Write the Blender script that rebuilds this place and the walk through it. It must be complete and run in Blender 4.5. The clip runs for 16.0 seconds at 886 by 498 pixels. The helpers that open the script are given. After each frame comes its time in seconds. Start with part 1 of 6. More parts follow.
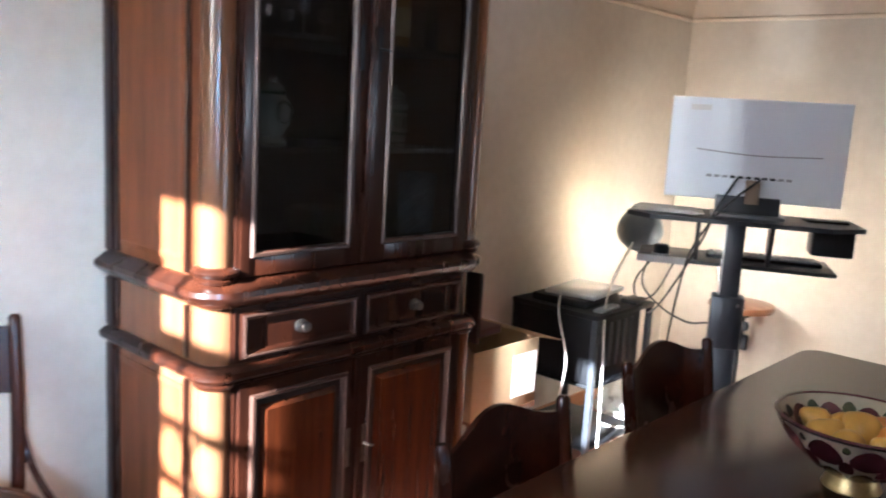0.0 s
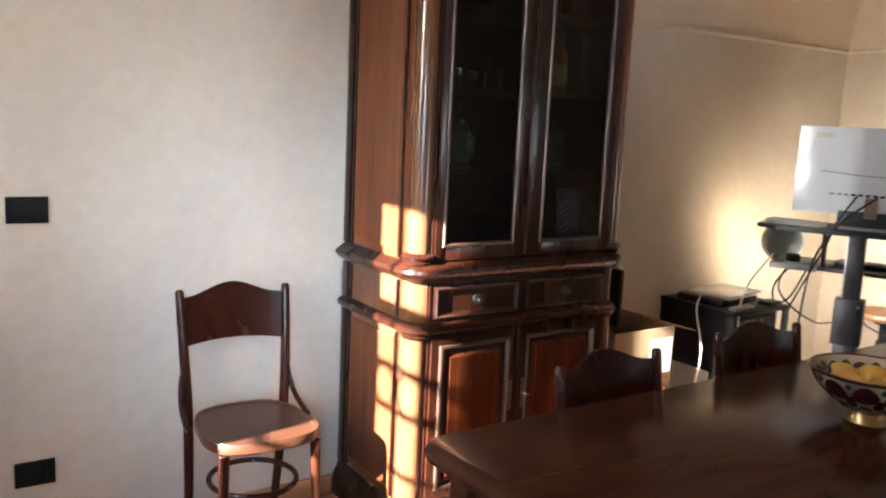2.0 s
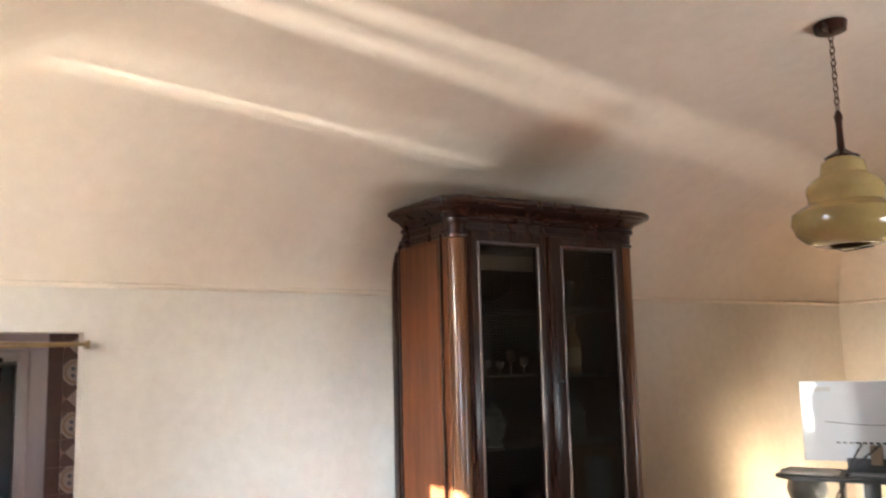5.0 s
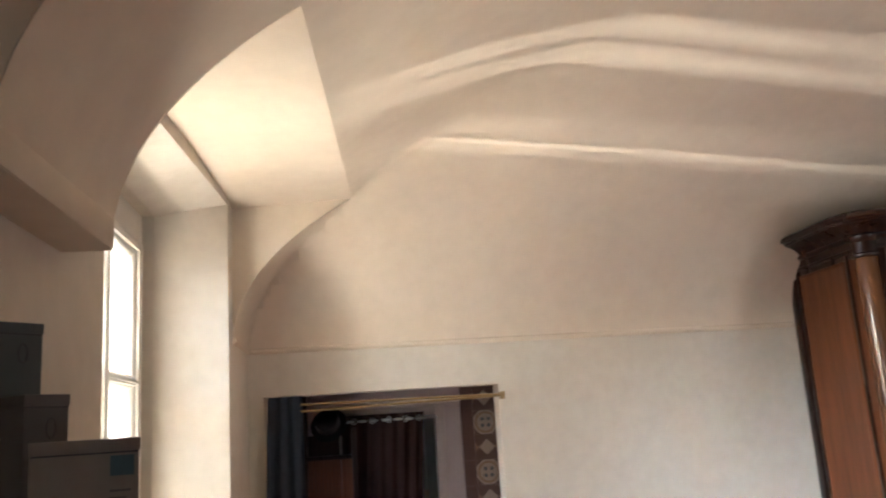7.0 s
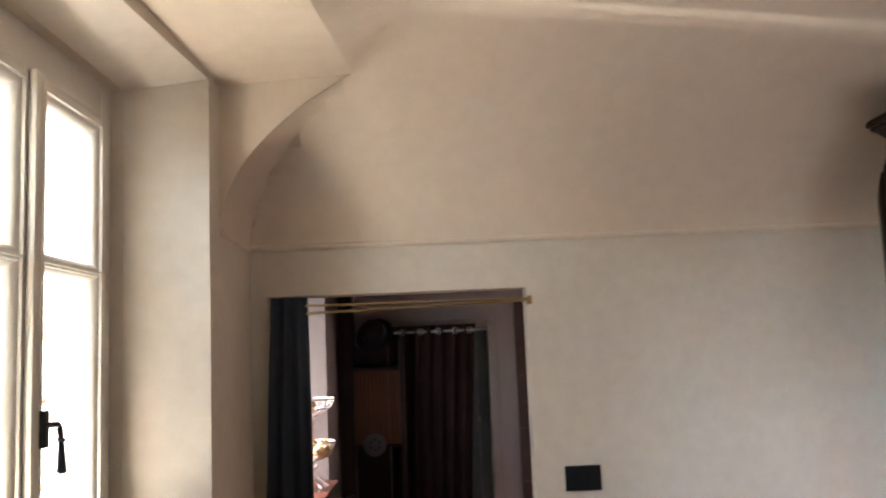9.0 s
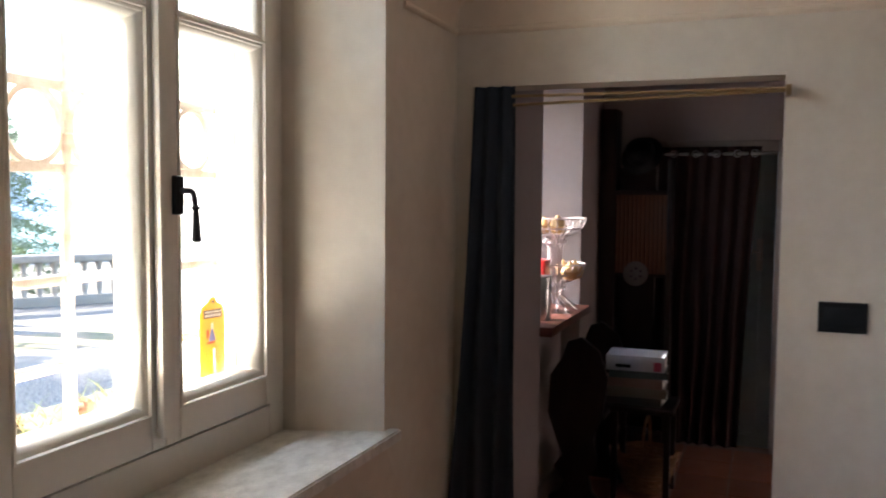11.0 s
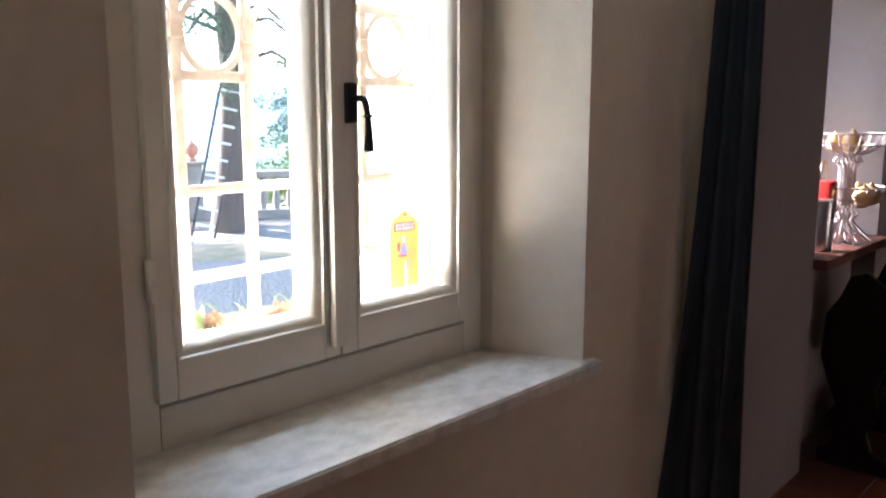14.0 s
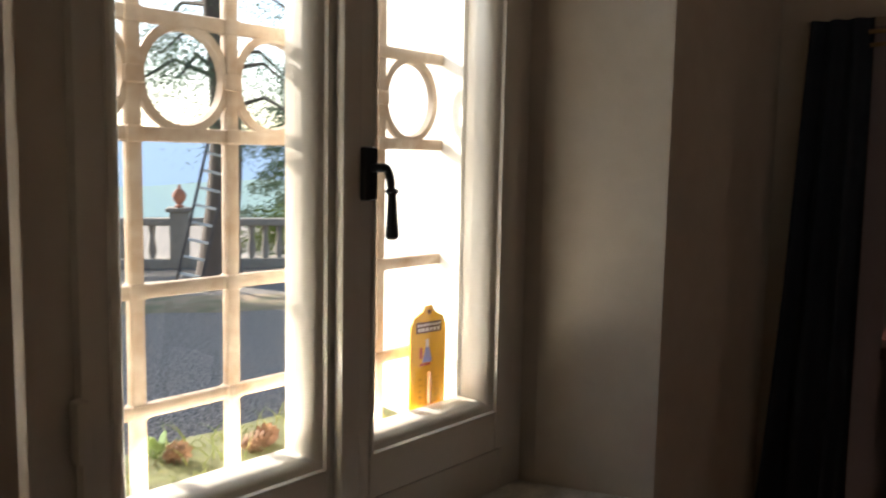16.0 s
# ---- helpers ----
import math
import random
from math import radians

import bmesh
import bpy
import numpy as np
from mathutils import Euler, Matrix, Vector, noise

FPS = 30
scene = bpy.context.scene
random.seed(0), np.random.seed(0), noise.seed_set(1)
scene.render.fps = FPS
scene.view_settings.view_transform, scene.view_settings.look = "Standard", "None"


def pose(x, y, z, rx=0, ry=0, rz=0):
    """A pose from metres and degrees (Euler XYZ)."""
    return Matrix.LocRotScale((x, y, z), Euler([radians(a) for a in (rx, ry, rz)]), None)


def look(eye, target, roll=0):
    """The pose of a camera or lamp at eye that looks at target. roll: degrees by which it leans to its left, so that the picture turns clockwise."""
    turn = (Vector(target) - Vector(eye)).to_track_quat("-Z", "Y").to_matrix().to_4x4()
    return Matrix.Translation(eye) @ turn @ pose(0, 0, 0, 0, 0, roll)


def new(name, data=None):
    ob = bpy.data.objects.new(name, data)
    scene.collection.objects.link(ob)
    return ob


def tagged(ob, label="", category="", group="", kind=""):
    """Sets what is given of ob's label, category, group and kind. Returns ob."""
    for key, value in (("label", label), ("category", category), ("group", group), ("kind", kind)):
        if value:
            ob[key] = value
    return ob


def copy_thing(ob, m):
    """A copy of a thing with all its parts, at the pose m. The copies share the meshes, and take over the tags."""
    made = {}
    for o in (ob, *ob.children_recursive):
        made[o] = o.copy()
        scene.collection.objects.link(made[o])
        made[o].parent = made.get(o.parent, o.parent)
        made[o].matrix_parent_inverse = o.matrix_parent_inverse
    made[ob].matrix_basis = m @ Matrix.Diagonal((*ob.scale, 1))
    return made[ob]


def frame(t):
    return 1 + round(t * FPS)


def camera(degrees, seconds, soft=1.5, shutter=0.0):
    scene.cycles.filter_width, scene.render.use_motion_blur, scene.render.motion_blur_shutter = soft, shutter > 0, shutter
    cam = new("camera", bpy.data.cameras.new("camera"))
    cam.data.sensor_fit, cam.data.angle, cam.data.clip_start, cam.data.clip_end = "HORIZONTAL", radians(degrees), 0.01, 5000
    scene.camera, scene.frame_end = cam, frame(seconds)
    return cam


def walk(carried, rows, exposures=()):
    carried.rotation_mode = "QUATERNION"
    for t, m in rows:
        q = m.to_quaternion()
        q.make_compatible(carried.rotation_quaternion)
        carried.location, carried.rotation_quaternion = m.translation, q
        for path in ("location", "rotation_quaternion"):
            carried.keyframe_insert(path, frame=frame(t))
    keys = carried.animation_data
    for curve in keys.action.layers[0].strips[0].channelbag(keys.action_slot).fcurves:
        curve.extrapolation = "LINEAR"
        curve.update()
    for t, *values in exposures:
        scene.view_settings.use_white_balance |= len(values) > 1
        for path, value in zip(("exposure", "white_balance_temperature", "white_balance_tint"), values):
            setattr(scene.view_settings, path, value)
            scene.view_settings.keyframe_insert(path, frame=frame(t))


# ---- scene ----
cam = camera(55.8, 16.0, 1.9, 0.4)
PATH = [
    (0, (0.061, 0.043, 1.397), (-1.261, 1.507, 1.066), 3.4),
    (0.5, (0.221, -0.085, 1.432), (-1.264, 1.197, 1.047), 3.9),
    (1, (0.447, -0.132, 1.425), (-1.175, 0.977, 1.049), 3.8),
    (1.5, (0.612, -0.232, 1.412), (-1.085, 0.776, 1.086), 3.4),
    (2, (0.71, -0.376, 1.455), (-0.922, 0.737, 1.144), 2.7),
    (2.5, (0.839, -0.444, 1.452), (-0.743, 0.758, 1.217), 2.5),
    (3, (1.022, -0.456, 1.483), (-0.588, 0.721, 1.338), 2.1),
    (3.2, (1.069, -0.474, 1.466), (-0.554, 0.693, 1.383), 1.6),
    (5.3, (1.12, -0.641, 1.626), (-0.599, 0.317, 1.985), -2.6),
    (5.5, (1.147, -0.627, 1.613), (-0.621, 0.222, 2.004), -2.9),
    (6, (1.139, -0.702, 1.588), (-0.703, -0.054, 2.022), -3.6),
    (6.5, (1.105, -0.741, 1.613), (-0.797, -0.29, 2.037), -4.0),
    (7, (1.109, -0.726, 1.615), (-0.834, -0.489, 2.027), -3.7),
    (7.5, (1.123, -0.691, 1.623), (-0.835, -0.596, 2.018), -3.5),
    (8, (1.046, -0.655, 1.613), (-0.921, -0.501, 1.943), -2.9),
    (8.5, (0.888, -0.547, 1.6), (-1.087, -0.367, 1.861), -2.0),
    (9, (0.766, -0.46, 1.56), (-1.219, -0.444, 1.798), -2.4),
    (9.5, (0.689, -0.32, 1.55), (-1.293, -0.529, 1.715), -0.5),
    (10, (0.583, -0.197, 1.499), (-1.376, -0.601, 1.521), 0.3),
    (10.2, (0.526, -0.21, 1.488), (-1.421, -0.667, 1.442), 0.7),
    (12.3, (0.218, -0.033, 1.36), (-1.419, -1.17, 1.196), -0.2),
    (12.5, (0.209, 0.003, 1.376), (-1.395, -1.171, 1.153), -0.0),
    (13, (0.197, -0.001, 1.369), (-1.357, -1.212, 1.022), 0.5),
    (13.5, (0.164, -0.004, 1.389), (-1.331, -1.268, 0.981), 0.9),
    (14, (0.088, -0.059, 1.411), (-1.378, -1.38, 1.089), -0.0),
    (14.5, (-0.016, -0.233, 1.424), (-1.502, -1.544, 1.156), -0.2),
    (15, (-0.12, -0.297, 1.438), (-1.546, -1.667, 1.136), 0.6),
    (15.5, (-0.173, -0.353, 1.45), (-1.556, -1.774, 1.192), 1.6),
    (16, (-0.172, -0.409, 1.45), (-1.667, -1.72, 1.24), 1.1),
]
EXPOSURES = [(0.0, 4.75, 5150, 9), (0.6, 4.70, 5550, 9), (1.5, 4.66, 5800, 9), (3.0, 4.68, 5750, 9), (5.5, 4.9, 5950, 9), (6.5, 4.55, 5950, 9), (7.5, 4.38, 6000, 9), (9.0, 3.88, 6050, 10), (10.0, 3.35, 6000, 10), (12.5, 3.42, 5600, 10), (13.6, 3.38, 5550, 11), (14.4, 3.25, 5500, 11), (15.0, 2.6, 5800, 10), (16.0, 1.6, 6450, 10)]
walk(cam, [(t, look(eye, target, roll)) for t, eye, target, roll in PATH], EXPOSURES)

# ---- light ----
SUN_WAY = Vector((-0.180, 1.0, -0.41)).normalized()
world = bpy.data.worlds.new("sky")
scene.world = world
world.use_nodes = True
sky = world.node_tree.nodes.new("ShaderNodeTexSky")
sky.sky_type, sky.sun_disc = "NISHITA", False
sky.sun_elevation = math.asin(-SUN_WAY.z)
sky.sun_rotation = math.atan2(-SUN_WAY.x, -SUN_WAY.y)
sky.altitude, sky.air_density, sky.dust_density = 200.0, 1.0, 1.2
back = world.node_tree.nodes["Background"]
world.node_tree.links.new(sky.outputs["Color"], back.inputs["Color"])
back.inputs["Strength"].default_value = 0.15
sun_data = bpy.data.lights.new("sun", "SUN")
sun_data.energy, sun_data.angle, sun_data.color = 5.0, radians(0.6), (1.0, 0.92, 0.80)
sun = new("sun", sun_data)
sun.rotation_mode = "QUATERNION"
sun.rotation_quaternion = SUN_WAY.to_track_quat("-Z", "Y")


def area_lamp(name, m, sx, sy, watts, color, spread=180):
    data = bpy.data.lights.new(name, "AREA")
    data.shape, data.size, data.size_y, data.energy, data.color = "RECTANGLE", sx, sy, watts, color
    data.spread = radians(spread)
    ob = new(name, data)
    ob.matrix_world = m
    return ob


def bulb(name, place, watts, color, radius=0.03):
    data = bpy.data.lights.new(name, "POINT")
    data.energy, data.color, data.shadow_soft_size = watts, color, radius
    ob = new(name, data)
    ob.location = place
    return ob


# added fills for wall and vault, as daylight from behind; no window is built there
area_lamp("window_daylight", look((1.55, -0.90, 1.38), (-2.05, 0.93, 0.88)), 0.4, 0.8, 0.14, (0.58, 0.80, 1.0), 28)
area_lamp("vault_daylight_fill", look((2.70, 3.1, 1.00), (0.5, 1.7, 2.76)), 1.1, 1.0, 1.25, (0.98, 0.97, 0.96), 76)
# added stand-ins for sky light and for sun bounced off the outer sill
area_lamp("window_sky_fill", look((-0.965, -1.80, 2.16), (-1.0, 1.0, 1.75)), 0.68, 0.38, 2.0, (0.80, 0.90, 1.0))
area_lamp("sill_bounce_fill", look((-0.965, -1.435, 0.962), (-1.0, -0.35, 2.3)), 0.66, 0.05, 2.1, (1.0, 0.91, 0.77))


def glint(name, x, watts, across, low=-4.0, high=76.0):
    """Added spot lamp in place of the sunlight that a polished bottom rail throws up in a thin upright fan: the sun's
    slant in x stays, the rest spreads.
    """
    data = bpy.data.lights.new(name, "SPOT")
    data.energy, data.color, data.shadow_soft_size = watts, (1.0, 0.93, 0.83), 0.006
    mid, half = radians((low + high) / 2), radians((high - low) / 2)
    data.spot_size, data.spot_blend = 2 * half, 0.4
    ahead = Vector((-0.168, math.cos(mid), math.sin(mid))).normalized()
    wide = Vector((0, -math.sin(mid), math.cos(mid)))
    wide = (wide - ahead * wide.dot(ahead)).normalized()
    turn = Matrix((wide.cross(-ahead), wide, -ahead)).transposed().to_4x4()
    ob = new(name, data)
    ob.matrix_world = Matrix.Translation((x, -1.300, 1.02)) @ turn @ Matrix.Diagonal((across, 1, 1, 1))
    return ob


# stand-in lamps for the sunlit bottom rails of the two leaves, each parted by a bar of the grille
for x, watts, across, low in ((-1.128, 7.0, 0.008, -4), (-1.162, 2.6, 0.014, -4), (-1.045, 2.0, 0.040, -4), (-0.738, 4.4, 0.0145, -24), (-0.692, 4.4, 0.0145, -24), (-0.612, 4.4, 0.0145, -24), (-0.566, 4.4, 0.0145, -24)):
    glint("rail_glint_lamp", x, watts, across, low)


# ---- materials ----
def material(name, color, rough=0.6, metal=0.0, dark=None, scale=6.0, fine=60.0, bump=0.15, stretch=(1, 1, 1), coat=0.0, mix=0.6, spec=0.5, per_object=0.0, detail=6.0, lo=0.5, hi=0.95, gloss=0.09):
    """A surface with two scales of variation between its colour and a darker one, a little uneven gloss, and relief."""
    m = bpy.data.materials.new(name)
    m.use_nodes = True
    nt = m.node_tree
    n, link = nt.nodes, nt.links.new
    b = n["Principled BSDF"]
    dark = dark or tuple(c * 0.7 for c in color)
    tc = n.new("ShaderNodeTexCoord")
    mp = n.new("ShaderNodeMapping")
    mp.inputs["Scale"].default_value = stretch
    link(tc.outputs["Object"], mp.inputs["Vector"])
    big, small = n.new("ShaderNodeTexNoise"), n.new("ShaderNodeTexNoise")
    for node, sc in ((big, scale), (small, fine)):
        node.inputs["Scale"].default_value = sc
        node.inputs["Detail"].default_value = detail
        link(mp.outputs["Vector"], node.inputs["Vector"])
    add = n.new("ShaderNodeMath")
    add.operation = "MULTIPLY_ADD"
    link(small.outputs["Fac"], add.inputs[0])
    add.inputs[1].default_value = 0.45
    link(big.outputs["Fac"], add.inputs[2])
    ramp = n.new("ShaderNodeMapRange")
    ramp.inputs["From Min"].default_value, ramp.inputs["From Max"].default_value = lo, hi
    ramp.inputs["To Max"].default_value = mix
    link(add.outputs[0], ramp.inputs["Value"])
    mixer = n.new("ShaderNodeMix")
    mixer.data_type = "RGBA"
    mixer.inputs["A"].default_value, mixer.inputs["B"].default_value = (*color, 1), (*dark, 1)
    link(ramp.outputs["Result"], mixer.inputs["Factor"])
    out = mixer.outputs["Result"]
    if per_object:
        info, hsv, vr = n.new("ShaderNodeObjectInfo"), n.new("ShaderNodeHueSaturation"), n.new("ShaderNodeMapRange")
        vr.inputs["To Min"].default_value, vr.inputs["To Max"].default_value = 1 - per_object, 1 + per_object
        link(info.outputs["Random"], vr.inputs["Value"])
        link(vr.outputs["Result"], hsv.inputs["Value"])
        link(out, hsv.inputs["Color"])
        out = hsv.outputs["Color"]
    link(out, b.inputs["Base Color"])
    rr = n.new("ShaderNodeMapRange")
    rr.inputs["To Min"].default_value, rr.inputs["To Max"].default_value = max(0.02, rough - gloss), min(1, rough + gloss)
    link(big.outputs["Fac"], rr.inputs["Value"])
    link(rr.outputs["Result"], b.inputs["Roughness"])
    b.inputs["Metallic"].default_value = metal
    b.inputs["Specular IOR Level"].default_value = spec
    b.inputs["Coat Weight"].default_value = coat
    b.inputs["Coat Roughness"].default_value = 0.12
    if bump:
        bp = n.new("ShaderNodeBump")
        bp.inputs["Strength"].default_value, bp.inputs["Distance"].default_value = bump, 0.01
        link(add.outputs[0], bp.inputs["Height"])
        link(bp.outputs["Normal"], b.inputs["Normal"])
    return m


def glass_material(name, tint=(1, 1, 1), rough=0.0, sheen=0.045):
    """Thin pane: mostly clear, with a mirror sheen that grows at a slant."""
    m = bpy.data.materials.new(name)
    m.use_nodes = True
    nt = m.node_tree
    n, link = nt.nodes, nt.links.new
    n.remove(n["Principled BSDF"])
    clear, gloss, mx, lw, pw, ma = (n.new("ShaderNode" + k) for k in ("BsdfTransparent", "BsdfGlossy", "MixShader", "LayerWeight", "Math", "Math"))
    clear.inputs["Color"].default_value = (*tint, 1)
    gloss.inputs["Roughness"].default_value = rough
    lw.inputs["Blend"].default_value = 0.5
    pw.operation, ma.operation = "POWER", "MULTIPLY_ADD"
    pw.inputs[1].default_value, ma.inputs[1].default_value, ma.inputs[2].default_value = 5.0, 0.93, sheen
    link(lw.outputs["Facing"], pw.inputs[0])
    link(pw.outputs[0], ma.inputs[0])
    link(ma.outputs[0], mx.inputs[0])
    link(clear.outputs[0], mx.inputs[1])
    link(gloss.outputs[0], mx.inputs[2])
    link(mx.outputs[0], n["Material Output"].inputs["Surface"])
    return m


def glow_material(name, color, strength):
    m = bpy.data.materials.new(name)
    m.use_nodes = True
    b = m.node_tree.nodes["Principled BSDF"]
    b.inputs["Base Color"].default_value = (*color, 1)
    b.inputs["Emission Color"].default_value = (*color, 1)
    b.inputs["Emission Strength"].default_value = strength
    return m


PLASTER = material("plaster_wall", (0.66, 0.595, 0.50), 0.85, dark=(0.52, 0.45, 0.36), scale=1.5, fine=20, bump=0.22, mix=0.75, spec=0.25)
VAULT = material("plaster_vault", (0.71, 0.60, 0.47), 0.9, dark=(0.58, 0.475, 0.36), scale=1.3, fine=16, bump=0.28, mix=0.75, spec=0.2)
WHITE_WALL = material("white_lime_wall", (0.78, 0.76, 0.70), 0.9, dark=(0.66, 0.63, 0.56), scale=2.0, fine=30, bump=0.25, spec=0.2)
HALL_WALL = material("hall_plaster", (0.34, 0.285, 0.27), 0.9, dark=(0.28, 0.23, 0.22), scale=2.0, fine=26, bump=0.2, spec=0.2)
RENDER_OUT = material("house_render", (0.78, 0.74, 0.62), 0.9, dark=(0.66, 0.60, 0.46), scale=3.0, fine=40, bump=0.3, spec=0.2)
TERRACOTTA = material("terracotta", (0.30, 0.12, 0.07), 0.45, dark=(0.19, 0.07, 0.045), scale=5, fine=70, bump=0.12, per_object=0.18)
GROUT = material("grout", (0.30, 0.24, 0.20), 0.9, scale=8, bump=0.2)
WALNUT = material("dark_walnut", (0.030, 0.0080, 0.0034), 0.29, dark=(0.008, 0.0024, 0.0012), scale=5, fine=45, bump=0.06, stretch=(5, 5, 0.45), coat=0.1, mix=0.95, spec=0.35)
WALNUT_RED = material("red_walnut_panel", (0.095, 0.022, 0.0065), 0.24, dark=(0.018, 0.0045, 0.0018), scale=5, fine=45, bump=0.05, stretch=(6, 6, 0.4), coat=0.08, mix=0.95, spec=0.35)
# side and posts paler than the front: window light put into the colour
WALNUT_LIT_SIDE = material("lit_walnut_side", (0.15, 0.048, 0.017), 0.42, dark=(0.060, 0.021, 0.009), scale=5, fine=45, bump=0.05, stretch=(3.5, 3.5, 0.28), mix=0.9, spec=0.22)
WALNUT_LIT_POST = material("lit_polished_walnut_post", (0.145, 0.062, 0.027), 0.20, dark=(0.085, 0.035, 0.016), scale=5, fine=45, bump=0.05, stretch=(5, 5, 0.45), coat=0.1, mix=0.95, spec=0.4)
# highlights along beads and rims, put into a lighter wood colour
HIGHLIGHT_EDGE = material("walnut_edge_highlight", (0.055, 0.027, 0.018), 0.44, dark=(0.04, 0.018, 0.011), scale=12, fine=60, bump=0.05, mix=0.8)
TABLE_WOOD = material("table_wood", (0.060, 0.021, 0.010), 0.20, dark=(0.030, 0.010, 0.0055), scale=4, fine=42, bump=0.003, stretch=(5, 0.5, 5), mix=0.9, spec=0.12, gloss=0.01)
CHAIR_WOOD = material("bentwood", (0.042, 0.0115, 0.0058), 0.25, dark=(0.022, 0.0062, 0.0035), scale=7, fine=60, bump=0.05, stretch=(2, 2, 1), coat=0.04, mix=0.9, spec=0.3)
SEAT_PLY = material("seat_plywood", (0.075, 0.028, 0.013), 0.34, dark=(0.05, 0.018, 0.009), scale=6, fine=50, bump=0.04, stretch=(2, 0.5, 1), mix=0.7, spec=0.4)
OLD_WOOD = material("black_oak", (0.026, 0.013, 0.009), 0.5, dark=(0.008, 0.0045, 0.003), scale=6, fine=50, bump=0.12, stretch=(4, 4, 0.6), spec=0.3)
ORANGE_WOOD = material("orange_slat_wood", (0.14, 0.05, 0.018), 0.5, dark=(0.07, 0.026, 0.010), scale=6, fine=50, bump=0.1, stretch=(9, 9, 0.5))
BASE_WOOD = material("baseboard_wood", (0.42, 0.20, 0.09), 0.45, dark=(0.30, 0.13, 0.05), scale=6, fine=50, stretch=(1, 0.3, 5))
STOOL_WOOD = material("stool_wood", (0.20, 0.085, 0.036), 0.35, dark=(0.12, 0.045, 0.018), scale=6, fine=50, stretch=(1, 5, 1))
BRASS = material("old_brass", (0.50, 0.36, 0.15), 0.34, 0.9, dark=(0.25, 0.17, 0.08), scale=30, fine=120, bump=0.05)
PEWTER = material("pewter", (0.20, 0.185, 0.16), 0.4, 0.9, dark=(0.16, 0.15, 0.14), scale=40, fine=140)
STEEL = material("brushed_steel", (0.55, 0.55, 0.54), 0.3, 1.0, dark=(0.4, 0.4, 0.4), scale=20, fine=140, bump=0.02)
IRON = material("black_iron", (0.02, 0.022, 0.025), 0.42, 0.6, scale=30, fine=120)
PAINT_FRAME = material("cream_window_paint", (0.74, 0.70, 0.62), 0.42, dark=(0.66, 0.61, 0.52), scale=4, fine=60, bump=0.05, mix=0.5)
GRILLE_PAINT = material("chalky_white_grille", (0.52, 0.44, 0.35), 0.7, dark=(0.30, 0.18, 0.10), scale=14, fine=70, bump=0.25, mix=0.8)
MARBLE = material("grey_marble_sill", (0.74, 0.72, 0.66), 0.34, dark=(0.44, 0.42, 0.37), scale=22, fine=120, bump=0.03, stretch=(1, 1.5, 1), mix=0.9, gloss=0.04)
PLASTIC_BLACK = material("black_plastic", (0.008, 0.0085, 0.010), 0.4, scale=20, fine=100, bump=0.03, spec=0.25)
METAL_DARK = material("slate_painted_steel", (0.035, 0.039, 0.047), 0.4, 0.3, scale=12, fine=100, bump=0.03)
MONITOR_WHITE = material("silver_white_plastic", (0.80, 0.84, 0.88), 0.16, dark=(0.76, 0.80, 0.84), scale=3, fine=90, bump=0.01, mix=0.3)
GREY_PLASTIC = material("grey_plastic", (0.33, 0.34, 0.35), 0.45, scale=12, fine=90, bump=0.03)
WHITE_PLASTIC = material("white_plastic", (0.72, 0.72, 0.70), 0.4, dark=(0.62, 0.61, 0.58), scale=8, fine=80, bump=0.02)
CARDBOARD = material("cardboard", (0.46, 0.31, 0.17), 0.85, dark=(0.36, 0.23, 0.12), scale=6, fine=60, bump=0.15)
PAPER = material("paper", (0.74, 0.73, 0.70), 0.8, dark=(0.62, 0.61, 0.59), scale=9, fine=60, bump=0.05)
LAMP_GREY = material("slate_enamel", (0.10, 0.11, 0.115), 0.3, 0.2, scale=12, fine=80, bump=0.02)
CURTAIN_BLUE = material("charcoal_cotton", (0.050, 0.060, 0.078), 0.95, dark=(0.030, 0.037, 0.050), scale=5, fine=160, bump=0.25, spec=0.1)
CURTAIN_BROWN = material("brown_cotton", (0.034, 0.018, 0.016), 0.95, dark=(0.020, 0.011, 0.010), scale=5, fine=160, bump=0.25, spec=0.1)
AMBER_GLASS = material("amber_opal_glass", (0.45, 0.33, 0.13), 0.18, dark=(0.33, 0.23, 0.08), scale=6, fine=60, bump=0.02, coat=0.5)
GOLD_ROD = material("gilt_rod", (0.30, 0.20, 0.09), 0.4, 0.4, scale=20, fine=90)
WINDOW_GLASS = glass_material("window_glass")
# tint darkens the view in, adding to the interior's shade
CABINET_GLASS = glass_material("cabinet_glass", (0.50, 0.47, 0.45))


# ---- geometry helpers ----
def thing(name, m, label, category, group="", kind=""):
    ob = new(name)
    ob.empty_display_size = 0.1
    ob.matrix_basis = m
    return tagged(ob, label, category, group, kind)


def mesh_of(name, bm, mat, smooth=40):
    bmesh.ops.recalc_face_normals(bm, faces=bm.faces)
    me = bpy.data.meshes.new(name)
    bm.to_mesh(me)
    bm.free()
    me.materials.append(mat)
    if smooth:
        for p in me.polygons:
            p.use_smooth = True
        me.set_sharp_from_angle(angle=radians(smooth))
    return me


def part(name, bm, mat, parent, label="", m=None, smooth=40):
    ob = new(name, mesh_of(name, bm, mat, smooth))
    ob.parent = parent
    if m is not None:
        ob.matrix_basis = m
    return tagged(ob, label)


def solid(name, bm, mat, label="", category="", kind="", smooth=40, group=""):
    return tagged(new(name, mesh_of(name, bm, mat, smooth)), label, category, group, kind)


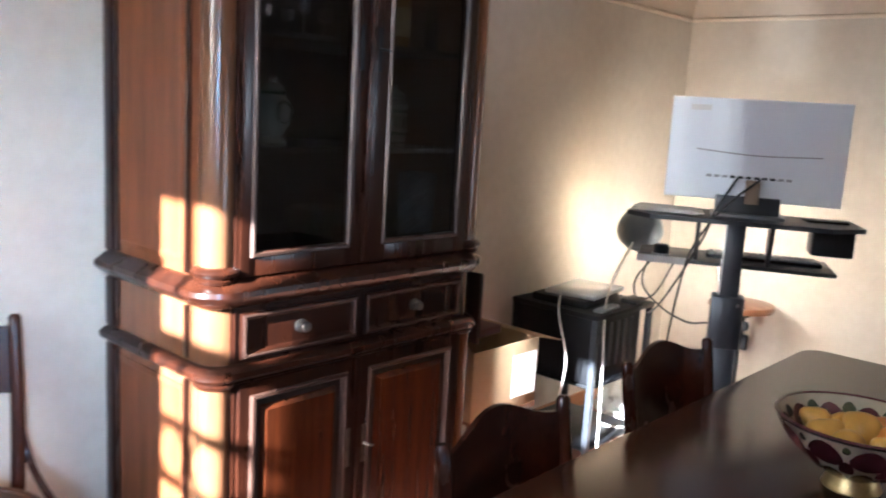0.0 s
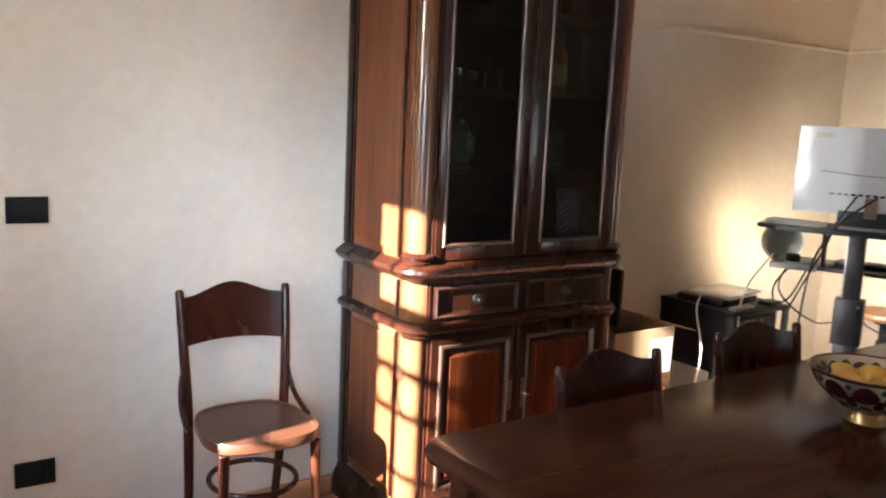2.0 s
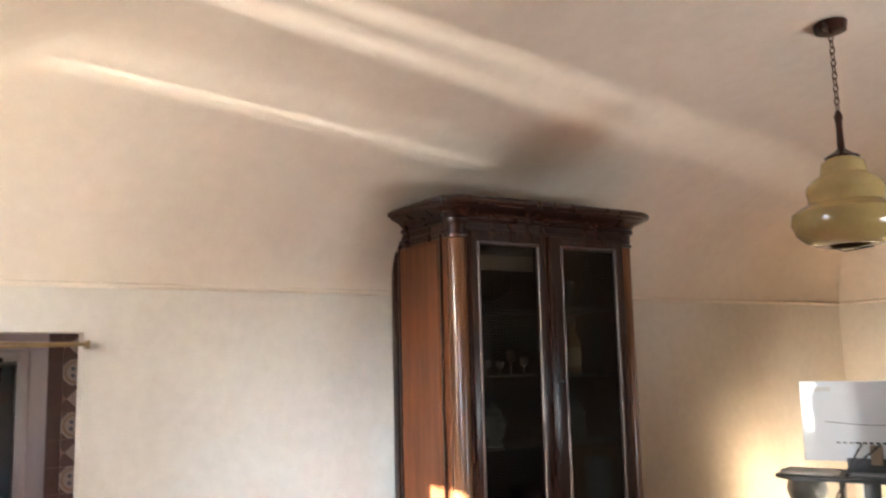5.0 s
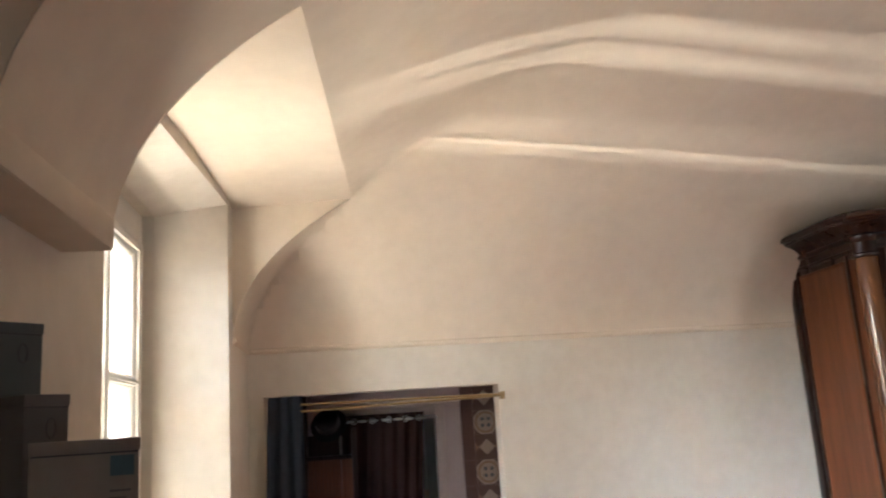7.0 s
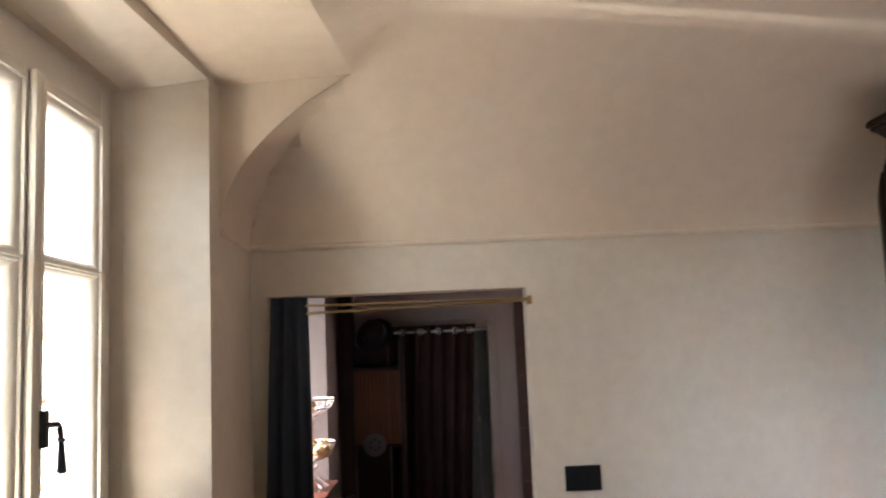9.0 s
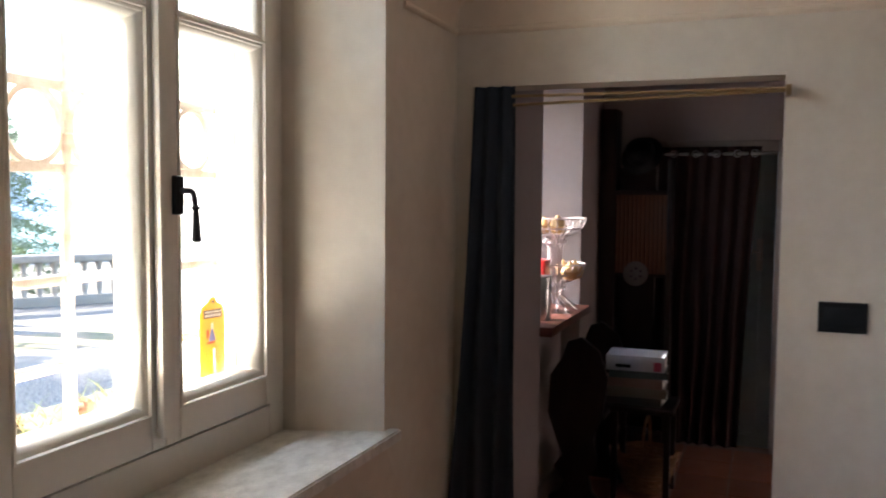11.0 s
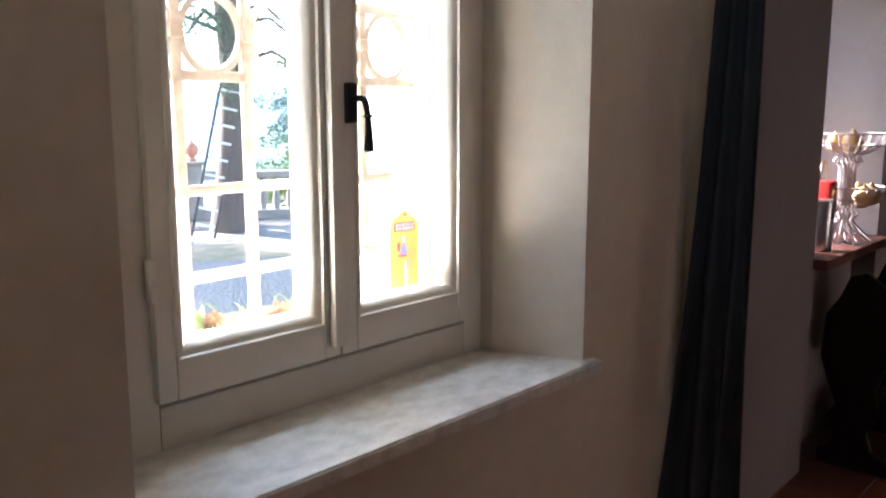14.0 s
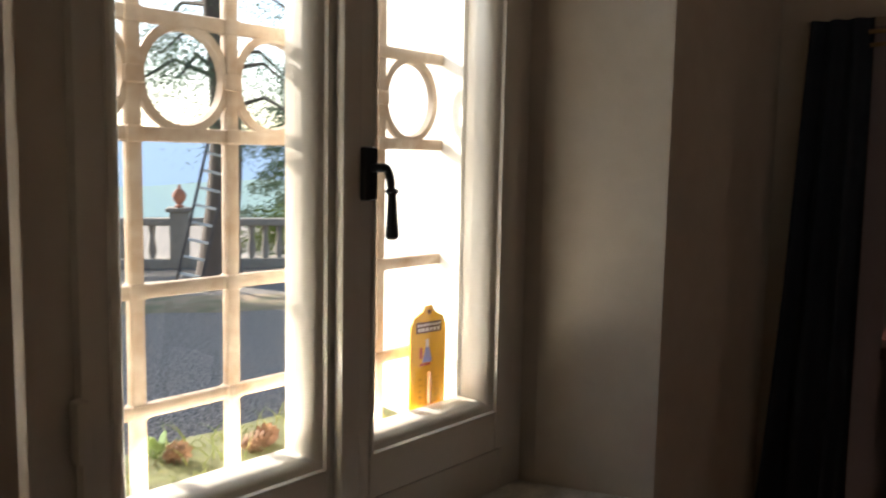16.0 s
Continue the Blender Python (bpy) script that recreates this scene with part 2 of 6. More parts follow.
def box(a, b, bevel=0.0, bm=None, seg=2):
    bm = bm or bmesh.new()
    one = bmesh.new()
    bmesh.ops.create_cube(one, size=1.0)
    for v in one.verts:
        v.co = Vector([(a[i] + b[i]) / 2 + v.co[i] * (b[i] - a[i]) for i in range(3)])
    if bevel:
        bmesh.ops.bevel(one, geom=list(one.edges), offset=bevel, segments=seg, affect="EDGES", profile=0.5)
    me = bpy.data.meshes.new("t")
    one.to_mesh(me)
    one.free()
    bm.from_mesh(me)
    bpy.data.meshes.remove(me)
    return bm


def loft(loops, bm=None, closed=True, cap=True):
    """Skins a row of loops of equal length."""
    bm = bm or bmesh.new()
    rows = [[bm.verts.new(p) for p in lp] for lp in loops]
    n = len(rows[0])
    for r0, r1 in zip(rows, rows[1:]):
        for i in range(n if closed else n - 1):
            bm.faces.new((r0[i], r0[(i + 1) % n], r1[(i + 1) % n], r1[i]))
    if cap and closed:
        bm.faces.new(rows[0][::-1])
        bm.faces.new(rows[-1])
    return bm


def lathe(profile, n=24, at=(0, 0, 0), bm=None, cap=True):
    return loft([[(at[0] + r * math.cos(2 * math.pi * i / n), at[1] + r * math.sin(2 * math.pi * i / n), at[2] + z) for i in range(n)] for r, z in profile], bm, True, cap)


def tube(pts, r, n=8, bm=None):
    """A round bar along points; r is one radius or one for each point."""
    pts = [Vector(p) for p in pts]
    rs = r if isinstance(r, (list, tuple)) else [r] * len(pts)
    loops, side = [], None
    for i, p in enumerate(pts):
        d = (pts[min(i + 1, len(pts) - 1)] - pts[max(i - 1, 0)]).normalized()
        if side is None:
            side = d.orthogonal().normalized()
        side = (side - d * side.dot(d)).normalized()
        up = d.cross(side)
        loops.append([p + (side * math.cos(2 * math.pi * k / n) + up * math.sin(2 * math.pi * k / n)) * rs[i] for k in range(n)])
    return loft(loops, bm)


def curve_pts(ctrl, n=16):
    """Points of a smooth line through the control points."""
    c = [Vector(p) for p in ctrl]
    c = [2 * c[0] - c[1]] + c + [2 * c[-1] - c[-2]]
    out = []
    for i in range(1, len(c) - 2):
        for k in range(n):
            t = k / n
            out.append(0.5 * ((2 * c[i]) + (c[i + 1] - c[i - 1]) * t + (2 * c[i - 1] - 5 * c[i] + 4 * c[i + 1] - c[i + 2]) * t * t + (3 * c[i] - c[i - 1] - 3 * c[i + 1] + c[i + 2]) * t ** 3))
    return out + [c[-2]]


def framed(place, u0, u1, v0, v1, steps, bm=None, cap=True):
    """Rectangle loops stepping inwards: steps of (inset, height). place maps (u, v, height) to a point."""
    loops = [[place(u0 + i, v0 + i, h), place(u1 - i, v0 + i, h), place(u1 - i, v1 - i, h), place(u0 + i, v1 - i, h)] for i, h in steps]
    bm = bm or bmesh.new()
    rows = [[bm.verts.new(p) for p in lp] for lp in loops]
    for r0, r1 in zip(rows, rows[1:]):
        for i in range(4):
            bm.faces.new((r0[i], r0[(i + 1) % 4], r1[(i + 1) % 4], r1[i]))
    if cap:
        bm.faces.new(rows[-1])
    return bm


def prism(outline, lo, hi, place, bm=None):
    """A flat outline of (u, v) given thickness from lo to hi along the third axis of place."""
    return loft([[place(u, v, lo) for u, v in outline], [place(u, v, hi) for u, v in outline]], bm)

# ---- room shell ----
XW, YS, YN, XE, SPRING = -2.053, -1.09, 4.22, 2.75, 1.922
DORMERS = ((-1.655, -0.232), (0.235, 1.655))
DTOP = 2.392
SKEW = 0.092
YE = -1.165


def rise(d):
    """Height of the vault at d metres from the nearest wall."""
    u = 1 - min(d, 2.4) / 2.4
    return SPRING + 0.85 * math.sqrt(max(0.0, 1 - u * u))


def ripple(x, y):
    """Unevenness of the hand-laid vault plaster."""
    return 0.006 * noise.noise((x * 1.7, y * 1.7, 0.3)) + 0.003 * noise.noise((x * 5, y * 5, 1.3))


def vault_z(x, y):
    return rise(max(0.0, min(x - XW, XE - x, y - YS, YN - y)))


def build_shell():
    # floor
    solid("floor", box((-6.2, -1.75, -0.12), (2.9, 4.4, -0.004)), GROUT, "terracotta tiled floor with pale mortar joints", "floor", "structure")
    # west wall, pierced by the doorway to the hall
    d0, d1, dz, t = -1.035, -0.164, 1.757, 0.12
    bm = bmesh.new()
    box((XW - t, YS - 0.02, 0), (XW, d0, SPRING), 0, bm)
    box((XW - t, d1, 0), (XW, YN + 0.1, SPRING), 0, bm)
    box((XW - t, d0, dz), (XW, d1, SPRING), 0, bm)
    box((XW - t, YS - 0.02, SPRING), (XW - 0.012, YN + 0.1, 3.0), 0, bm)
    solid("wall_west", bm, PLASTER, "cream plastered wall with a doorway beside the window", "wall", "structure", 0)
    # south wall with the window niche
    bm = bmesh.new()
    nx0, nx1, nz0, nz1 = -1.549, -0.466, 0.80, 2.352
    out = -1.72
    ox0, ox1, oz0, oz1 = -1.330, -0.60, 0.945, 2.36
    fy = -1.385

    def ring(y, x0, x1, z0, z1):
        ye = y if y < -1.2 else YE
        return [bm.verts.new(p) for p in ((x0, y, z0), (x1, ye, z0), (x1, ye, z1), (x0, y, z1))]
    outer_in = ring(YS, XW - 0.1, 0.0, -0.1, 3.0)
    rows = [outer_in, ring(YS, nx0, nx1, nz0, nz1), ring(-1.30, -1.468, -0.53, nz0, 2.30), ring(fy, -1.468, -0.53, nz0, 2.30), ring(fy, ox0, ox1, oz0, 2.27), ring(out, ox0 - 0.10, ox1 + 0.05, oz0 - 0.02, oz1), ring(out, XW - 0.1, 0.0, -0.6, 3.0)]
    for k, (r0, r1) in enumerate(zip(rows, rows[1:])):
        for i in range(4):
            bm.faces.new((r0[i], r0[(i + 1) % 4], r1[(i + 1) % 4], r1[i])).material_index = 1 if k >= 3 else 0
    south = solid("wall_south", bm, PLASTER, "thick cream plastered wall with a deep window niche", "wall", "structure", 0)
    south.data.materials.append(WHITE_WALL)
    bm = box((0.0, out, -0.1), (XE + 0.1, YE, 3.0))
    solid("wall_south_east", bm, PLASTER, "thick cream plastered wall", "wall", "structure", 0)
    solid("wall_north", box((XW - 0.1, YN, 0), (XE + 0.1, YN + 0.2, 3.0)), PLASTER, "cream plastered end wall behind the desk", "wall", "structure", 0)
    solid("wall_east", box((XE, YS, 0), (XE + 0.2, YN, 3.0)), PLASTER, "plain cream plastered wall", "wall", "structure", 0)
    # vault: a pavilion vault with box dormers over the windows
    bm = bmesh.new()
    def axis(lo, hi, marks):
        pts = set([round(lo + (hi - lo) * i / 70, 4) for i in range(71)] + list(marks))
        for k in range(14):
            pts |= {round(lo + 0.5 * (k / 14) ** 2, 4), round(hi - 0.5 * (k / 14) ** 2, 4)}
        return sorted(pts)
    dy = 2.4 * (1 - math.sqrt(1 - ((DTOP - SPRING) / 0.85) ** 2))
    yd = YS + dy
    xs = axis(XW, XE, [v for d in DORMERS for v in d])
    ys = axis(YS, YN, [round(yd, 4)])
    yd = round(yd, 4)
    grid = {}
    def vert(x, y):
        if (x, y) not in grid:
            grid[x, y] = bm.verts.new((x, y, vault_z(x, y) + ripple(x, y)))
        return grid[x, y]
    for x0, x1 in zip(xs, xs[1:]):
        for y0, y1 in zip(ys, ys[1:]):
            if y1 <= yd + 1e-6 and any(a - 1e-6 <= x0 and x1 <= b + 1e-6 for a, b in DORMERS):
                continue
            bm.faces.new((vert(x0, y0), vert(x1, y0), vert(x1, y1), vert(x0, y1)))
    vault = solid("ceiling", bm, VAULT, "warm cream plastered pavilion vault with groins", "ceiling", "structure", 25)
    for a, b in DORMERS:
        bm = bmesh.new()
        col = [y for y in ys if y <= yd + 1e-6]
        fall = SKEW if a < -1 else 0.0
        front = lambda x: yd - fall * (x - a) / (b - a)
        for x in (a, b):
            for y0, y1 in zip(col, col[1:]):
                y1 = min(y1, front(x))
                if y1 > y0:
                    top = min(DTOP, vault_z(x, front(x))) + 0.002
                    bm.faces.new([bm.verts.new(p) for p in ((x, y0, vault_z(x, y0)), (x, y1, vault_z(x, y1)), (x, y1, top), (x, y0, top))])
        for x in (a, b):
            if x > -1:
                bm.faces.new([bm.verts.new(p) for p in ((x, YE, SPRING), (x, YS, SPRING), (x, YS, DTOP + 0.002), (x, YE, DTOP + 0.002))])
        n = 12
        for i in range(n):
            x0, x1 = a + (b - a) * i / n, a + (b - a) * (i + 1) / n
            bow = [0.05 * math.sin(math.pi * (x - a) / (b - a)) for x in (x0, x1)]
            bm.faces.new([bm.verts.new(p) for p in ((x0, YE, DTOP - 0.03 + bow[0] * 0.6), (x1, YE, DTOP - 0.03 + bow[1] * 0.6), (x1, front(x1), vault_z(x1, front(x1)) + ripple(x1, front(x1))), (x0, front(x0), vault_z(x0, front(x0)) + ripple(x0, front(x0))))])
            for q in range(5 if fall else 0):
                edge = lambda x, g: (x, front(x) + (yd - front(x)) * g, vault_z(x, front(x) + (yd - front(x)) * g) + ripple(x, front(x) + (yd - front(x)) * g))
                bm.faces.new([bm.verts.new(p) for p in (edge(x0, q / 5), edge(x1, q / 5), edge(x1, (q + 1) / 5), edge(x0, (q + 1) / 5))])
        bmesh.ops.remove_doubles(bm, verts=bm.verts, dist=0.0005)
        solid("ceiling_dormer", bm, VAULT, "plastered lunette over the window", "ceiling", "structure", 30)
    bm = bmesh.new()
    for a, b in ((-0.232, 0.235), (1.655, XE)):
        box((a - 0.004, YE - 0.02, SPRING - 0.004), (b + 0.004, YS + 0.004, SPRING + 0.05), 0.004, bm)
    solid("springer", bm, VAULT, "plaster springer where the vault overhangs the pier", "trim", "structure")
    solid("roof", box((XW - 0.2, -1.8, 3.0), (XE + 0.3, YN + 0.3, 3.15)), RENDER_OUT, "plain roof slab", "roof", "structure", 0)
    # baseboard
    bm = box((XW, -0.155, 0), (XW + 0.014, YN, 0.07), 0.004)
    solid("baseboard", bm, BASE_WOOD, "low orange-brown wooden baseboard", "baseboard", "structure")


build_shell()
for name, pts, out_way in (("spring_line_west", [(XW, YS, SPRING), (XW, 1.5, SPRING - 0.004), (XW, YN, SPRING)], Vector((1, 0, 0))), ("spring_line_south", [(XW, YS, SPRING), (DORMERS[0][0], YS, SPRING)], Vector((0, 1, 0))), ("spring_line_north", [(XW, YN, SPRING), (XE, YN, SPRING)], Vector((0, -1, 0)))):
    lip = [[Vector(p) + out_way * d + Vector((0, 0, h)) for d, h in ((-0.004, -0.010), (0.003, -0.007), (0.008, 0.0), (0.009, 0.004), (0.007, 0.010), (-0.004, 0.016))] for p in pts]
    solid(name, loft(lip), VAULT, "thin plaster lip where wall and vault meet", "trim", "structure")


# ---- the window ----
def build_window():
    win = thing("window_1", pose(-1.0, -1.33, 0.83), "cream painted two-leaf casement window, closed, above a marble sill", "window", kind="structure")
    O = Vector((-1.0, -1.33, 0.83))

    def put(name, a, b, mat=PAINT_FRAME, bevel=0.004, parent=win, label=""):
        return part(name, box([a[i] - O[i] for i in range(3)], [b[i] - O[i] for i in range(3)], bevel), mat, parent, label)
    # fixed frame
    put("frame_post", (-1.468, -1.40, 0.83), (-1.405, -1.335, 2.302))
    put("frame_post", (-0.605, -1.40, 0.83), (-0.532, -1.335, 2.302))
    put("frame_head", (-1.405, -1.40, 2.196), (-0.605, -1.335, 2.302))
    put("frame_sill", (-1.405, -1.385, 0.83), (-0.605, -1.335, 0.911), bevel=0.005)
    put("frame_rebate", (-1.405, -1.404, 0.83), (-0.605, -1.3855, 0.936), bevel=0.002)
    # the two leaves
    for name, x0, x1, g0, g1 in (("leaf", -1.412, -1.003, -1.340, -1.072), ("leaf", -1.000, -0.596, -0.934, -0.658)):
        leaf = thing(name, pose(0, 0, 0), "", "")
        leaf.parent = win
        z0, z1, zm0, zm1, gz0, gz1 = 0.921, 2.20, 1.765, 1.812, 1.016, 2.149
        yb, yf = -1.385, -1.318
        P = lambda u, v, h: (u - O.x, yf + h - O.y, v - O.z)
        bm = bmesh.new()
        for a, b in (((x0, yb, z0), (g0 - 0.026, yf, z1)), ((g1 + 0.026, yb, z0), (x1, yf, z1)), ((g0 - 0.026, yb, z0), (g1 + 0.026, yf, gz0 - 0.026)), ((g0 - 0.026, yb, gz1 + 0.026), (g1 + 0.026, yf, z1))):
            box([a[i] - O[i] for i in range(3)], [b[i] - O[i] for i in range(3)], 0.004, bm)
        part("stiles", bm, PAINT_FRAME, leaf)
        for a, b in ((gz0, zm0), (zm1, gz1)):
            steps = ((-0.027, -0.002), (-0.026, 0.003), (-0.021, 0.0035), (-0.019, -0.003), (-0.012, -0.006), (-0.005, -0.013), (-0.001, -0.024), (0.0, -0.032), (0.0, -0.066), (-0.027, -0.0665))
            part("glazing_bead", framed(P, g0, g1, a, b, steps, cap=False), PAINT_FRAME, leaf)
            pane = part("pane", box((g0 - 0.005 - O.x, -1.367 - O.y, a - 0.005 - O.z), (g1 + 0.005 - O.x, -1.363 - O.y, b + 0.005 - O.z)), WINDOW_GLASS, leaf, "clear window glass", smooth=0)
            pane.visible_shadow = False
        put("glazing_bar", (g0 - 0.020, yb + 0.004, zm0 + 0.012), (g1 + 0.020, yf - 0.001, zm1 - 0.012), parent=leaf, bevel=0.005)
    put("cover_strip", (-1.006, -1.318, 0.945), (-0.968, -1.296, 2.195), bevel=0.008)
    for z in (1.10, 2.0):
        put("hinge", (-0.603, -1.330, z), (-0.585, -1.305, z + 0.075), bevel=0.006)
    # handle
    hx, hy, hz = -1.014, -1.296, 1.40
    put("handle_plate", (hx - 0.014, -1.318, hz - 0.01), (hx + 0.013, -1.286, hz + 0.068), IRON, 0.005, label="black iron handle plate")
    pts = curve_pts([(hx, -1.296, hz + 0.036), (hx - 0.004, -1.274, hz + 0.038), (hx - 0.014, -1.268, hz + 0.034), (hx - 0.02, -1.266, hz + 0.005), (hx - 0.021, -1.265, hz - 0.04), (hx - 0.021, -1.265, hz - 0.066)], 6)
    rs = [0.0065] * 13 + [0.006] * (len(pts) - 13)
    for k in range(len(pts)):
        f = k / (len(pts) - 1)
        rs[k] = 0.0065 if f < 0.55 else 0.0055 + 0.005 * min(1, (f - 0.55) * 2.6)
    rs[-1] = 0.006
    bm = tube([p - O for p in pts], rs, 10)
    lathe([(0.0075, -0.004), (0.0105, 0), (0.0075, 0.004)], 10, (hx - 0.0205 - O.x, -1.2655 - O.y, hz + 0.004 - O.z), bm)
    part("handle", bm, IRON, win, "black iron lever handle with a swelling grip")
    # marble sill
    sl = prism([(-1.585, 0), (-0.392, 0.010), (-0.398, 0.104), (-0.468, 0.108), (-0.533, 0.24), (-0.533, 0.28), (-1.466, 0.28), (-1.466, 0.24), (-1.546, 0.034), (-1.585, 0.031)], 0.803, 0.834, lambda u, v, h: (u, -1.058 - v, h))
    bmesh.ops.bevel(sl, geom=[e for e in sl.edges if abs(e.verts[0].co.z - e.verts[1].co.z) < 1e-6], offset=0.004, segments=2, affect="EDGES")
    solid("window_sill", sl, MARBLE, "pale grey veined marble window sill in the niche", "sill", "structure")
    # iron grille outside
    grille = thing("window_grille", pose(-0.95, -1.455, 0.945), "white painted iron window grille with rings, rust stained", "grille")
    G = Vector((-0.95, -1.455, 0.945))
    bars = [-0.737, -0.889, -1.040, -1.191]
    for x in bars:
        part("upright_bar", box((x - 0.0105 - G.x, -0.009, 0.0), (x + 0.0105 - G.x, 0.009, 1.41), 0.004), GRILLE_PAINT, grille)
    levels = [1.10, 1.266, 1.478, 1.634]
    for z in levels:
        part("cross_bar", box((-1.352 - G.x, -0.007, z - 0.010 - G.z), (-0.592 - G.x, 0.0085, z + 0.010 - G.z), 0.004), GRILLE_PAINT, grille)
        for x in bars:
            part("collar", box((x - 0.013 - G.x, -0.012, z - 0.011 - G.z), (x + 0.013 - G.x, 0.012, z + 0.011 - G.z), 0.003), GRILLE_PAINT, grille)
    for z0, z1 in ((1.478, 1.634),):
        for a, b in zip([-0.60] + bars, bars + [-1.338]):
            cx, cz, rx, rz = (a + b) / 2 - G.x, (z0 + z1) / 2 - G.z, abs(a - b) / 2 - 0.010, (z1 - z0) / 2 - 0.008
            ring = [(cx + rx * math.cos(k * math.pi / 14), 0.0, cz + rz * math.sin(k * math.pi / 14)) for k in range(28)]
            bm = bmesh.new()
            loops = []
            for k, p in enumerate(ring):
                c = Vector((cx, 0, cz))
                d = (Vector(p) - c).normalized()
                loops.append([Vector(p) + d * e + Vector((0, f, 0)) for e, f in ((-0.007, -0.006), (0.005, -0.007), (0.007, 0.006), (-0.005, 0.007))])
            loops.append(loops[0])
            part("ring", loft(loops, bm, cap=False), GRILLE_PAINT, grille)
        for x in bars:
            part("clasp", box((x - 0.014 - G.x, -0.013, (z0 + z1) / 2 - 0.012 - G.z), (x + 0.014 - G.x, 0.013, (z0 + z1) / 2 + 0.012 - G.z), 0.003), GRILLE_PAINT, grille)
    # thermometer board
    tm = thing("thermometer_board", pose(-1.272, -1.408, 0.958, 0, 0, -6), "yellow enamel advertising thermometer board outside the window", "thermometer")
    yellow = material("yellow_enamel", (0.80, 0.42, 0.02), 0.3, dark=(0.70, 0.34, 0.015), scale=5, fine=60, bump=0.02, mix=0.5)
    arch = [(-0.042, 0), (0.042, 0), (0.042, 0.195), (0.034, 0.212), (0.014, 0.222), (0.008, 0.233), (-0.008, 0.233), (-0.014, 0.222), (-0.034, 0.212), (-0.042, 0.195)]
    place = lambda u, v, h: (u, h, v)
    part("plate", prism(arch, 0, 0.004, place), yellow, tm)
    black, red, blue, pale = material("brown_band", (0.10, 0.03, 0.02), 0.4), material("red_print", (0.5, 0.05, 0.03), 0.4), material("blue_print", (0.22, 0.22, 0.5), 0.4), material("pale_print", (0.8, 0.7, 0.6), 0.4)
    def print_bar(name, u0, u1, v0, v1, mat, h=0.0046):
        part(name, box((u0, 0.0035, v0), (u1, h, v1)), mat, tm, smooth=0)
    print_bar("printed_band", -0.030, 0.030, 0.184, 0.204, black)
    for k in range(6):
        print_bar("printed_mark", -0.026 + k * 0.009, -0.020 + k * 0.009, 0.187, 0.193, pale, 0.005)
    for k in range(8):
        print_bar("printed_mark", -0.027 + k * 0.007, -0.023 + k * 0.007, 0.196, 0.201, pale, 0.005)
    part("printed_shape", prism([(-0.010, 0.130), (0.014, 0.130), (0.006, 0.158), (-0.001, 0.158)], 0.0035, 0.0046, place), blue, tm, smooth=0)
    print_bar("printed_shape", -0.001, 0.006, 0.158, 0.172, pale)
    print_bar("printed_shape", 0.014, 0.021, 0.138, 0.158, red)
    print_bar("printed_shape", -0.006, 0.020, 0.124, 0.129, red)
    for k in range(8):
        for u in (-0.022, 0.016):
            print_bar("scale_mark", u, u + 0.006, 0.022 + k * 0.011, 0.0235 + k * 0.011, black)
    tubeglass = tube([(-0.002, 0.006, 0.012), (-0.002, 0.006, 0.112)], 0.004, 8)
    part("glass_tube", tubeglass, material("thermometer_tube", (0.75, 0.35, 0.12), 0.2), tm)
    part("eyelet", lathe([(0.004, 0), (0.004, 0.002)], 10), black, tm, m=pose(0, 0.0045, 0.222, -90, 0, 0))


build_window()


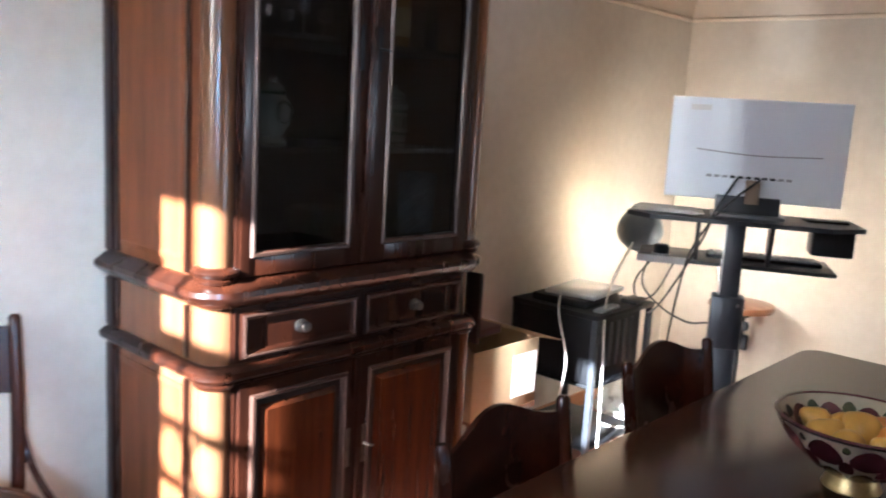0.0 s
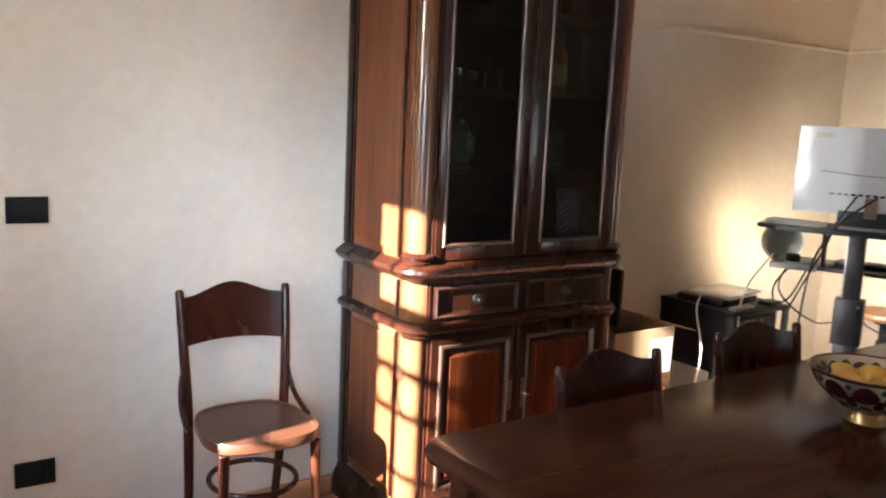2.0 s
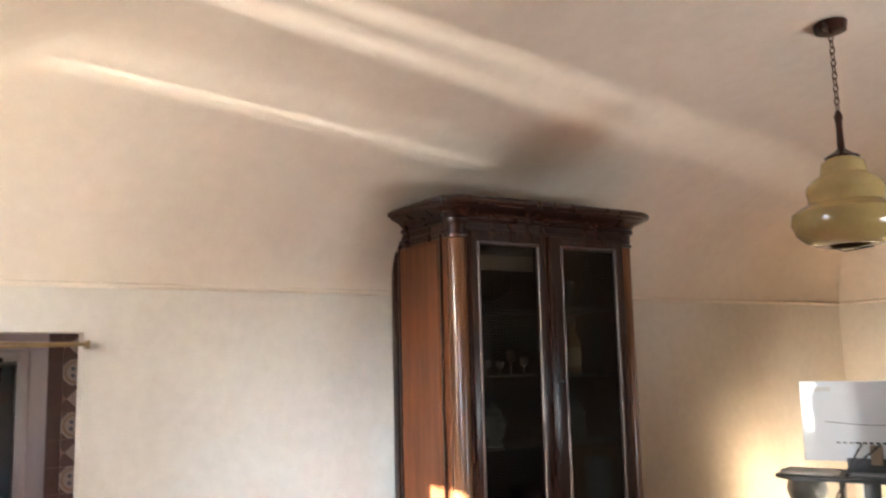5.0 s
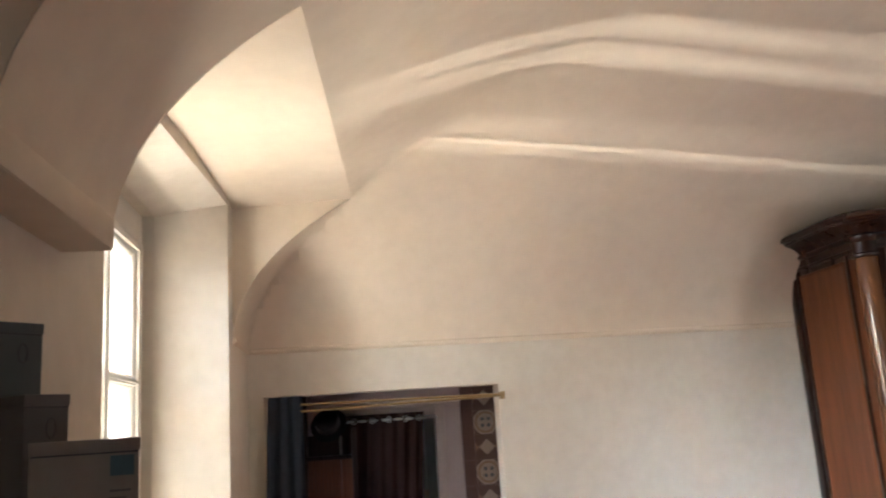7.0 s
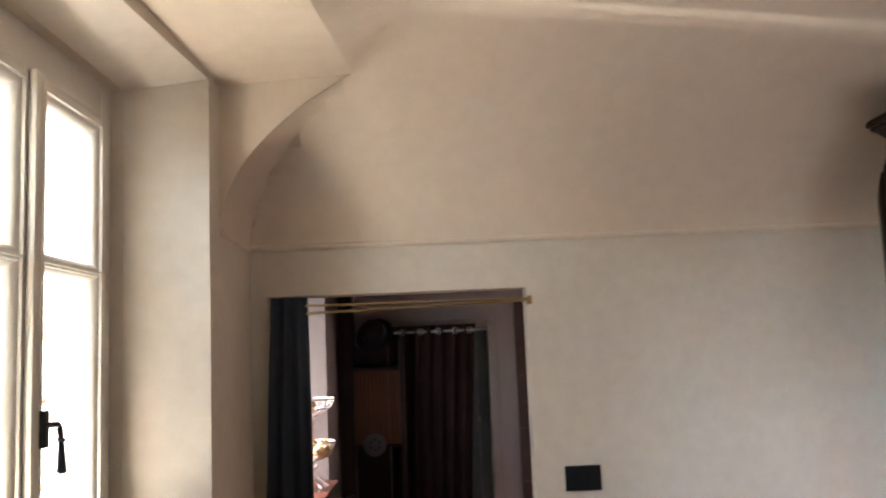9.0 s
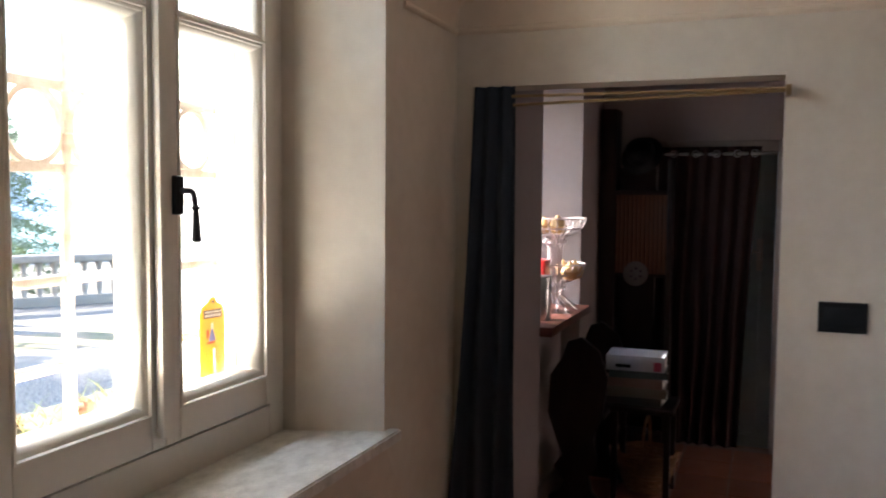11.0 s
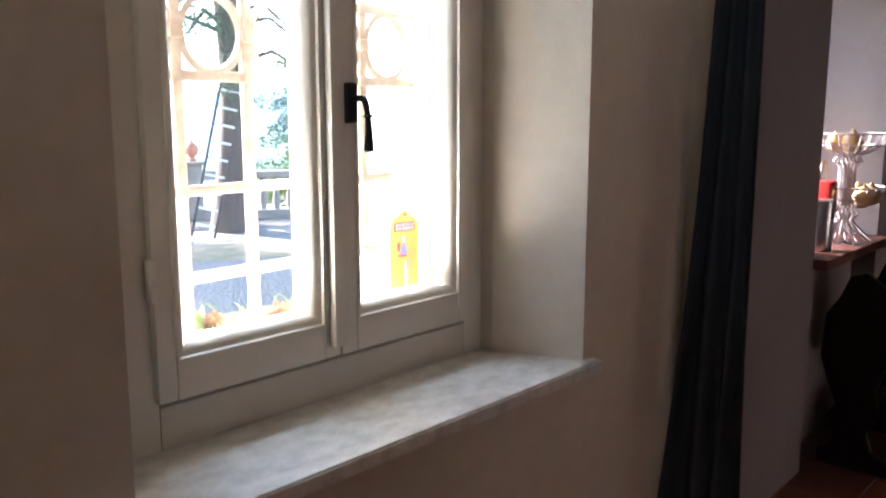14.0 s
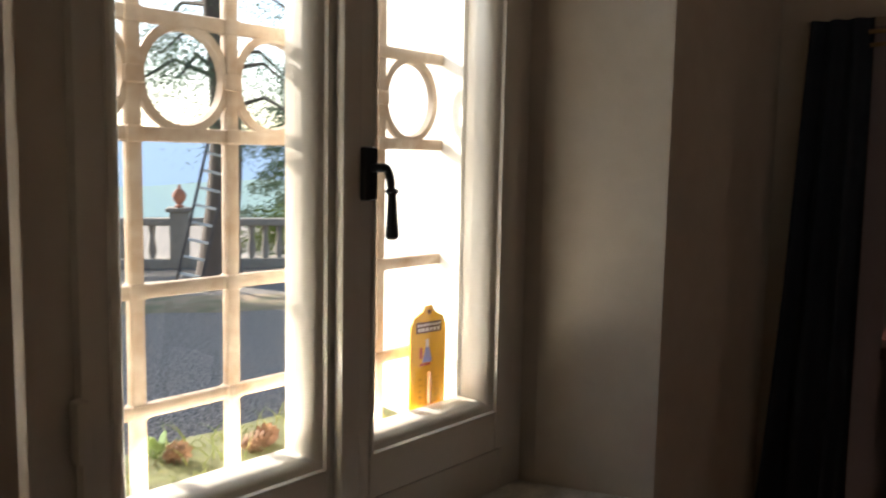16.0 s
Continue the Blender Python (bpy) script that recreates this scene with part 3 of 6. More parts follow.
# ---- outside ----
def build_outside():
    gravel = material("gravel", (0.36, 0.30, 0.24), 0.95, dark=(0.045, 0.039, 0.033), scale=36, fine=120, bump=0.3, mix=1.0, detail=2, lo=0.64, hi=0.80)
    bm = bmesh.new()
    # one sheet: the yard, then the slope below the terrace out to the plain
    ring_d = [0, 4, 8, 12, 15.5, 17, 22, 40, 120, 400, 1200, 4000]
    ring_z = [-0.5, -0.5, -0.5, -0.5, -0.5, -0.6, -3, -12, -32, -48, -52, -52]
    n = 48
    rows = []
    for d, z in zip(ring_d[1:], ring_z[1:]):
        rows.append([bm.verts.new((-1 + d * math.cos(2 * math.pi * k / n), -1 + d * math.sin(2 * math.pi * k / n), z)) for k in range(n)])
    c = bm.verts.new((-1, -1, -0.5))
    for k in range(n):
        bm.faces.new((c, rows[0][k], rows[0][(k + 1) % n]))
        for r0, r1 in zip(rows, rows[1:]):
            bm.faces.new((r0[k], r1[k], r1[(k + 1) % n], r0[(k + 1) % n]))
    solid("ground", bm, gravel, "grey gravel yard and falling land beyond", "ground", "structure")
    # leaf-strewn verge across the yard
    verge = material("leaf_litter", (0.36, 0.24, 0.15), 0.95, dark=(0.12, 0.13, 0.05), scale=3, fine=40, bump=0.6, mix=0.95)
    away = Vector((-0.585, -0.811, 0))
    side = Vector((-0.811, 0.585, 0))
    def yard(d, s, z=-0.5):
        p = Vector((-0.17, -0.41, 0)) + away * d + side * s
        return Vector((p.x, p.y, z))
    loops = []
    for k in range(25):
        s = -7 + k * 0.6
        w = 0.35 * noise.noise((s * 0.8, 0, 3))
        loops.append([yard(10.7 + w, s, -0.52), yard(10.8 + w, s, -0.485), yard(11.9 + w * 0.6, s, -0.47), yard(12.1 + w * 0.6, s, -0.52)])
    solid("verge", loft(loops), verge, "strip of brown leaf litter and thin grass along the terrace", "verge", "structure")
    # distance haze put into the hills' blue colour and a faint glow
    haze = material("painted_haze_hills", (0.30, 0.42, 0.58), 1.0, dark=(0.38, 0.48, 0.58), scale=0.002, fine=0.02, bump=0, spec=0)
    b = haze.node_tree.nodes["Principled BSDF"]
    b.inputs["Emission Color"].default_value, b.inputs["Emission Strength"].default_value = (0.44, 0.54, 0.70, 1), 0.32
    bm = bmesh.new()
    loops = []
    for k in range(61):
        a = math.radians(150 + k * 3)
        h = 22 + 26 * noise.noise((k * 0.11, 0, 7)) + 6 * noise.noise((k * 0.6, 0, 2))
        loops.append([(1500 * math.cos(a), 1500 * math.sin(a), -60), (1500 * math.cos(a), 1500 * math.sin(a), 20 + h)])
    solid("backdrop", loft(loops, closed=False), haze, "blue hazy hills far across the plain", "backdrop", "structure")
    # the fields get their haze from a pale tint and some glow
    fields = material("painted_haze_fields", (0.42, 0.52, 0.42), 1.0, dark=(0.35, 0.45, 0.50), scale=0.01, fine=0.05, bump=0, spec=0)
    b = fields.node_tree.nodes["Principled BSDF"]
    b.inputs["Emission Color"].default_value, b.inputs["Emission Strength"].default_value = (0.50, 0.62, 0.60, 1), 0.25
    loops = [[(700 * math.cos(math.radians(150 + k * 3)), 700 * math.sin(math.radians(150 + k * 3)), -70), (700 * math.cos(math.radians(150 + k * 3)), 700 * math.sin(math.radians(150 + k * 3)), -22 + 10 * noise.noise((k * 0.2, 4, 0)))] for k in range(61)]
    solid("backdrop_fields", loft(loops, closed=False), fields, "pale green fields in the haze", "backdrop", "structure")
    # balustrade
    stone = material("weathered_stone", (0.25, 0.22, 0.185), 0.9, dark=(0.11, 0.095, 0.08), scale=8, fine=60, bump=0.4)
    rail = thing("balustrade", Matrix.Translation(yard(15.2, 0)) @ pose(0, 0, 0, 0, 0, math.degrees(math.atan2(side.y, side.x))), "weathered stone balustrade along the terrace edge", "balustrade")
    part("plinth", box((-7, -0.14, -0.1), (7, 0.14, 0.16), 0.02), stone, rail)
    part("handrail", box((-7, -0.15, 0.74), (7, 0.15, 0.87), 0.03), stone, rail)
    bal = mesh_of("baluster", lathe([(0.065, 0.14), (0.05, 0.19), (0.075, 0.30), (0.06, 0.42), (0.04, 0.55), (0.06, 0.68), (0.065, 0.76)], 8), stone)
    for k in range(57):
        x = -6.72 + k * 0.24
        if abs(x + 1.22) > 0.26:
            o = new("baluster", bal)
            o.parent, o.location = rail, (x, 0, 0)
    part("pier", box((-1.38, -0.16, -0.1), (-1.06, 0.16, 0.98), 0.02), stone, rail)
    part("pier_cap", box((-1.44, -0.22, 0.98), (-1.00, 0.22, 1.05), 0.02), stone, rail)
    clay = material("terracotta_urn", (0.42, 0.17, 0.10), 0.8, scale=8, bump=0.2)
    urn = lathe([(r * 0.68, z * 0.68) for r, z in ((0.10, 0), (0.12, 0.05), (0.06, 0.09), (0.15, 0.2), (0.18, 0.32), (0.12, 0.44), (0.05, 0.48), (0.04, 0.56), (0.01, 0.6))], 16)
    u = solid("urn", urn, clay, "terracotta urn finial standing on the balustrade pier", "urn")
    u.matrix_basis = Matrix.Translation(yard(15.2, -1.22, 0.55))
    # trees
    bark = material("pine_bark", (0.10, 0.075, 0.06), 0.95, dark=(0.035, 0.028, 0.024), scale=6, fine=40, bump=1.0, stretch=(3, 3, 0.6))
    needle = material("pine_needles", (0.14, 0.19, 0.11), 0.8, dark=(0.06, 0.10, 0.055), scale=2, fine=30, bump=0)

    def leaf_cloud(spots, size, count, rng, droop=0.0):
        verts, faces = [], []
        for c, r in spots:
            for _ in range(count):
                v = Vector((rng.gauss(0, 1), rng.gauss(0, 1), rng.gauss(0, 0.55))) * r * 0.55
                p = Vector(c) + v
                d = Vector((rng.gauss(0, 1), rng.gauss(0, 1), rng.gauss(-droop, 0.8))).normalized() * size * rng.uniform(0.6, 1.4)
                w = d.orthogonal().normalized() * size * 0.16
                i = len(verts)
                verts += [p - w, p + w, p + d]
                faces.append((i, i + 1, i + 2))
        me = bpy.data.meshes.new("crown")
        me.from_pydata([tuple(v) for v in verts], [], faces)
        me.materials.append(needle)
        return me
    rng = random.Random(4)
    tree = thing("pine_tree", Matrix.Translation(yard(13.6, -0.50)), "big old pine with a leaning dark trunk in the yard", "tree")
    trunk = curve_pts([(0, 0, -0.1), (0.02, 0, 0.6), (0.12, 0, 2.2), (0.02, 0, 4.0), (-0.35, 0, 6.5), (-0.7, 0, 10)], 6)
    R = Matrix.Rotation(math.atan2(side.y, side.x), 3, "Z")
    part("trunk", tube([R @ p for p in trunk], [0.40 - 0.13 * min(1, k / 8) - 0.006 * max(0, k - 8) for k in range(len(trunk))], 14), bark, tree)
    spots = []
    for k in range(34):
        z = 2.3 + rng.random() * 5.5
        a = rng.uniform(0, 6.28)
        L = rng.uniform(1.4, 3.4)
        p0 = R @ Vector((0.0, 0, z))
        p1 = p0 + Vector((math.cos(a) * L * 0.5, math.sin(a) * L * 0.5, 0.15))
        p2 = p0 + Vector((math.cos(a) * L, math.sin(a) * L, -0.35))
        part("limb", tube([p0, p1, p2], [0.05, 0.03, 0.008], 6), bark, tree)
        spots += [(p1.lerp(p2, f) + Vector((0, 0, -0.1)), 0.55) for f in (0.0, 0.35, 0.7, 1.0)]
    crown = new("crown", leaf_cloud(spots, 0.062, 430, rng, 1.2))
    crown.parent = tree
    # a second pine, added out of view so that its crown shades the gravel
    pine = thing("pine_tree", Matrix.Translation((-2.6, -16.0, -0.6)), "unseen spreading pine added to shade the gravel yard", "tree")
    part("trunk", tube(curve_pts([(0, 0, 0), (0.1, 0.05, 2.0), (-0.1, 0, 4.0), (0.05, 0, 6.0)], 5), [0.3 - 0.014 * k for k in range(len(curve_pts([(0, 0, 0), (0.1, 0.05, 2.0), (-0.1, 0, 4.0), (0.05, 0, 6.0)], 5)))], 12), bark, pine)
    spots = []
    for k in range(110):
        p = Vector((rng.uniform(-2.9, 2.9), rng.uniform(-0.9, 0.9), rng.uniform(2.7, 6.1)))
        if k % 3 == 0:
            part("limb", tube([(0, 0, p.z - 0.4), p * 0.5 + Vector((0, 0, p.z * 0.5 - 0.1)), p], [0.05, 0.03, 0.008], 6), bark, pine)
        spots.append((p, 0.62))
    crown = new("crown", leaf_cloud(spots, 0.17, 520, rng, 0.4))
    crown.parent = pine
    # fir behind the balustrade
    fir = thing("fir_tree", Matrix.Translation(yard(21, 1.35, -3.9)), "dark green fir standing below the terrace", "tree")
    part("trunk", tube([(0, 0, 0), (0, 0, 8.5)], [0.2, 0.02], 8), bark, fir)
    spots = []
    for k in range(60):
        z = 1.2 + 7.0 * k / 60
        L = (8.6 - z) * 0.34
        a = k * 2.4
        for f in (0.35, 0.7, 1.0):
            spots.append(((math.cos(a) * L * f, math.sin(a) * L * f, z - 0.25 * f), 0.32))
    crown = new("crown", leaf_cloud(spots, 0.13, 170, rng, 0.4))
    crown.parent = fir
    shrub_mat = material("sunlit_shrub", (0.16, 0.22, 0.03), 0.7, dark=(0.08, 0.13, 0.02), scale=4, fine=40, bump=0)
    shrub = thing("shrub", Matrix.Translation(yard(17.0, 0.75, -0.7)), "bright yellow-green shrub behind the balustrade", "shrub")
    me = leaf_cloud([((0.3 * k - 0.6, 0, 0.7 + 0.2 * math.sin(k)), 0.55) for k in range(5)], 0.12, 420, rng)
    me.materials.clear()
    me.materials.append(shrub_mat)
    sc = new("crown", me)
    sc.parent = shrub
    part("stems", tube([(0, 0, 0), (0, 0, 0.7)], 0.03, 6), bark, shrub)
    # ladder against the trunk
    wood = material("pale_ladder_wood", (0.60, 0.58, 0.54), 0.7, bump=0.1)
    lad = thing("ladder", Matrix.Translation(yard(12.8, -0.93, -0.5)) @ Matrix.Rotation(math.atan2(side.y, side.x), 4, "Z") @ pose(0, 0, 0, 3, 13, 0), "pale wooden ladder leaning on the pine trunk", "ladder")
    for x in (-0.17, 0.17):
        part("rail", box((x - 0.02, -0.03, 0), (x + 0.02, 0.03, 2.7), 0.005), material("dark_ladder_rail", (0.06, 0.05, 0.05), 0.8), lad)
    for k in range(10):
        part("rung", tube([(-0.17, 0, 0.2 + k * 0.26), (0.17, 0, 0.2 + k * 0.26)], 0.022, 6), wood, lad)
    # mossy ledge with cones and grass
    moss = material("moss", (0.15, 0.16, 0.055), 0.95, dark=(0.07, 0.06, 0.035), scale=20, fine=90, bump=0.8)
    bm = bmesh.new()
    loops = []
    for k in range(15):
        x = -1.335 + k * (0.735 / 14)
        loops.append([(x, -1.72, 0.90), (x, -1.71, 0.945 + 0.004 * noise.noise((x * 9, 0, 0))), (x, -1.6, 0.953 + 0.008 * noise.noise((x * 11, 2, 0))), (x, -1.51, 0.949 + 0.005 * noise.noise((x * 8, 5, 0))), (x, -1.502, 0.93)])
    solid("outer_ledge", loft(loops, bm, closed=False), moss, "mossy stone ledge outside the window", "ledge", "structure")
    solid("outer_sill", box((-1.337, -1.50, 0.930), (-0.601, -1.386, 0.957), 0.003), material("white_sill_paint", (0.82, 0.80, 0.76), 0.5, scale=6, bump=0.05, mix=0.3, dark=(0.72, 0.70, 0.65)), "white painted outer window sill in the sun", "sill", "structure")
    cone_mat = material("pine_cone", (0.30, 0.17, 0.10), 0.8, dark=(0.12, 0.06, 0.035), scale=30, fine=90, bump=0.3)

    def cone(x, y, tilt):
        ob = thing("pine_cone", pose(x, y, 0.966, tilt, 20, tilt * 3) @ Matrix.Scale(0.78, 4), "open brown pine cone lying on the mossy ledge", "pine cone", "cones on the ledge")
        part("core", lathe([(0.004, -0.025), (0.014, -0.01), (0.012, 0.012), (0.003, 0.03)], 8), cone_mat, ob)
        bm = bmesh.new()
        for k in range(44):
            a, z = k * 2.4, -0.022 + 0.05 * k / 44
            r = 0.012 + 0.013 * math.sin(math.pi * (0.12 + 0.8 * k / 44))
            c, s_ = math.cos(a), math.sin(a)
            pts = [(c * 0.006 - s_ * 0.004, s_ * 0.006 + c * 0.004, z), (c * 0.006 + s_ * 0.004, s_ * 0.006 - c * 0.004, z), (c * r + s_ * 0.006, s_ * r - c * 0.006, z + 0.006), (c * r * 1.1, s_ * r * 1.1, z + 0.010), (c * r - s_ * 0.006, s_ * r + c * 0.006, z + 0.006)]
            bm.faces.new([bm.verts.new(p) for p in pts])
        part("scales", bm, cone_mat, ob)
    for x, y, tl in ((-0.880, -1.605, 70), (-1.000, -1.560, 82), (-1.035, -1.575, 60)):
        cone(x, y, tl)
    blade = material("grass_blades", (0.20, 0.26, 0.07), 0.7, dark=(0.30, 0.28, 0.12), scale=10, fine=60, bump=0)
    bm = bmesh.new()
    rg = random.Random(9)
    for k in range(260):
        x, y = rg.uniform(-1.3, -0.64), rg.uniform(-1.69, -1.52)
        tall = rg.random() < 0.22
        h, a = rg.uniform(0.008, 0.022) * (3.4 if tall else 1), rg.uniform(0, 6.28)
        dx, dy_ = math.cos(a) * h * 0.8, math.sin(a) * h * 0.4
        row = []
        for f, w in ((0, 0.0015), (0.35, 0.0014), (0.7, 0.0009), (1.0, 0.0002)):
            q = Vector((x + dx * f ** 1.5, y + dy_ * f ** 1.5, 0.946 + h * (f - 0.2 * f * f)))
            row.append((bm.verts.new(q - Vector((w, 0, 0))), bm.verts.new(q + Vector((w, 0, 0)))))
        for (a0, a1), (b0, b1) in zip(row, row[1:]):
            bm.faces.new((a0, a1, b1, b0))
    solid("grass", bm, blade, "thin green and dry grass blades on the ledge", "grass", "stuff")
    herb = thing("ledge_plant", pose(-0.872, -1.650, 0.948), "small pale green leafy plant growing on the ledge", "plant")
    leaf_mat = material("pale_leaf", (0.25, 0.34, 0.12), 0.6, dark=(0.15, 0.24, 0.07), scale=30, fine=90, bump=0.05)
    for k in range(16):
        a, e, L = k * 2.4, rg.uniform(0.3, 1.1), rg.uniform(0.018, 0.042)
        out_ = Vector((math.cos(a) * math.cos(e), math.sin(a) * math.cos(e), math.sin(e)))
        tip = out_ * L
        across = Vector((-math.sin(a), math.cos(a), 0)) * 0.0075
        bm = tube([(0, 0, 0), tip * 0.6], 0.0007, 5)
        rim = [tip * 0.55, tip * 0.75 + across * 0.8, tip + across, tip * 1.25 + across * 0.5, tip * 1.32, tip * 1.25 - across * 0.5, tip - across, tip * 0.75 - across * 0.8]
        lift = out_.cross(across).normalized() * 0.0006
        loft([[p + lift for p in rim], [p - lift for p in rim]], bm)
        part("leaf", bm, leaf_mat, herb)


build_outside()


# ---- the glazed cabinet ----
def build_cabinet():
    by, ty, bx, fx = 1.062, 1.985, -2.046, -1.556
    base = Vector((bx, by, 0))
    cab = thing("display_cabinet", Matrix.Translation(base), "tall dark walnut cabinet with glazed upper doors and panelled lower doors", "cabinet")
    W, D = ty - by, fx - bx

    def plan(o, r=0.055, n=6):
        """Outline of the cabinet seen from above, grown by o, with rounded front corners."""
        pts = [(0.0, -o)]
        for k in range(n + 1):
            a = -math.pi / 2 + k * math.pi / 2 / n
            pts.append((D - r + (r + o) * math.cos(a), r + (r + o) * math.sin(a)))
        for k in range(n + 1):
            a = k * math.pi / 2 / n
            pts.append((D - r + (r + o) * math.cos(a), W - r + (r + o) * math.sin(a)))
        return pts + [(0.0, W + o)]

    def mould(name, steps, label="", mat=WALNUT):
        return part(name, loft([[(x, y, z) for x, y in plan(o)] for o, z in steps]), mat, cab, label, smooth=35)
    mould("plinth", [(0.035, 0), (0.035, 0.055), (0.028, 0.07), (0.022, 0.085), (0.012, 0.10), (0.008, 0.12), (0, 0.125)])
    mould("lower_body", [(0, 0.12), (0, 0.735)], "", WALNUT_LIT_POST)
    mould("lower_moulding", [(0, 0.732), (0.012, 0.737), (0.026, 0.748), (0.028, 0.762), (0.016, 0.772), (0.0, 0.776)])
    mould("drawer_body", [(0, 0.774), (0, 0.915)], "", WALNUT_LIT_POST)
    mould("waist_moulding", [(0, 0.912), (0.012, 0.918), (0.034, 0.934), (0.040, 0.945), (0.038, 0.957), (0.022, 0.965), (0.010, 0.975), (0.0, 0.98)])
    mould("frieze", [(0, 2.102), (0, 2.120), (0.006, 2.124), (0.006, 2.132), (0, 2.136), (0, 2.166)])
    mould("cornice", [(0, 2.160), (0.010, 2.163), (0.015, 2.169), (0.015, 2.174), (0.010, 2.178), (0.018, 2.186), (0.036, 2.196), (0.062, 2.205), (0.082, 2.210), (0.086, 2.217), (0.100, 2.219), (0.106, 2.224), (0.106, 2.234), (0.098, 2.241), (0.092, 2.244)])
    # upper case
    # back, shelves and top board: interior shade put into black wood
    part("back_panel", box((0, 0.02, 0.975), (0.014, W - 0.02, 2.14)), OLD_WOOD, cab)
    for y0, y1 in ((0.0, 0.02), (W - 0.02, W)):
        part("side_panel", box((0, y0 + (0.004 if y0 == 0 else 0), 0.975), (D - 0.05, y1 - (0.004 if y0 else 0), 2.13), 0.002), WALNUT_LIT_SIDE, cab, "reddish walnut side panel, window light painted in")
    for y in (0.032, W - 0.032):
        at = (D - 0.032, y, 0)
        part("corner_column", lathe([(0.038, 0.978), (0.038, 2.16)], 24, at), WALNUT_LIT_POST, cab, "polished round corner column", smooth=50)
        part("lower_column", lathe([(0.038, 0.125), (0.038, 0.735)], 24, at), WALNUT_LIT_POST, cab, smooth=50)
        for z in (0.735, 0.930, 0.985):
            part("column_ring", lathe([(0.038, z - 0.016), (0.046, z - 0.012), (0.049, z - 0.004), (0.043, z), (0.054, z + 0.006), (0.058, z + 0.014), (0.052, z + 0.022), (0.039, z + 0.026)], 24, at), WALNUT, cab)
        part("column_capital", lathe([(0.038, 2.095), (0.046, 2.099), (0.048, 2.106), (0.040, 2.112), (0.041, 2.150), (0.052, 2.158), (0.055, 2.170), (0.048, 2.178), (0.062, 2.192), (0.092, 2.206), (0.104, 2.211), (0.107, 2.218), (0.121, 2.221), (0.126, 2.232), (0.114, 2.246), (0.02, 2.247)], 24, at), WALNUT, cab, "turned capital under the cornice")
    for y0, y1 in ((-0.012, 0.004), (W - 0.004, W + 0.012)):
        for z0, z1 in ((0.128, 0.733), (0.780, 0.910), (0.982, 2.102)):
            part("rear_pilaster", box((0.002, y0, z0), (0.044, y1, z1), 0.004), WALNUT, cab)
    # vertical beads beside the rounded corners and panel frames on the sides
    for z0, z1 in ((0.135, 0.728), (0.78, 0.908), (0.985, 2.12)):
        for y, s in ((0.0, -1), (W, 1)):
            for x in (0.055, D - 0.10):
                part("side_bead", box((x - 0.008, y - 0.006 if s < 0 else y - 0.002, z0), (x + 0.008, y + 0.002 if s < 0 else y + 0.006, z1), 0.003), WALNUT, cab)
        if z0 != 0.78:
            for y in (0.0, W):
                sgn = -1 if y == 0 else 1
                P = lambda u, v, h, y=y, sgn=sgn: (u, y + sgn * h, v)
                part("side_field", framed(P, 0.066, D - 0.112, z0 + 0.02, z1 - 0.02, [(0, 0.0), (0, 0.003), (0.012, 0.005), (0.02, 0.0025)]), WALNUT_LIT_SIDE, cab, "reddish walnut side panel, window light painted in", smooth=20)
        for y in (0.063, W - 0.063):
            part("front_bead", tube([(D - 0.001, y, z0), (D - 0.001, y, z1)], 0.005, 8), WALNUT, cab)
    # thin dark covers keep the bodies' lit colour off the shaded front
    for z0, z1 in ((0.128, 0.733), (0.777, 0.911)):
        part("dark_front_cover", box((D - 0.002, 0.052, z0), (D + 0.0013, W - 0.052, z1)), WALNUT, cab, smooth=0)
    # shelves
    for z in (0.975, 1.265, 1.545, 1.83):
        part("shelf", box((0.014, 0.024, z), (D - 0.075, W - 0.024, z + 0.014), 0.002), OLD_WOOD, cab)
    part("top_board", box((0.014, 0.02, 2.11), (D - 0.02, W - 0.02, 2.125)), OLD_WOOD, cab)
    F = lambda u, v, h: (D + h, u, v)
    mid = W / 2 - 0.012
    doors = (("left", 0.070, mid - 0.001, 0.113, 0.388), ("right", mid + 0.001, W - 0.066, 0.528, 0.806))
    for key, u0, u1, g0, g1 in doors:
        door = thing("glazed_door", pose(0, 0, 0), "", "")
        door.parent = cab
        gz0, gz1, z0, z1 = 1.042, 2.072, 0.984, 2.122
        bm = bmesh.new()
        for a, b in (((u0, z0), (g0, z1)), ((g1, z0), (u1, z1)), ((g0, z0), (g1, gz0)), ((g0, gz1), (g1, z1))):
            box((D - 0.016, a[0], a[1]), (D + 0.008, b[0], b[1]), 0.002, bm)
        part("frame", bm, WALNUT, door)
        part("glazing_bead", framed(F, g0 - 0.014, g1 + 0.014, gz0 - 0.014, gz1 + 0.014, [(0, 0.008), (0.003, 0.014), (0.009, 0.013), (0.014, 0.006), (0.014, -0.006)], cap=False), HIGHLIGHT_EDGE, door, "glazing bead with a painted highlight")
        part("glass", box((D - 0.006, g0 - 0.003, gz0 - 0.003), (D - 0.003, g1 + 0.003, gz1 + 0.003)), CABINET_GLASS, door, "reflecting glass tinted to dim the cabinet inside", smooth=0).visible_shadow = False
    part("meeting_bead", box((D + 0.006, mid - 0.008, 0.99), (D + 0.016, mid + 0.008, 2.118), 0.004), WALNUT, cab)

    def lock_plate(u, z, mat=PEWTER, lever=True, parent=cab):
        out = []
        for k in range(25):
            f = k / 24
            w = 0.0075 * (0.55 + 0.45 * abs(math.cos(f * math.pi * 3)))
            out.append((u - w, z - 0.055 + 0.11 * f))
        for k in range(24, -1, -1):
            f = k / 24
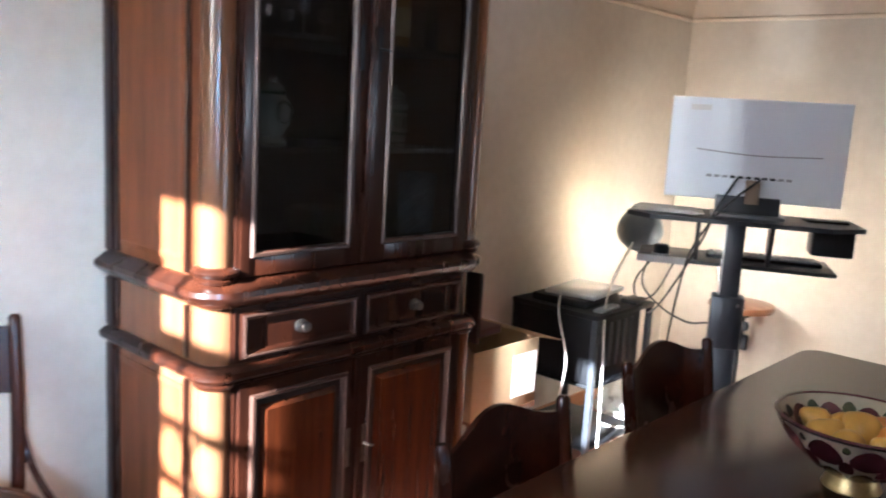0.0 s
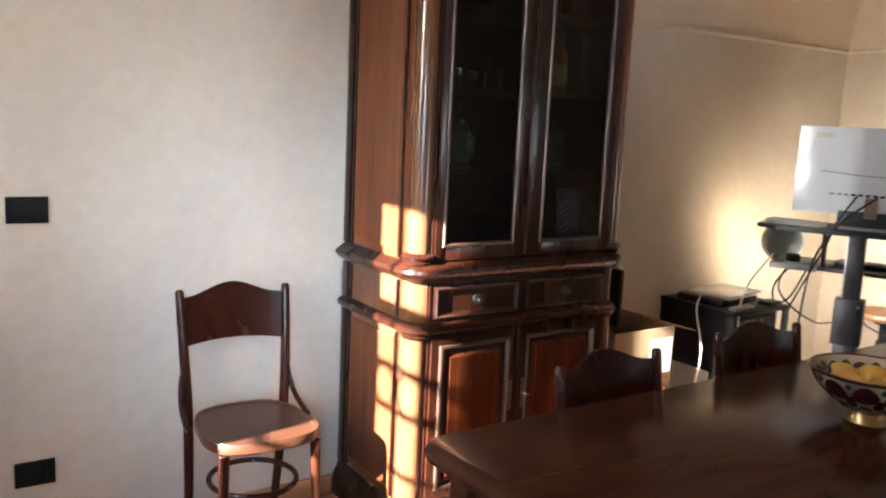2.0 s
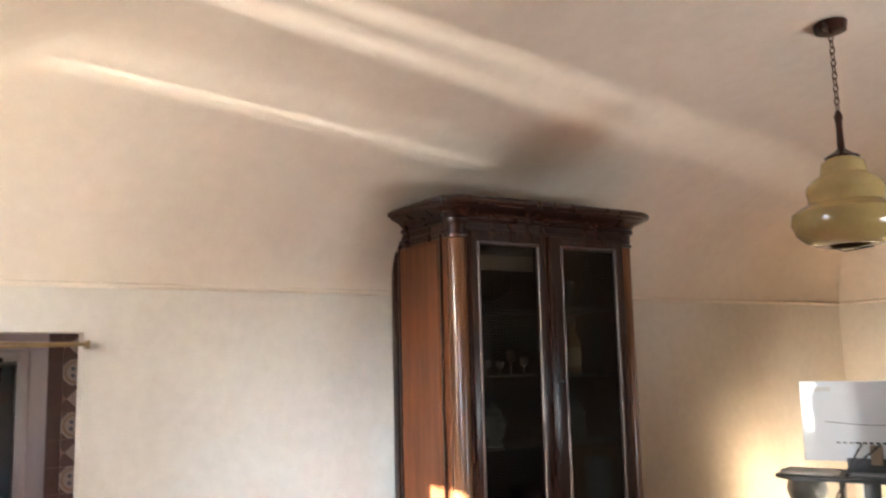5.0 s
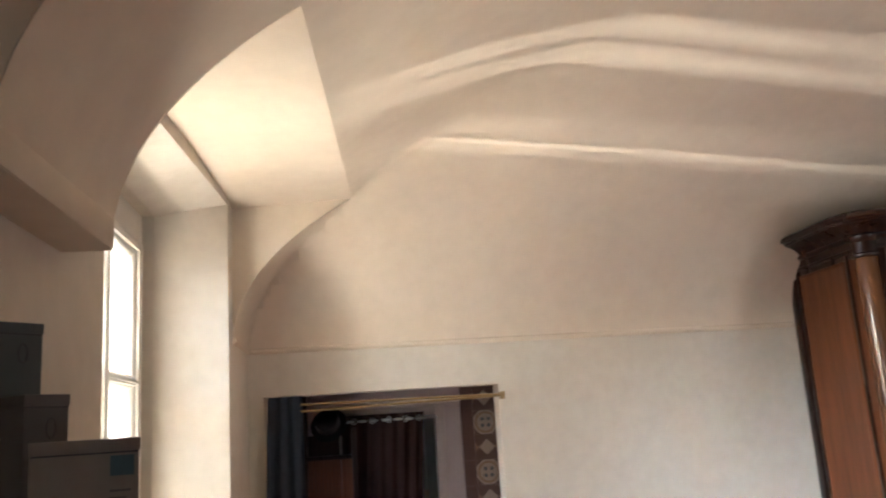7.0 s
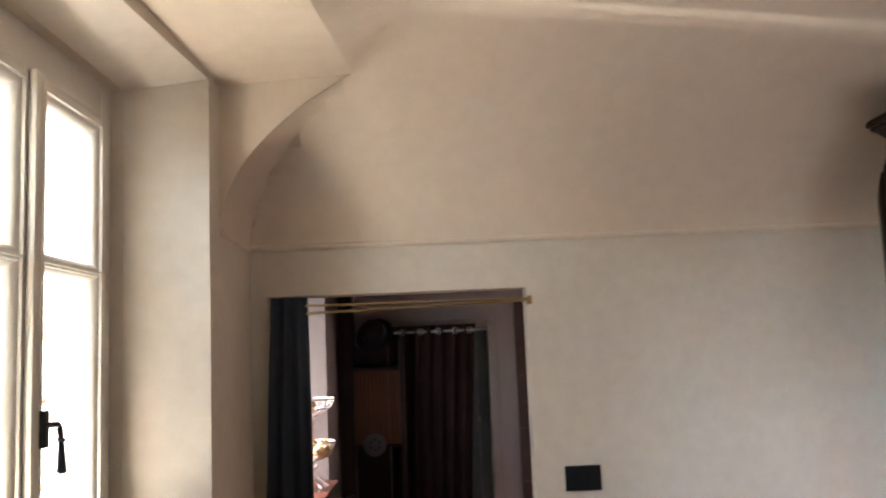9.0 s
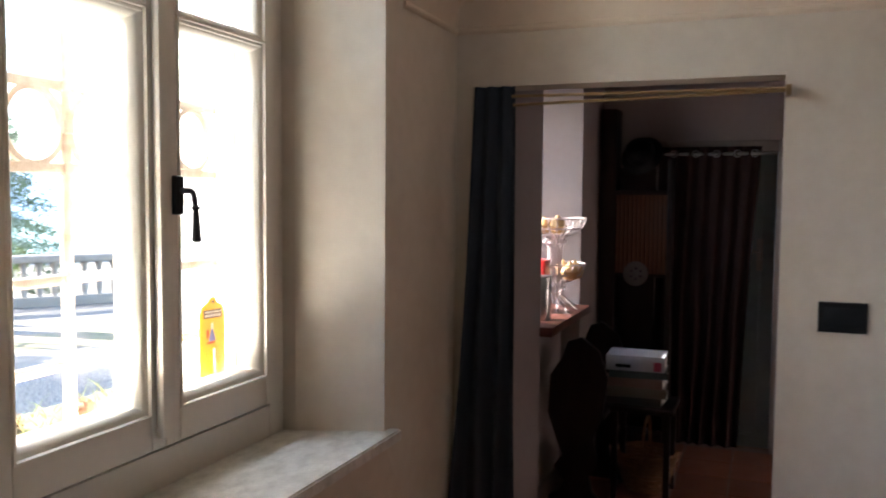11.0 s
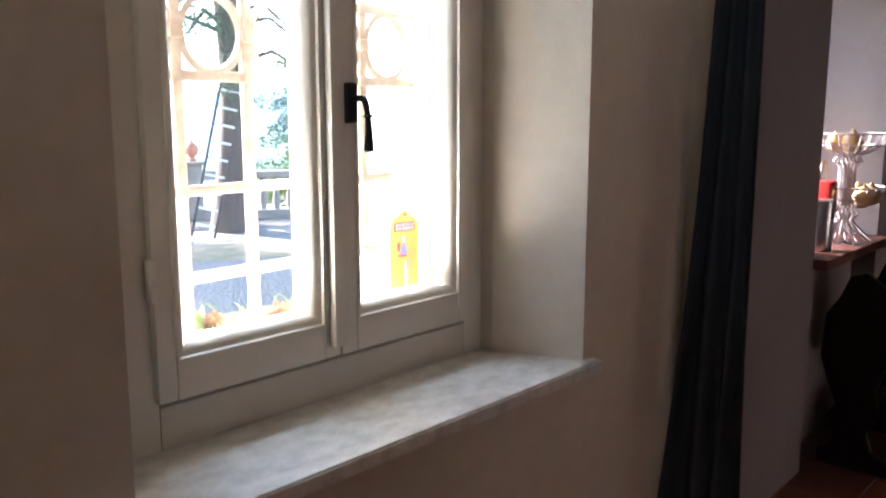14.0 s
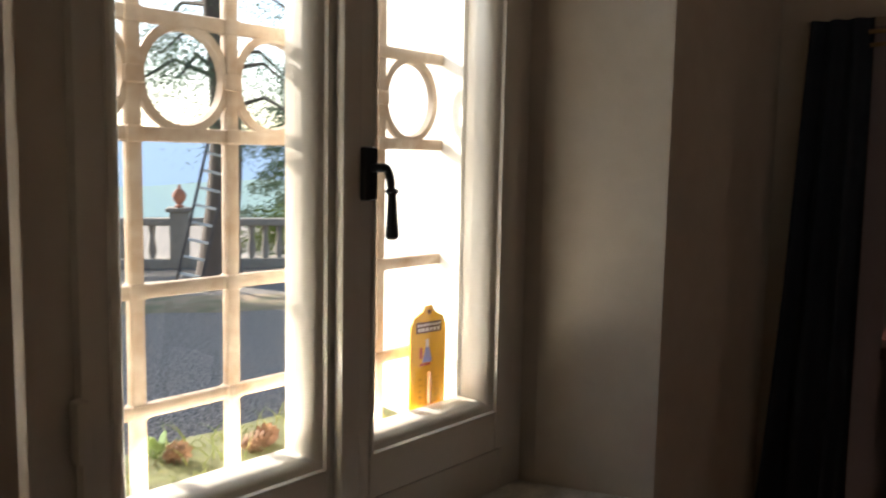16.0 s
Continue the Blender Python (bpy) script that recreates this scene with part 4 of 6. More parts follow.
            w = 0.0075 * (0.55 + 0.45 * abs(math.cos(f * math.pi * 3)))
            out.append((u + w, z - 0.055 + 0.11 * f))
        bm = prism(out, 0.008, 0.0105, F)
        if lever:
            tube([F(u, z, 0.009), F(u, z, 0.028), F(u + 0.004, z - 0.001, 0.032), F(u + 0.016, z - 0.004, 0.033)], [0.004, 0.003, 0.004, 0.003], 8, bm)
        part("escutcheon", bm, mat, parent, "small pewter key plate")
    lock_plate(mid - 0.030, 1.535, IRON, False)
    lock_plate(mid + 0.030, 1.535, IRON, True)
    # lower doors
    for u0, u1 in ((0.072, mid - 0.004), (mid + 0.004, W - 0.068)):
        door = thing("panel_door", pose(0, 0, 0), "", "")
        door.parent = cab
        z0, z1 = 0.14, 0.727
        bm = framed(F, u0, u1, z0, z1, [(0, -0.002), (0, 0.006), (0.003, 0.009), (0.034, 0.009)], cap=False)
        part("frame", bm, WALNUT, door, smooth=25)
        bm = framed(F, u0 + 0.034, u1 - 0.034, z0 + 0.034, z1 - 0.034, [(0, 0.009), (0.002, 0.017), (0.009, 0.018), (0.014, 0.010), (0.018, 0.002)], cap=False)
        part("panel_moulding", bm, HIGHLIGHT_EDGE, door, "panel moulding with a painted highlight", smooth=25)
        # shade in the groove round the panel, put into black wood
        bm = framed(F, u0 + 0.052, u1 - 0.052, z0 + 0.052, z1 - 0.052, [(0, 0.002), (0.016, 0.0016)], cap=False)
        part("recess_shade", bm, OLD_WOOD, door, smooth=25)
        bm = framed(F, u0 + 0.066, u1 - 0.066, z0 + 0.066, z1 - 0.066, [(0, 0.001), (0.012, 0.012), (0.014, 0.014)])
        part("raised_panel", bm, WALNUT_RED, door, "reddish walnut raised panel", smooth=15)
    lock_plate(mid - 0.026, 0.475, PEWTER, False)
    lock_plate(mid + 0.030, 0.475)
    part("meeting_bead", box((D + 0.006, mid - 0.007, 0.142), (D + 0.014, mid + 0.007, 0.725), 0.003), WALNUT, cab)
    # drawers
    for u0, u1 in ((0.078, mid - 0.014), (mid + 0.018, W - 0.074)):
        dr = thing("drawer", pose(0, 0, 0), "", "")
        dr.parent = cab
        bm = framed(F, u0, u1, 0.786, 0.898, [(0, 0), (0, 0.010), (0.004, 0.014), (0.010, 0.014), (0.014, 0.008), (0.018, 0.003), (0.02, 0.002)])
        part("front", bm, WALNUT, dr, smooth=20)
        part("rim", framed(F, u0, u1, 0.786, 0.898, [(0.0035, 0.0136), (0.0055, 0.0148), (0.009, 0.0148), (0.0115, 0.0130)], cap=False), HIGHLIGHT_EDGE, dr, "drawer rim with a painted highlight", smooth=25)
        uc = (u0 + u1) / 2
        ring = lathe([(0.001, 0.0), (0.017, 0.0), (0.018, 0.004), (0.012, 0.006), (0.006, 0.008), (0.006, 0.014), (0.010, 0.017), (0.014, 0.022), (0.012, 0.028), (0.004, 0.031)], 16)
        part("knob", ring, PEWTER, dr, "pewter drawer knob", m=Matrix.Translation(F(uc, 0.842, 0.002)) @ pose(0, 0, 0, 0, 90, 0))

    # glassware and china on the shelves
    def put(name, bm, mat, x, y, z, label, cat):
        o = solid(name, bm, mat, label, cat)
        o.location = (bx + x, by + y, z)
        return o
    s1, s2, s3, s4 = 0.989, 1.279, 1.559, 1.844
    dark_green = material("bottle_glass", (0.02, 0.035, 0.02), 0.12, coat=0.4)
    amber = material("amber_liquor", (0.30, 0.16, 0.03), 0.1, coat=0.6)
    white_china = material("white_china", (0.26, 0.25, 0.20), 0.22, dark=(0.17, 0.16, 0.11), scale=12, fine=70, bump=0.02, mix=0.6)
    glassware = glass_material("thick_glassware", (0.82, 0.88, 0.88), 0.08, 0.48)
    crystal = material("cut_crystal", (0.85, 0.92, 0.95), 0.10, 0.55, dark=(0.03, 0.04, 0.05), scale=60, fine=140, bump=0.5, mix=1.0, coat=1.0)
    # crystal vase with cut diamonds
    bm = bmesh.new()
    loops = []
    for i in range(23):
        z = 0.004 + i * 0.0095
        flare = 0.046 + 0.009 * i / 22
        loops.append([((flare + 0.006 * ((i + k) % 2)) * math.cos(k * math.pi / 13), (flare + 0.006 * ((i + k) % 2)) * math.sin(k * math.pi / 13), z) for k in range(26)])
    loops.insert(0, [(0.044 * math.cos(k * math.pi / 13), 0.044 * math.sin(k * math.pi / 13), 0) for k in range(26)])
    loops += [[(r * math.cos(k * math.pi / 13), r * math.sin(k * math.pi / 13), z) for k in range(26)] for r, z in ((0.050, 0.214), (0.044, 0.14), (0.038, 0.02))]
    o = put("crystal_vase", loft(loops, bm), crystal, 0.346, 0.795, s1, "cut crystal vase sparkling on the lowest glazed shelf", "vase")
    for p in o.data.polygons:
        p.use_smooth = False
    jar = thing("china_jar", pose(bx + 0.346, by + 0.682, s2), "white pharmacy jar with dark painted bands and a lid", "jar")
    part("body", lathe([(0.034, 0), (0.040, 0.006), (0.036, 0.018), (0.042, 0.03), (0.044, 0.06), (0.040, 0.10), (0.044, 0.12), (0.036, 0.132), (0.030, 0.138)], 22), white_china, jar)
    part("lid", lathe([(0.034, 0.137), (0.036, 0.142), (0.026, 0.156), (0.010, 0.164), (0.012, 0.172), (0.004, 0.178)], 22), white_china, jar)
    for z0, z1, r0, r1 in ((0.010, 0.016, 0.0412, 0.0385), (0.034, 0.044, 0.0430, 0.0440), (0.098, 0.106, 0.0412, 0.0422), (0.143, 0.147, 0.0368, 0.0345)):
        part("painted_band", lathe([(r0, z0), (r0 + 0.001, z0 + 0.001), (r1 + 0.001, z1 - 0.001), (r1, z1)], 22, cap=False), dark_green, jar)
    for k in range(12):
        q = k * math.pi / 6
        part("painted_mark", box((-0.0015, -0.006, -0.017), (0.0015, 0.006, 0.017), 0.001), dark_green, jar, m=Matrix.Rotation(q, 4, "Z") @ pose(0.0432, 0, 0.072))
    bot = thing("bottle", pose(bx + 0.346, by + 0.690, s3), "bottle of amber liquor with a pale label behind the glass", "bottle")
    part("body", lathe([(0.028, 0), (0.031, 0.006), (0.031, 0.135), (0.026, 0.155), (0.012, 0.178), (0.011, 0.205), (0.013, 0.208)], 18), amber, bot)
    part("cap", lathe([(0.013, 0.206), (0.0135, 0.228), (0.010, 0.232)], 14), PEWTER, bot)
    part("label", lathe([(0.0312, 0.03), (0.0318, 0.032), (0.0318, 0.108), (0.0312, 0.11)], 18, cap=False), material("old_label", (0.50, 0.42, 0.22), 0.6, dark=(0.30, 0.22, 0.08), scale=30, bump=0), bot, "yellowed paper label")
    put("dark_bottle", lathe([(0.026, 0), (0.03, 0.006), (0.030, 0.11), (0.012, 0.15), (0.011, 0.19), (0.014, 0.195), (0.010, 0.20)], 16), dark_green, 0.28, 0.745, s3, "dark green bottle standing behind the glass door", "bottle")
    put("tall_glass", lathe([(0.020, 0), (0.022, 0.004), (0.023, 0.225), (0.021, 0.225), (0.020, 0.01)], 20), glassware, 0.346, 0.825, s3, "tall narrow clear glass behind the glass door", "glass")
    put("decanter", lathe([(0.04, 0), (0.048, 0.02), (0.044, 0.05), (0.022, 0.095), (0.012, 0.12), (0.018, 0.135), (0.014, 0.15), (0.006, 0.20), (0.002, 0.235)], 20), glassware, 0.346, 0.79, s4, "clear glass decanter with a pointed stopper", "decanter")
    put("crystal_glass", lathe([(0.024, 0), (0.005, 0.006), (0.005, 0.05), (0.024, 0.07), (0.030, 0.115), (0.028, 0.115), (0.020, 0.072)], 16), glassware, 0.33, 0.69, s4, "stemmed crystal glass on the top shelf", "glass")
    urn = thing("china_urn", pose(bx + 0.346, by + 0.262, s2), "pale china urn with a dark painted ring and lid", "urn")
    part("body", lathe([(0.030, 0), (0.036, 0.008), (0.024, 0.024), (0.046, 0.06), (0.050, 0.085), (0.044, 0.112), (0.028, 0.128), (0.030, 0.136)], 22), white_china, urn)
    part("lid", lathe([(0.031, 0.135), (0.024, 0.150), (0.010, 0.158), (0.012, 0.168), (0.003, 0.174)], 18), white_china, urn)
    part("painted_ring", tube([(0.049 + 0.0, 0.022 * math.cos(q), 0.085 + 0.024 * math.sin(q)) for q in [k * math.pi / 10 for k in range(21)]], 0.004, 6), dark_green, urn)
    part("painted_band", lathe([(0.0312, 0.128), (0.0322, 0.130), (0.0322, 0.135), (0.0312, 0.137)], 20, cap=False), dark_green, urn)
    for y, h in ((0.31, 0.06), (0.363, 0.105), (0.431, 0.075), (0.24, 0.065)):
        put("small_glass", lathe([(0.018, 0), (0.004, 0.006), (0.004, h * 0.5), (0.018, h * 0.6), (0.021, h), (0.019, h), (0.014, h * 0.62)], 14), glassware, 0.33, y, s3, "small stemmed liqueur glass on a dark shelf", "glass")["group"] = "liqueur glasses"
    put("glass_bowl", lathe([(0.035, 0), (0.04, 0.004), (0.06, 0.05), (0.075, 0.125), (0.072, 0.125), (0.056, 0.05), (0.03, 0.012)], 22), glassware, 0.33, 0.42, s1, "clear bluish glass bowl in the dark cabinet", "bowl")
    return cab


build_cabinet()


# ---- chairs ----
def build_chair(m):
    """Bentwood chair that faces +x."""
    ch = thing("dining_chair", m, "dark bentwood dining chair with a curved plywood back", "chair", "bentwood dining chairs")
    zs = 0.437
    outline = []
    for k in range(40):
        a = 2 * math.pi * k / 40
        c, s_ = math.cos(a), math.sin(a)
        r = (abs(c) ** 3.2 + abs(s_) ** 3.2) ** (-1 / 3.2)
        x, y = 0.005 + 0.195 * r * c, (0.185 + 0.018 * c) * r * s_
        outline.append((x, y))
    grow = lambda f, z: [(0.005 + (x - 0.005) * f, y * f, z) for x, y in outline]
    part("seat_rim", loft([grow(0.97, zs - 0.036), grow(1.0, zs - 0.030), grow(1.0, zs - 0.006), grow(0.985, zs), grow(0.90, zs), grow(0.89, zs - 0.004)]), SEAT_PLY, ch)
    part("seat", loft([grow(0.895, zs - 0.012), grow(0.895, zs - 0.004), grow(0.80, zs - 0.007), grow(0.4, zs - 0.010)]), SEAT_PLY, ch, "pressed plywood seat")
    for s_ in (-1, 1):
        post = curve_pts([(-0.215, 0.155 * s_, 0.0), (-0.185, 0.163 * s_, 0.22), (-0.168, 0.170 * s_, 0.43), (-0.182, 0.178 * s_, 0.62), (-0.212, 0.186 * s_, 0.838)], 7)
        part("back_post", tube(post + [Vector((-0.2135, 0.1865 * s_, 0.846))], [0.0145 + 0.003 * math.sin(math.pi * k / len(post)) for k in range(len(post))] + [0.009], 10), CHAIR_WOOD, ch)
        leg = curve_pts([(0.165, 0.150 * s_, 0.402), (0.170, 0.153 * s_, 0.25), (0.185, 0.16 * s_, 0.0)], 6)
        part("front_leg", tube(leg, [0.018 - 0.006 * k / len(leg) for k in range(len(leg))], 10), CHAIR_WOOD, ch)
        brace = curve_pts([(-0.182, 0.186 * s_, 0.555), (-0.168, 0.194 * s_, 0.50), (-0.13, 0.200 * s_, 0.455), (-0.06, 0.205 * s_, 0.425), (-0.02, 0.203 * s_, 0.420)], 6)
        part("brace", tube([brace[0] + Vector((0, -0.006 * s_, 0.008))] + brace, 0.0095, 8), CHAIR_WOOD, ch)
    hoop = [(0.0 + 0.15 * math.cos(a), 0.142 * math.sin(a), 0.235) for a in [2 * math.pi * k / 32 for k in range(33)]]
    part("stretcher_hoop", tube(hoop, 0.0095, 8), CHAIR_WOOD, ch)
    # curved back panel
    nu, rows = 14, []
    for side_h in (0.005, -0.005):
        for vtop in (0, 1):
            row = []
            for k in range(nu + 1):
                f = -1 + 2 * k / nu
                y = f * 0.180
                bow = -0.03 * (1 - f * f)
                top = 0.818 + 0.042 * (math.cos(math.pi * min(1, abs(f) * 1.15)) + 1) / 2
                bot = 0.655 + 0.012 * (1 - f * f)
                z = top if vtop else bot
                x = -0.1825 - 0.03 * (z - 0.62) / 0.22 + bow + side_h
                row.append((x, y * (1 + 0.04 * (z - 0.66) / 0.16), z))
            rows.append(row)
    bm = loft([rows[0], rows[1], rows[3], rows[2], rows[0]], closed=False)
    part("back_panel", bm, CHAIR_WOOD, ch, "bent plywood back panel with an arched top", smooth=30)
    return ch


chair = build_chair(pose(-1.812, 0.618, 0, 0, 0, -2))
tagged(chair, "dark bentwood chair standing against the wall beside the cabinet")
for x, y, rz in ((-0.605, 1.229, 2), (-0.640, 1.898, -3), (-0.095, 1.165, 180)):
    c = copy_thing(chair, pose(x, y, 0, 0, 0, rz))
    tagged(c, "dark bentwood dining chair pushed in at the table")


# ---- table and fruit bowl ----
def build_table():
    x0, x1, y0, y1 = -0.752, 0.08, 0.565, 2.585
    tb = thing("dining_table", pose((x0 + x1) / 2, (y0 + y1) / 2, 0), "long dark polished wooden dining table with rounded corners", "table")
    a, b, r = (x1 - x0) / 2, (y1 - y0) / 2, 0.07

    def ring(o, z):
        pts = []
        for cx, cy, st in ((a - r, b - r, 0), (-a + r, b - r, 90), (-a + r, -b + r, 180), (a - r, -b + r, 270)):
            for k in range(7):
                an = math.radians(st + 15 * k)
                pts.append((cx + (r + o) * math.cos(an), cy + (r + o) * math.sin(an), z))
        return pts
    part("tabletop", loft([ring(-0.012, 0.722), ring(-0.004, 0.727), ring(0, 0.737), ring(-0.001, 0.748), ring(-0.006, 0.756), ring(-0.012, 0.76)]), TABLE_WOOD, tb)
    for sx in (-1, 1):
        part("apron", box((sx * (a - 0.09) - 0.011, -b + 0.14, 0.63), (sx * (a - 0.09) + 0.011, b - 0.14, 0.722)), TABLE_WOOD, tb)
        for sy in (-1, 1):
            cx, cy = sx * (a - 0.085), sy * (b - 0.10)
            part("leg", loft([[(cx + u * w, cy + v * w, z) for u, v in ((-1, -1), (1, -1), (1, 1), (-1, 1))] for w, z in ((0.022, 0), (0.03, 0.6), (0.033, 0.722))]), TABLE_WOOD, tb)
    for sy in (-1, 1):
        part("apron", box((-a + 0.12, sy * (b - 0.10) - 0.011, 0.63), (a - 0.12, sy * (b - 0.10) + 0.011, 0.722)), TABLE_WOOD, tb)
    # fruit bowl
    bowl = thing("fruit_bowl", pose(-0.335, 1.63, 0.76) @ Matrix.Scale(0.89, 4), "glazed bowl with dark painted flowers, brass foot and fruit", "bowl")
    cream, maroon, olive = material("cream_glaze", (0.40, 0.34, 0.24), 0.22, coat=0.6), material("maroon_glaze", (0.07, 0.012, 0.016), 0.2, coat=0.6), material("olive_glaze", (0.04, 0.05, 0.02), 0.2, coat=0.6)
    prof = [(0.046, 0.030), (0.075, 0.045), (0.110, 0.072), (0.140, 0.105), (0.160, 0.142), (0.163, 0.146), (0.160, 0.147), (0.154, 0.140), (0.134, 0.106), (0.105, 0.078), (0.07, 0.054), (0.004, 0.046)]
    part("shell", lathe(prof, 40, cap=False), cream, bowl, "cream glazed bowl")
    part("foot", lathe([(0.056, 0), (0.058, 0.004), (0.050, 0.02), (0.047, 0.032), (0.03, 0.036)], 28), BRASS, bowl, "brass foot")
    part("rim_line", lathe([(0.1615, 0.140), (0.1648, 0.146), (0.160, 0.1495), (0.156, 0.146)], 40, cap=False), maroon, bowl)

    def on_shell(ang, f, h):
        """A point on the outside (h > 0) or inside of the shell, f from foot to rim."""
        lo = prof[:5] if h > 0 else [(0.07, 0.054), (0.105, 0.078), (0.134, 0.106), (0.154, 0.140)]
        t = f * (len(lo) - 1)
        i = min(int(t), len(lo) - 2)
        r = lo[i][0] + (lo[i + 1][0] - lo[i][0]) * (t - i) + h
        z = lo[i][1] + (lo[i + 1][1] - lo[i][1]) * (t - i) - h * 0.5
        return (r * math.cos(ang), r * math.sin(ang), z)

    def petal(ang, f, du, df, h, mat, name):
        pts = []
        for k in range(12):
            q = 2 * math.pi * k / 12
            pts.append(on_shell(ang + du * math.sin(q) * (1 - 0.3 * math.cos(q)), max(0.02, min(0.98, f + df * math.cos(q))), h))
        bm = bmesh.new()
        c = bm.verts.new(on_shell(ang, f, h * 1.2))
        vs = [bm.verts.new(p) for p in pts]
        for k in range(12):
            bm.faces.new((c, vs[k], vs[(k + 1) % 12]))
        part(name, bm, mat, bowl)
    for k in range(11):
        an = 2 * math.pi * k / 11
        petal(an, 0.76, 0.245, 0.20, 0.0022, maroon, "painted_flower")
        petal(an + 0.285, 0.56, 0.12, 0.15, 0.0022, maroon, "painted_bud")
        petal(an + 0.285, 0.90, 0.05, 0.06, 0.0024, olive, "painted_dot")
        petal(an, 0.27, 0.27, 0.24, 0.0022, olive, "painted_leaf")
        petal(an, 0.60, 0.255, 0.30, -0.0022, maroon, "painted_flower")
        petal(an + 0.285, 0.82, 0.10, 0.12, -0.0022, olive, "painted_bud")
    yel, ora, grn = (material(n, c, 0.42, dark=d, scale=14, fine=90, bump=0.1, mix=0.7) for n, c, d in (("pear_skin", (0.58, 0.32, 0.05), (0.44, 0.22, 0.03)), ("orange_fruit_skin", (0.66, 0.28, 0.05), (0.55, 0.20, 0.03)), ("green_fruit_skin", (0.34, 0.36, 0.05), (0.25, 0.28, 0.04))))
    rg = random.Random(3)
    for n, (x, y, z, r, mat, kind) in enumerate(((-0.06, -0.045, 0.105, 0.038, yel, "pear"), (0.0, -0.07, 0.108, 0.036, yel, "pear"), (0.065, 0.0, 0.118, 0.036, ora, "apricot"), (0.03, 0.06, 0.112, 0.037, ora, "apricot"), (-0.04, 0.04, 0.108, 0.036, yel, "pear"), (0.075, -0.06, 0.112, 0.034, yel, "pear"), (0.01, -0.005, 0.132, 0.036, yel, "pear"), (-0.012, 0.085, 0.11, 0.03, grn, "lime"), (-0.09, 0.02, 0.115, 0.03, yel, "pear"))):
        pr = [(0.004, -0.95), (0.5, -0.86), (0.86, -0.5), (1.0, 0.0), (0.86, 0.45), (0.56, 0.8 if kind != "pear" else 0.95), (0.30 if kind == "pear" else 0.2, 1.0 if kind != "pear" else 1.3), (0.02, 1.02 if kind != "pear" else 1.42)]
        fr = solid(kind, lathe([(a_ * r, b_ * r) for a_, b_ in pr], 18), mat, {"pear": "ripe yellow pear lying in the bowl", "apricot": "orange-yellow round fruit in the bowl", "lime": "small green fruit in the bowl"}[kind], "fruit", group="fruit in the bowl")
        fr.matrix_basis = pose(-0.335 + 0.86 * x, 1.63 + 0.86 * y, 0.76 + 0.86 * z, rg.uniform(40, 100), rg.uniform(-30, 30), rg.uniform(0, 360)) @ Matrix.Scale(0.88, 4)


build_table()


# ---- small fittings on the walls ----
def build_fittings():
    for name, z0, z1, lab in (("light_switch", 1.081, 1.162, "black rectangular switch plate on the cream wall"), ("power_socket", 0.246, 0.327, "black rectangular socket plate low on the wall")):
        th = thing(name, pose(XW, -0.008, (z0 + z1) / 2), lab, "switch" if "switch" in name else "socket")
        P = lambda u, v, h: (h, u, v)
        part("plate", framed(P, -0.059, 0.059, -0.0405, 0.0405, [(0, 0), (0.001, 0.006), (0.003, 0.008), (0.014, 0.008), (0.015, 0.007)]), PLASTIC_BLACK, th, smooth=25)
        if "switch" in name:
            part("rocker", box((0.006, -0.0445, -0.026), (0.0078, 0.0445, 0.026), 0.0006), PLASTIC_BLACK, th)
        else:
            part("module", box((0.006, -0.034, -0.023), (0.009, 0.034, 0.023), 0.0015), PLASTIC_BLACK, th)
            part("outlet", lathe([(0.016, 0), (0.017, 0.003), (0.013, 0.003), (0.012, 0.001)], 16), PLASTIC_BLACK, th, m=pose(0.0085, 0.0, 0, 0, 90, 0))
    # pendant lamp
    L = Vector((-0.49, 1.905, 0))
    lamp = thing("pendant_lamp", pose(L.x, L.y, 1.965), "amber opal glass pendant lamp hanging on a brown chain", "lamp")
    shade = [(0.062, 0.0), (0.098, -0.002), (0.130, 0.012), (0.160, 0.038), (0.174, 0.072), (0.168, 0.108), (0.138, 0.128), (0.118, 0.138), (0.114, 0.155), (0.120, 0.175), (0.116, 0.20), (0.092, 0.222), (0.074, 0.234), (0.070, 0.25), (0.066, 0.272), (0.050, 0.288), (0.03, 0.292)]
    part("shade", lathe(shade, 40, cap=False), AMBER_GLASS, lamp, "amber opal glass shade in three bulging tiers")
    part("cap", lathe([(0.052, 0.286), (0.054, 0.292), (0.03, 0.306), (0.012, 0.32), (0.010, 0.40), (0.014, 0.43), (0.006, 0.45)], 18), CHAIR_WOOD, lamp, "dark turned wooden cap")
    tri_ = [(0.07 * math.cos(a), 0.07 * math.sin(a), -0.012) for a in (0.3, 2.4, 4.5, 6.58)]
    part("wire_guard", tube(tri_, 0.002, 6), IRON, lamp)
    links = bmesh.new()
    top = vault_z(L.x, L.y) - 1.965 - 0.03
    nl = int((top - 0.45) / 0.022)
    for k in range(nl):
        c = Vector((0, 0, 0.46 + k * 0.022))
        lp = [c + Vector(((0.008 if k % 2 else 0) * math.cos(q), (0 if k % 2 else 0.008) * math.cos(q), 0.0145 * math.sin(q))) for q in [2 * math.pi * j / 10 for j in range(11)]]
        tube(lp, 0.0022, 5, links)
    part("chain", links, material("brown_chain", (0.10, 0.045, 0.02), 0.5, 0.4), lamp, "brown metal chain")
    part("ceiling_rose", lathe([(0.02, top - 0.012), (0.05, top), (0.055, top + 0.03)], 18), CHAIR_WOOD, lamp)


build_fittings()


# ---- the corner with the standing desk ----
def cable(name, pts, r, mat, label, n=10):
    return solid(name, tube(curve_pts(pts, n), r, 6), mat, label, "cable", group="cables by the desk")


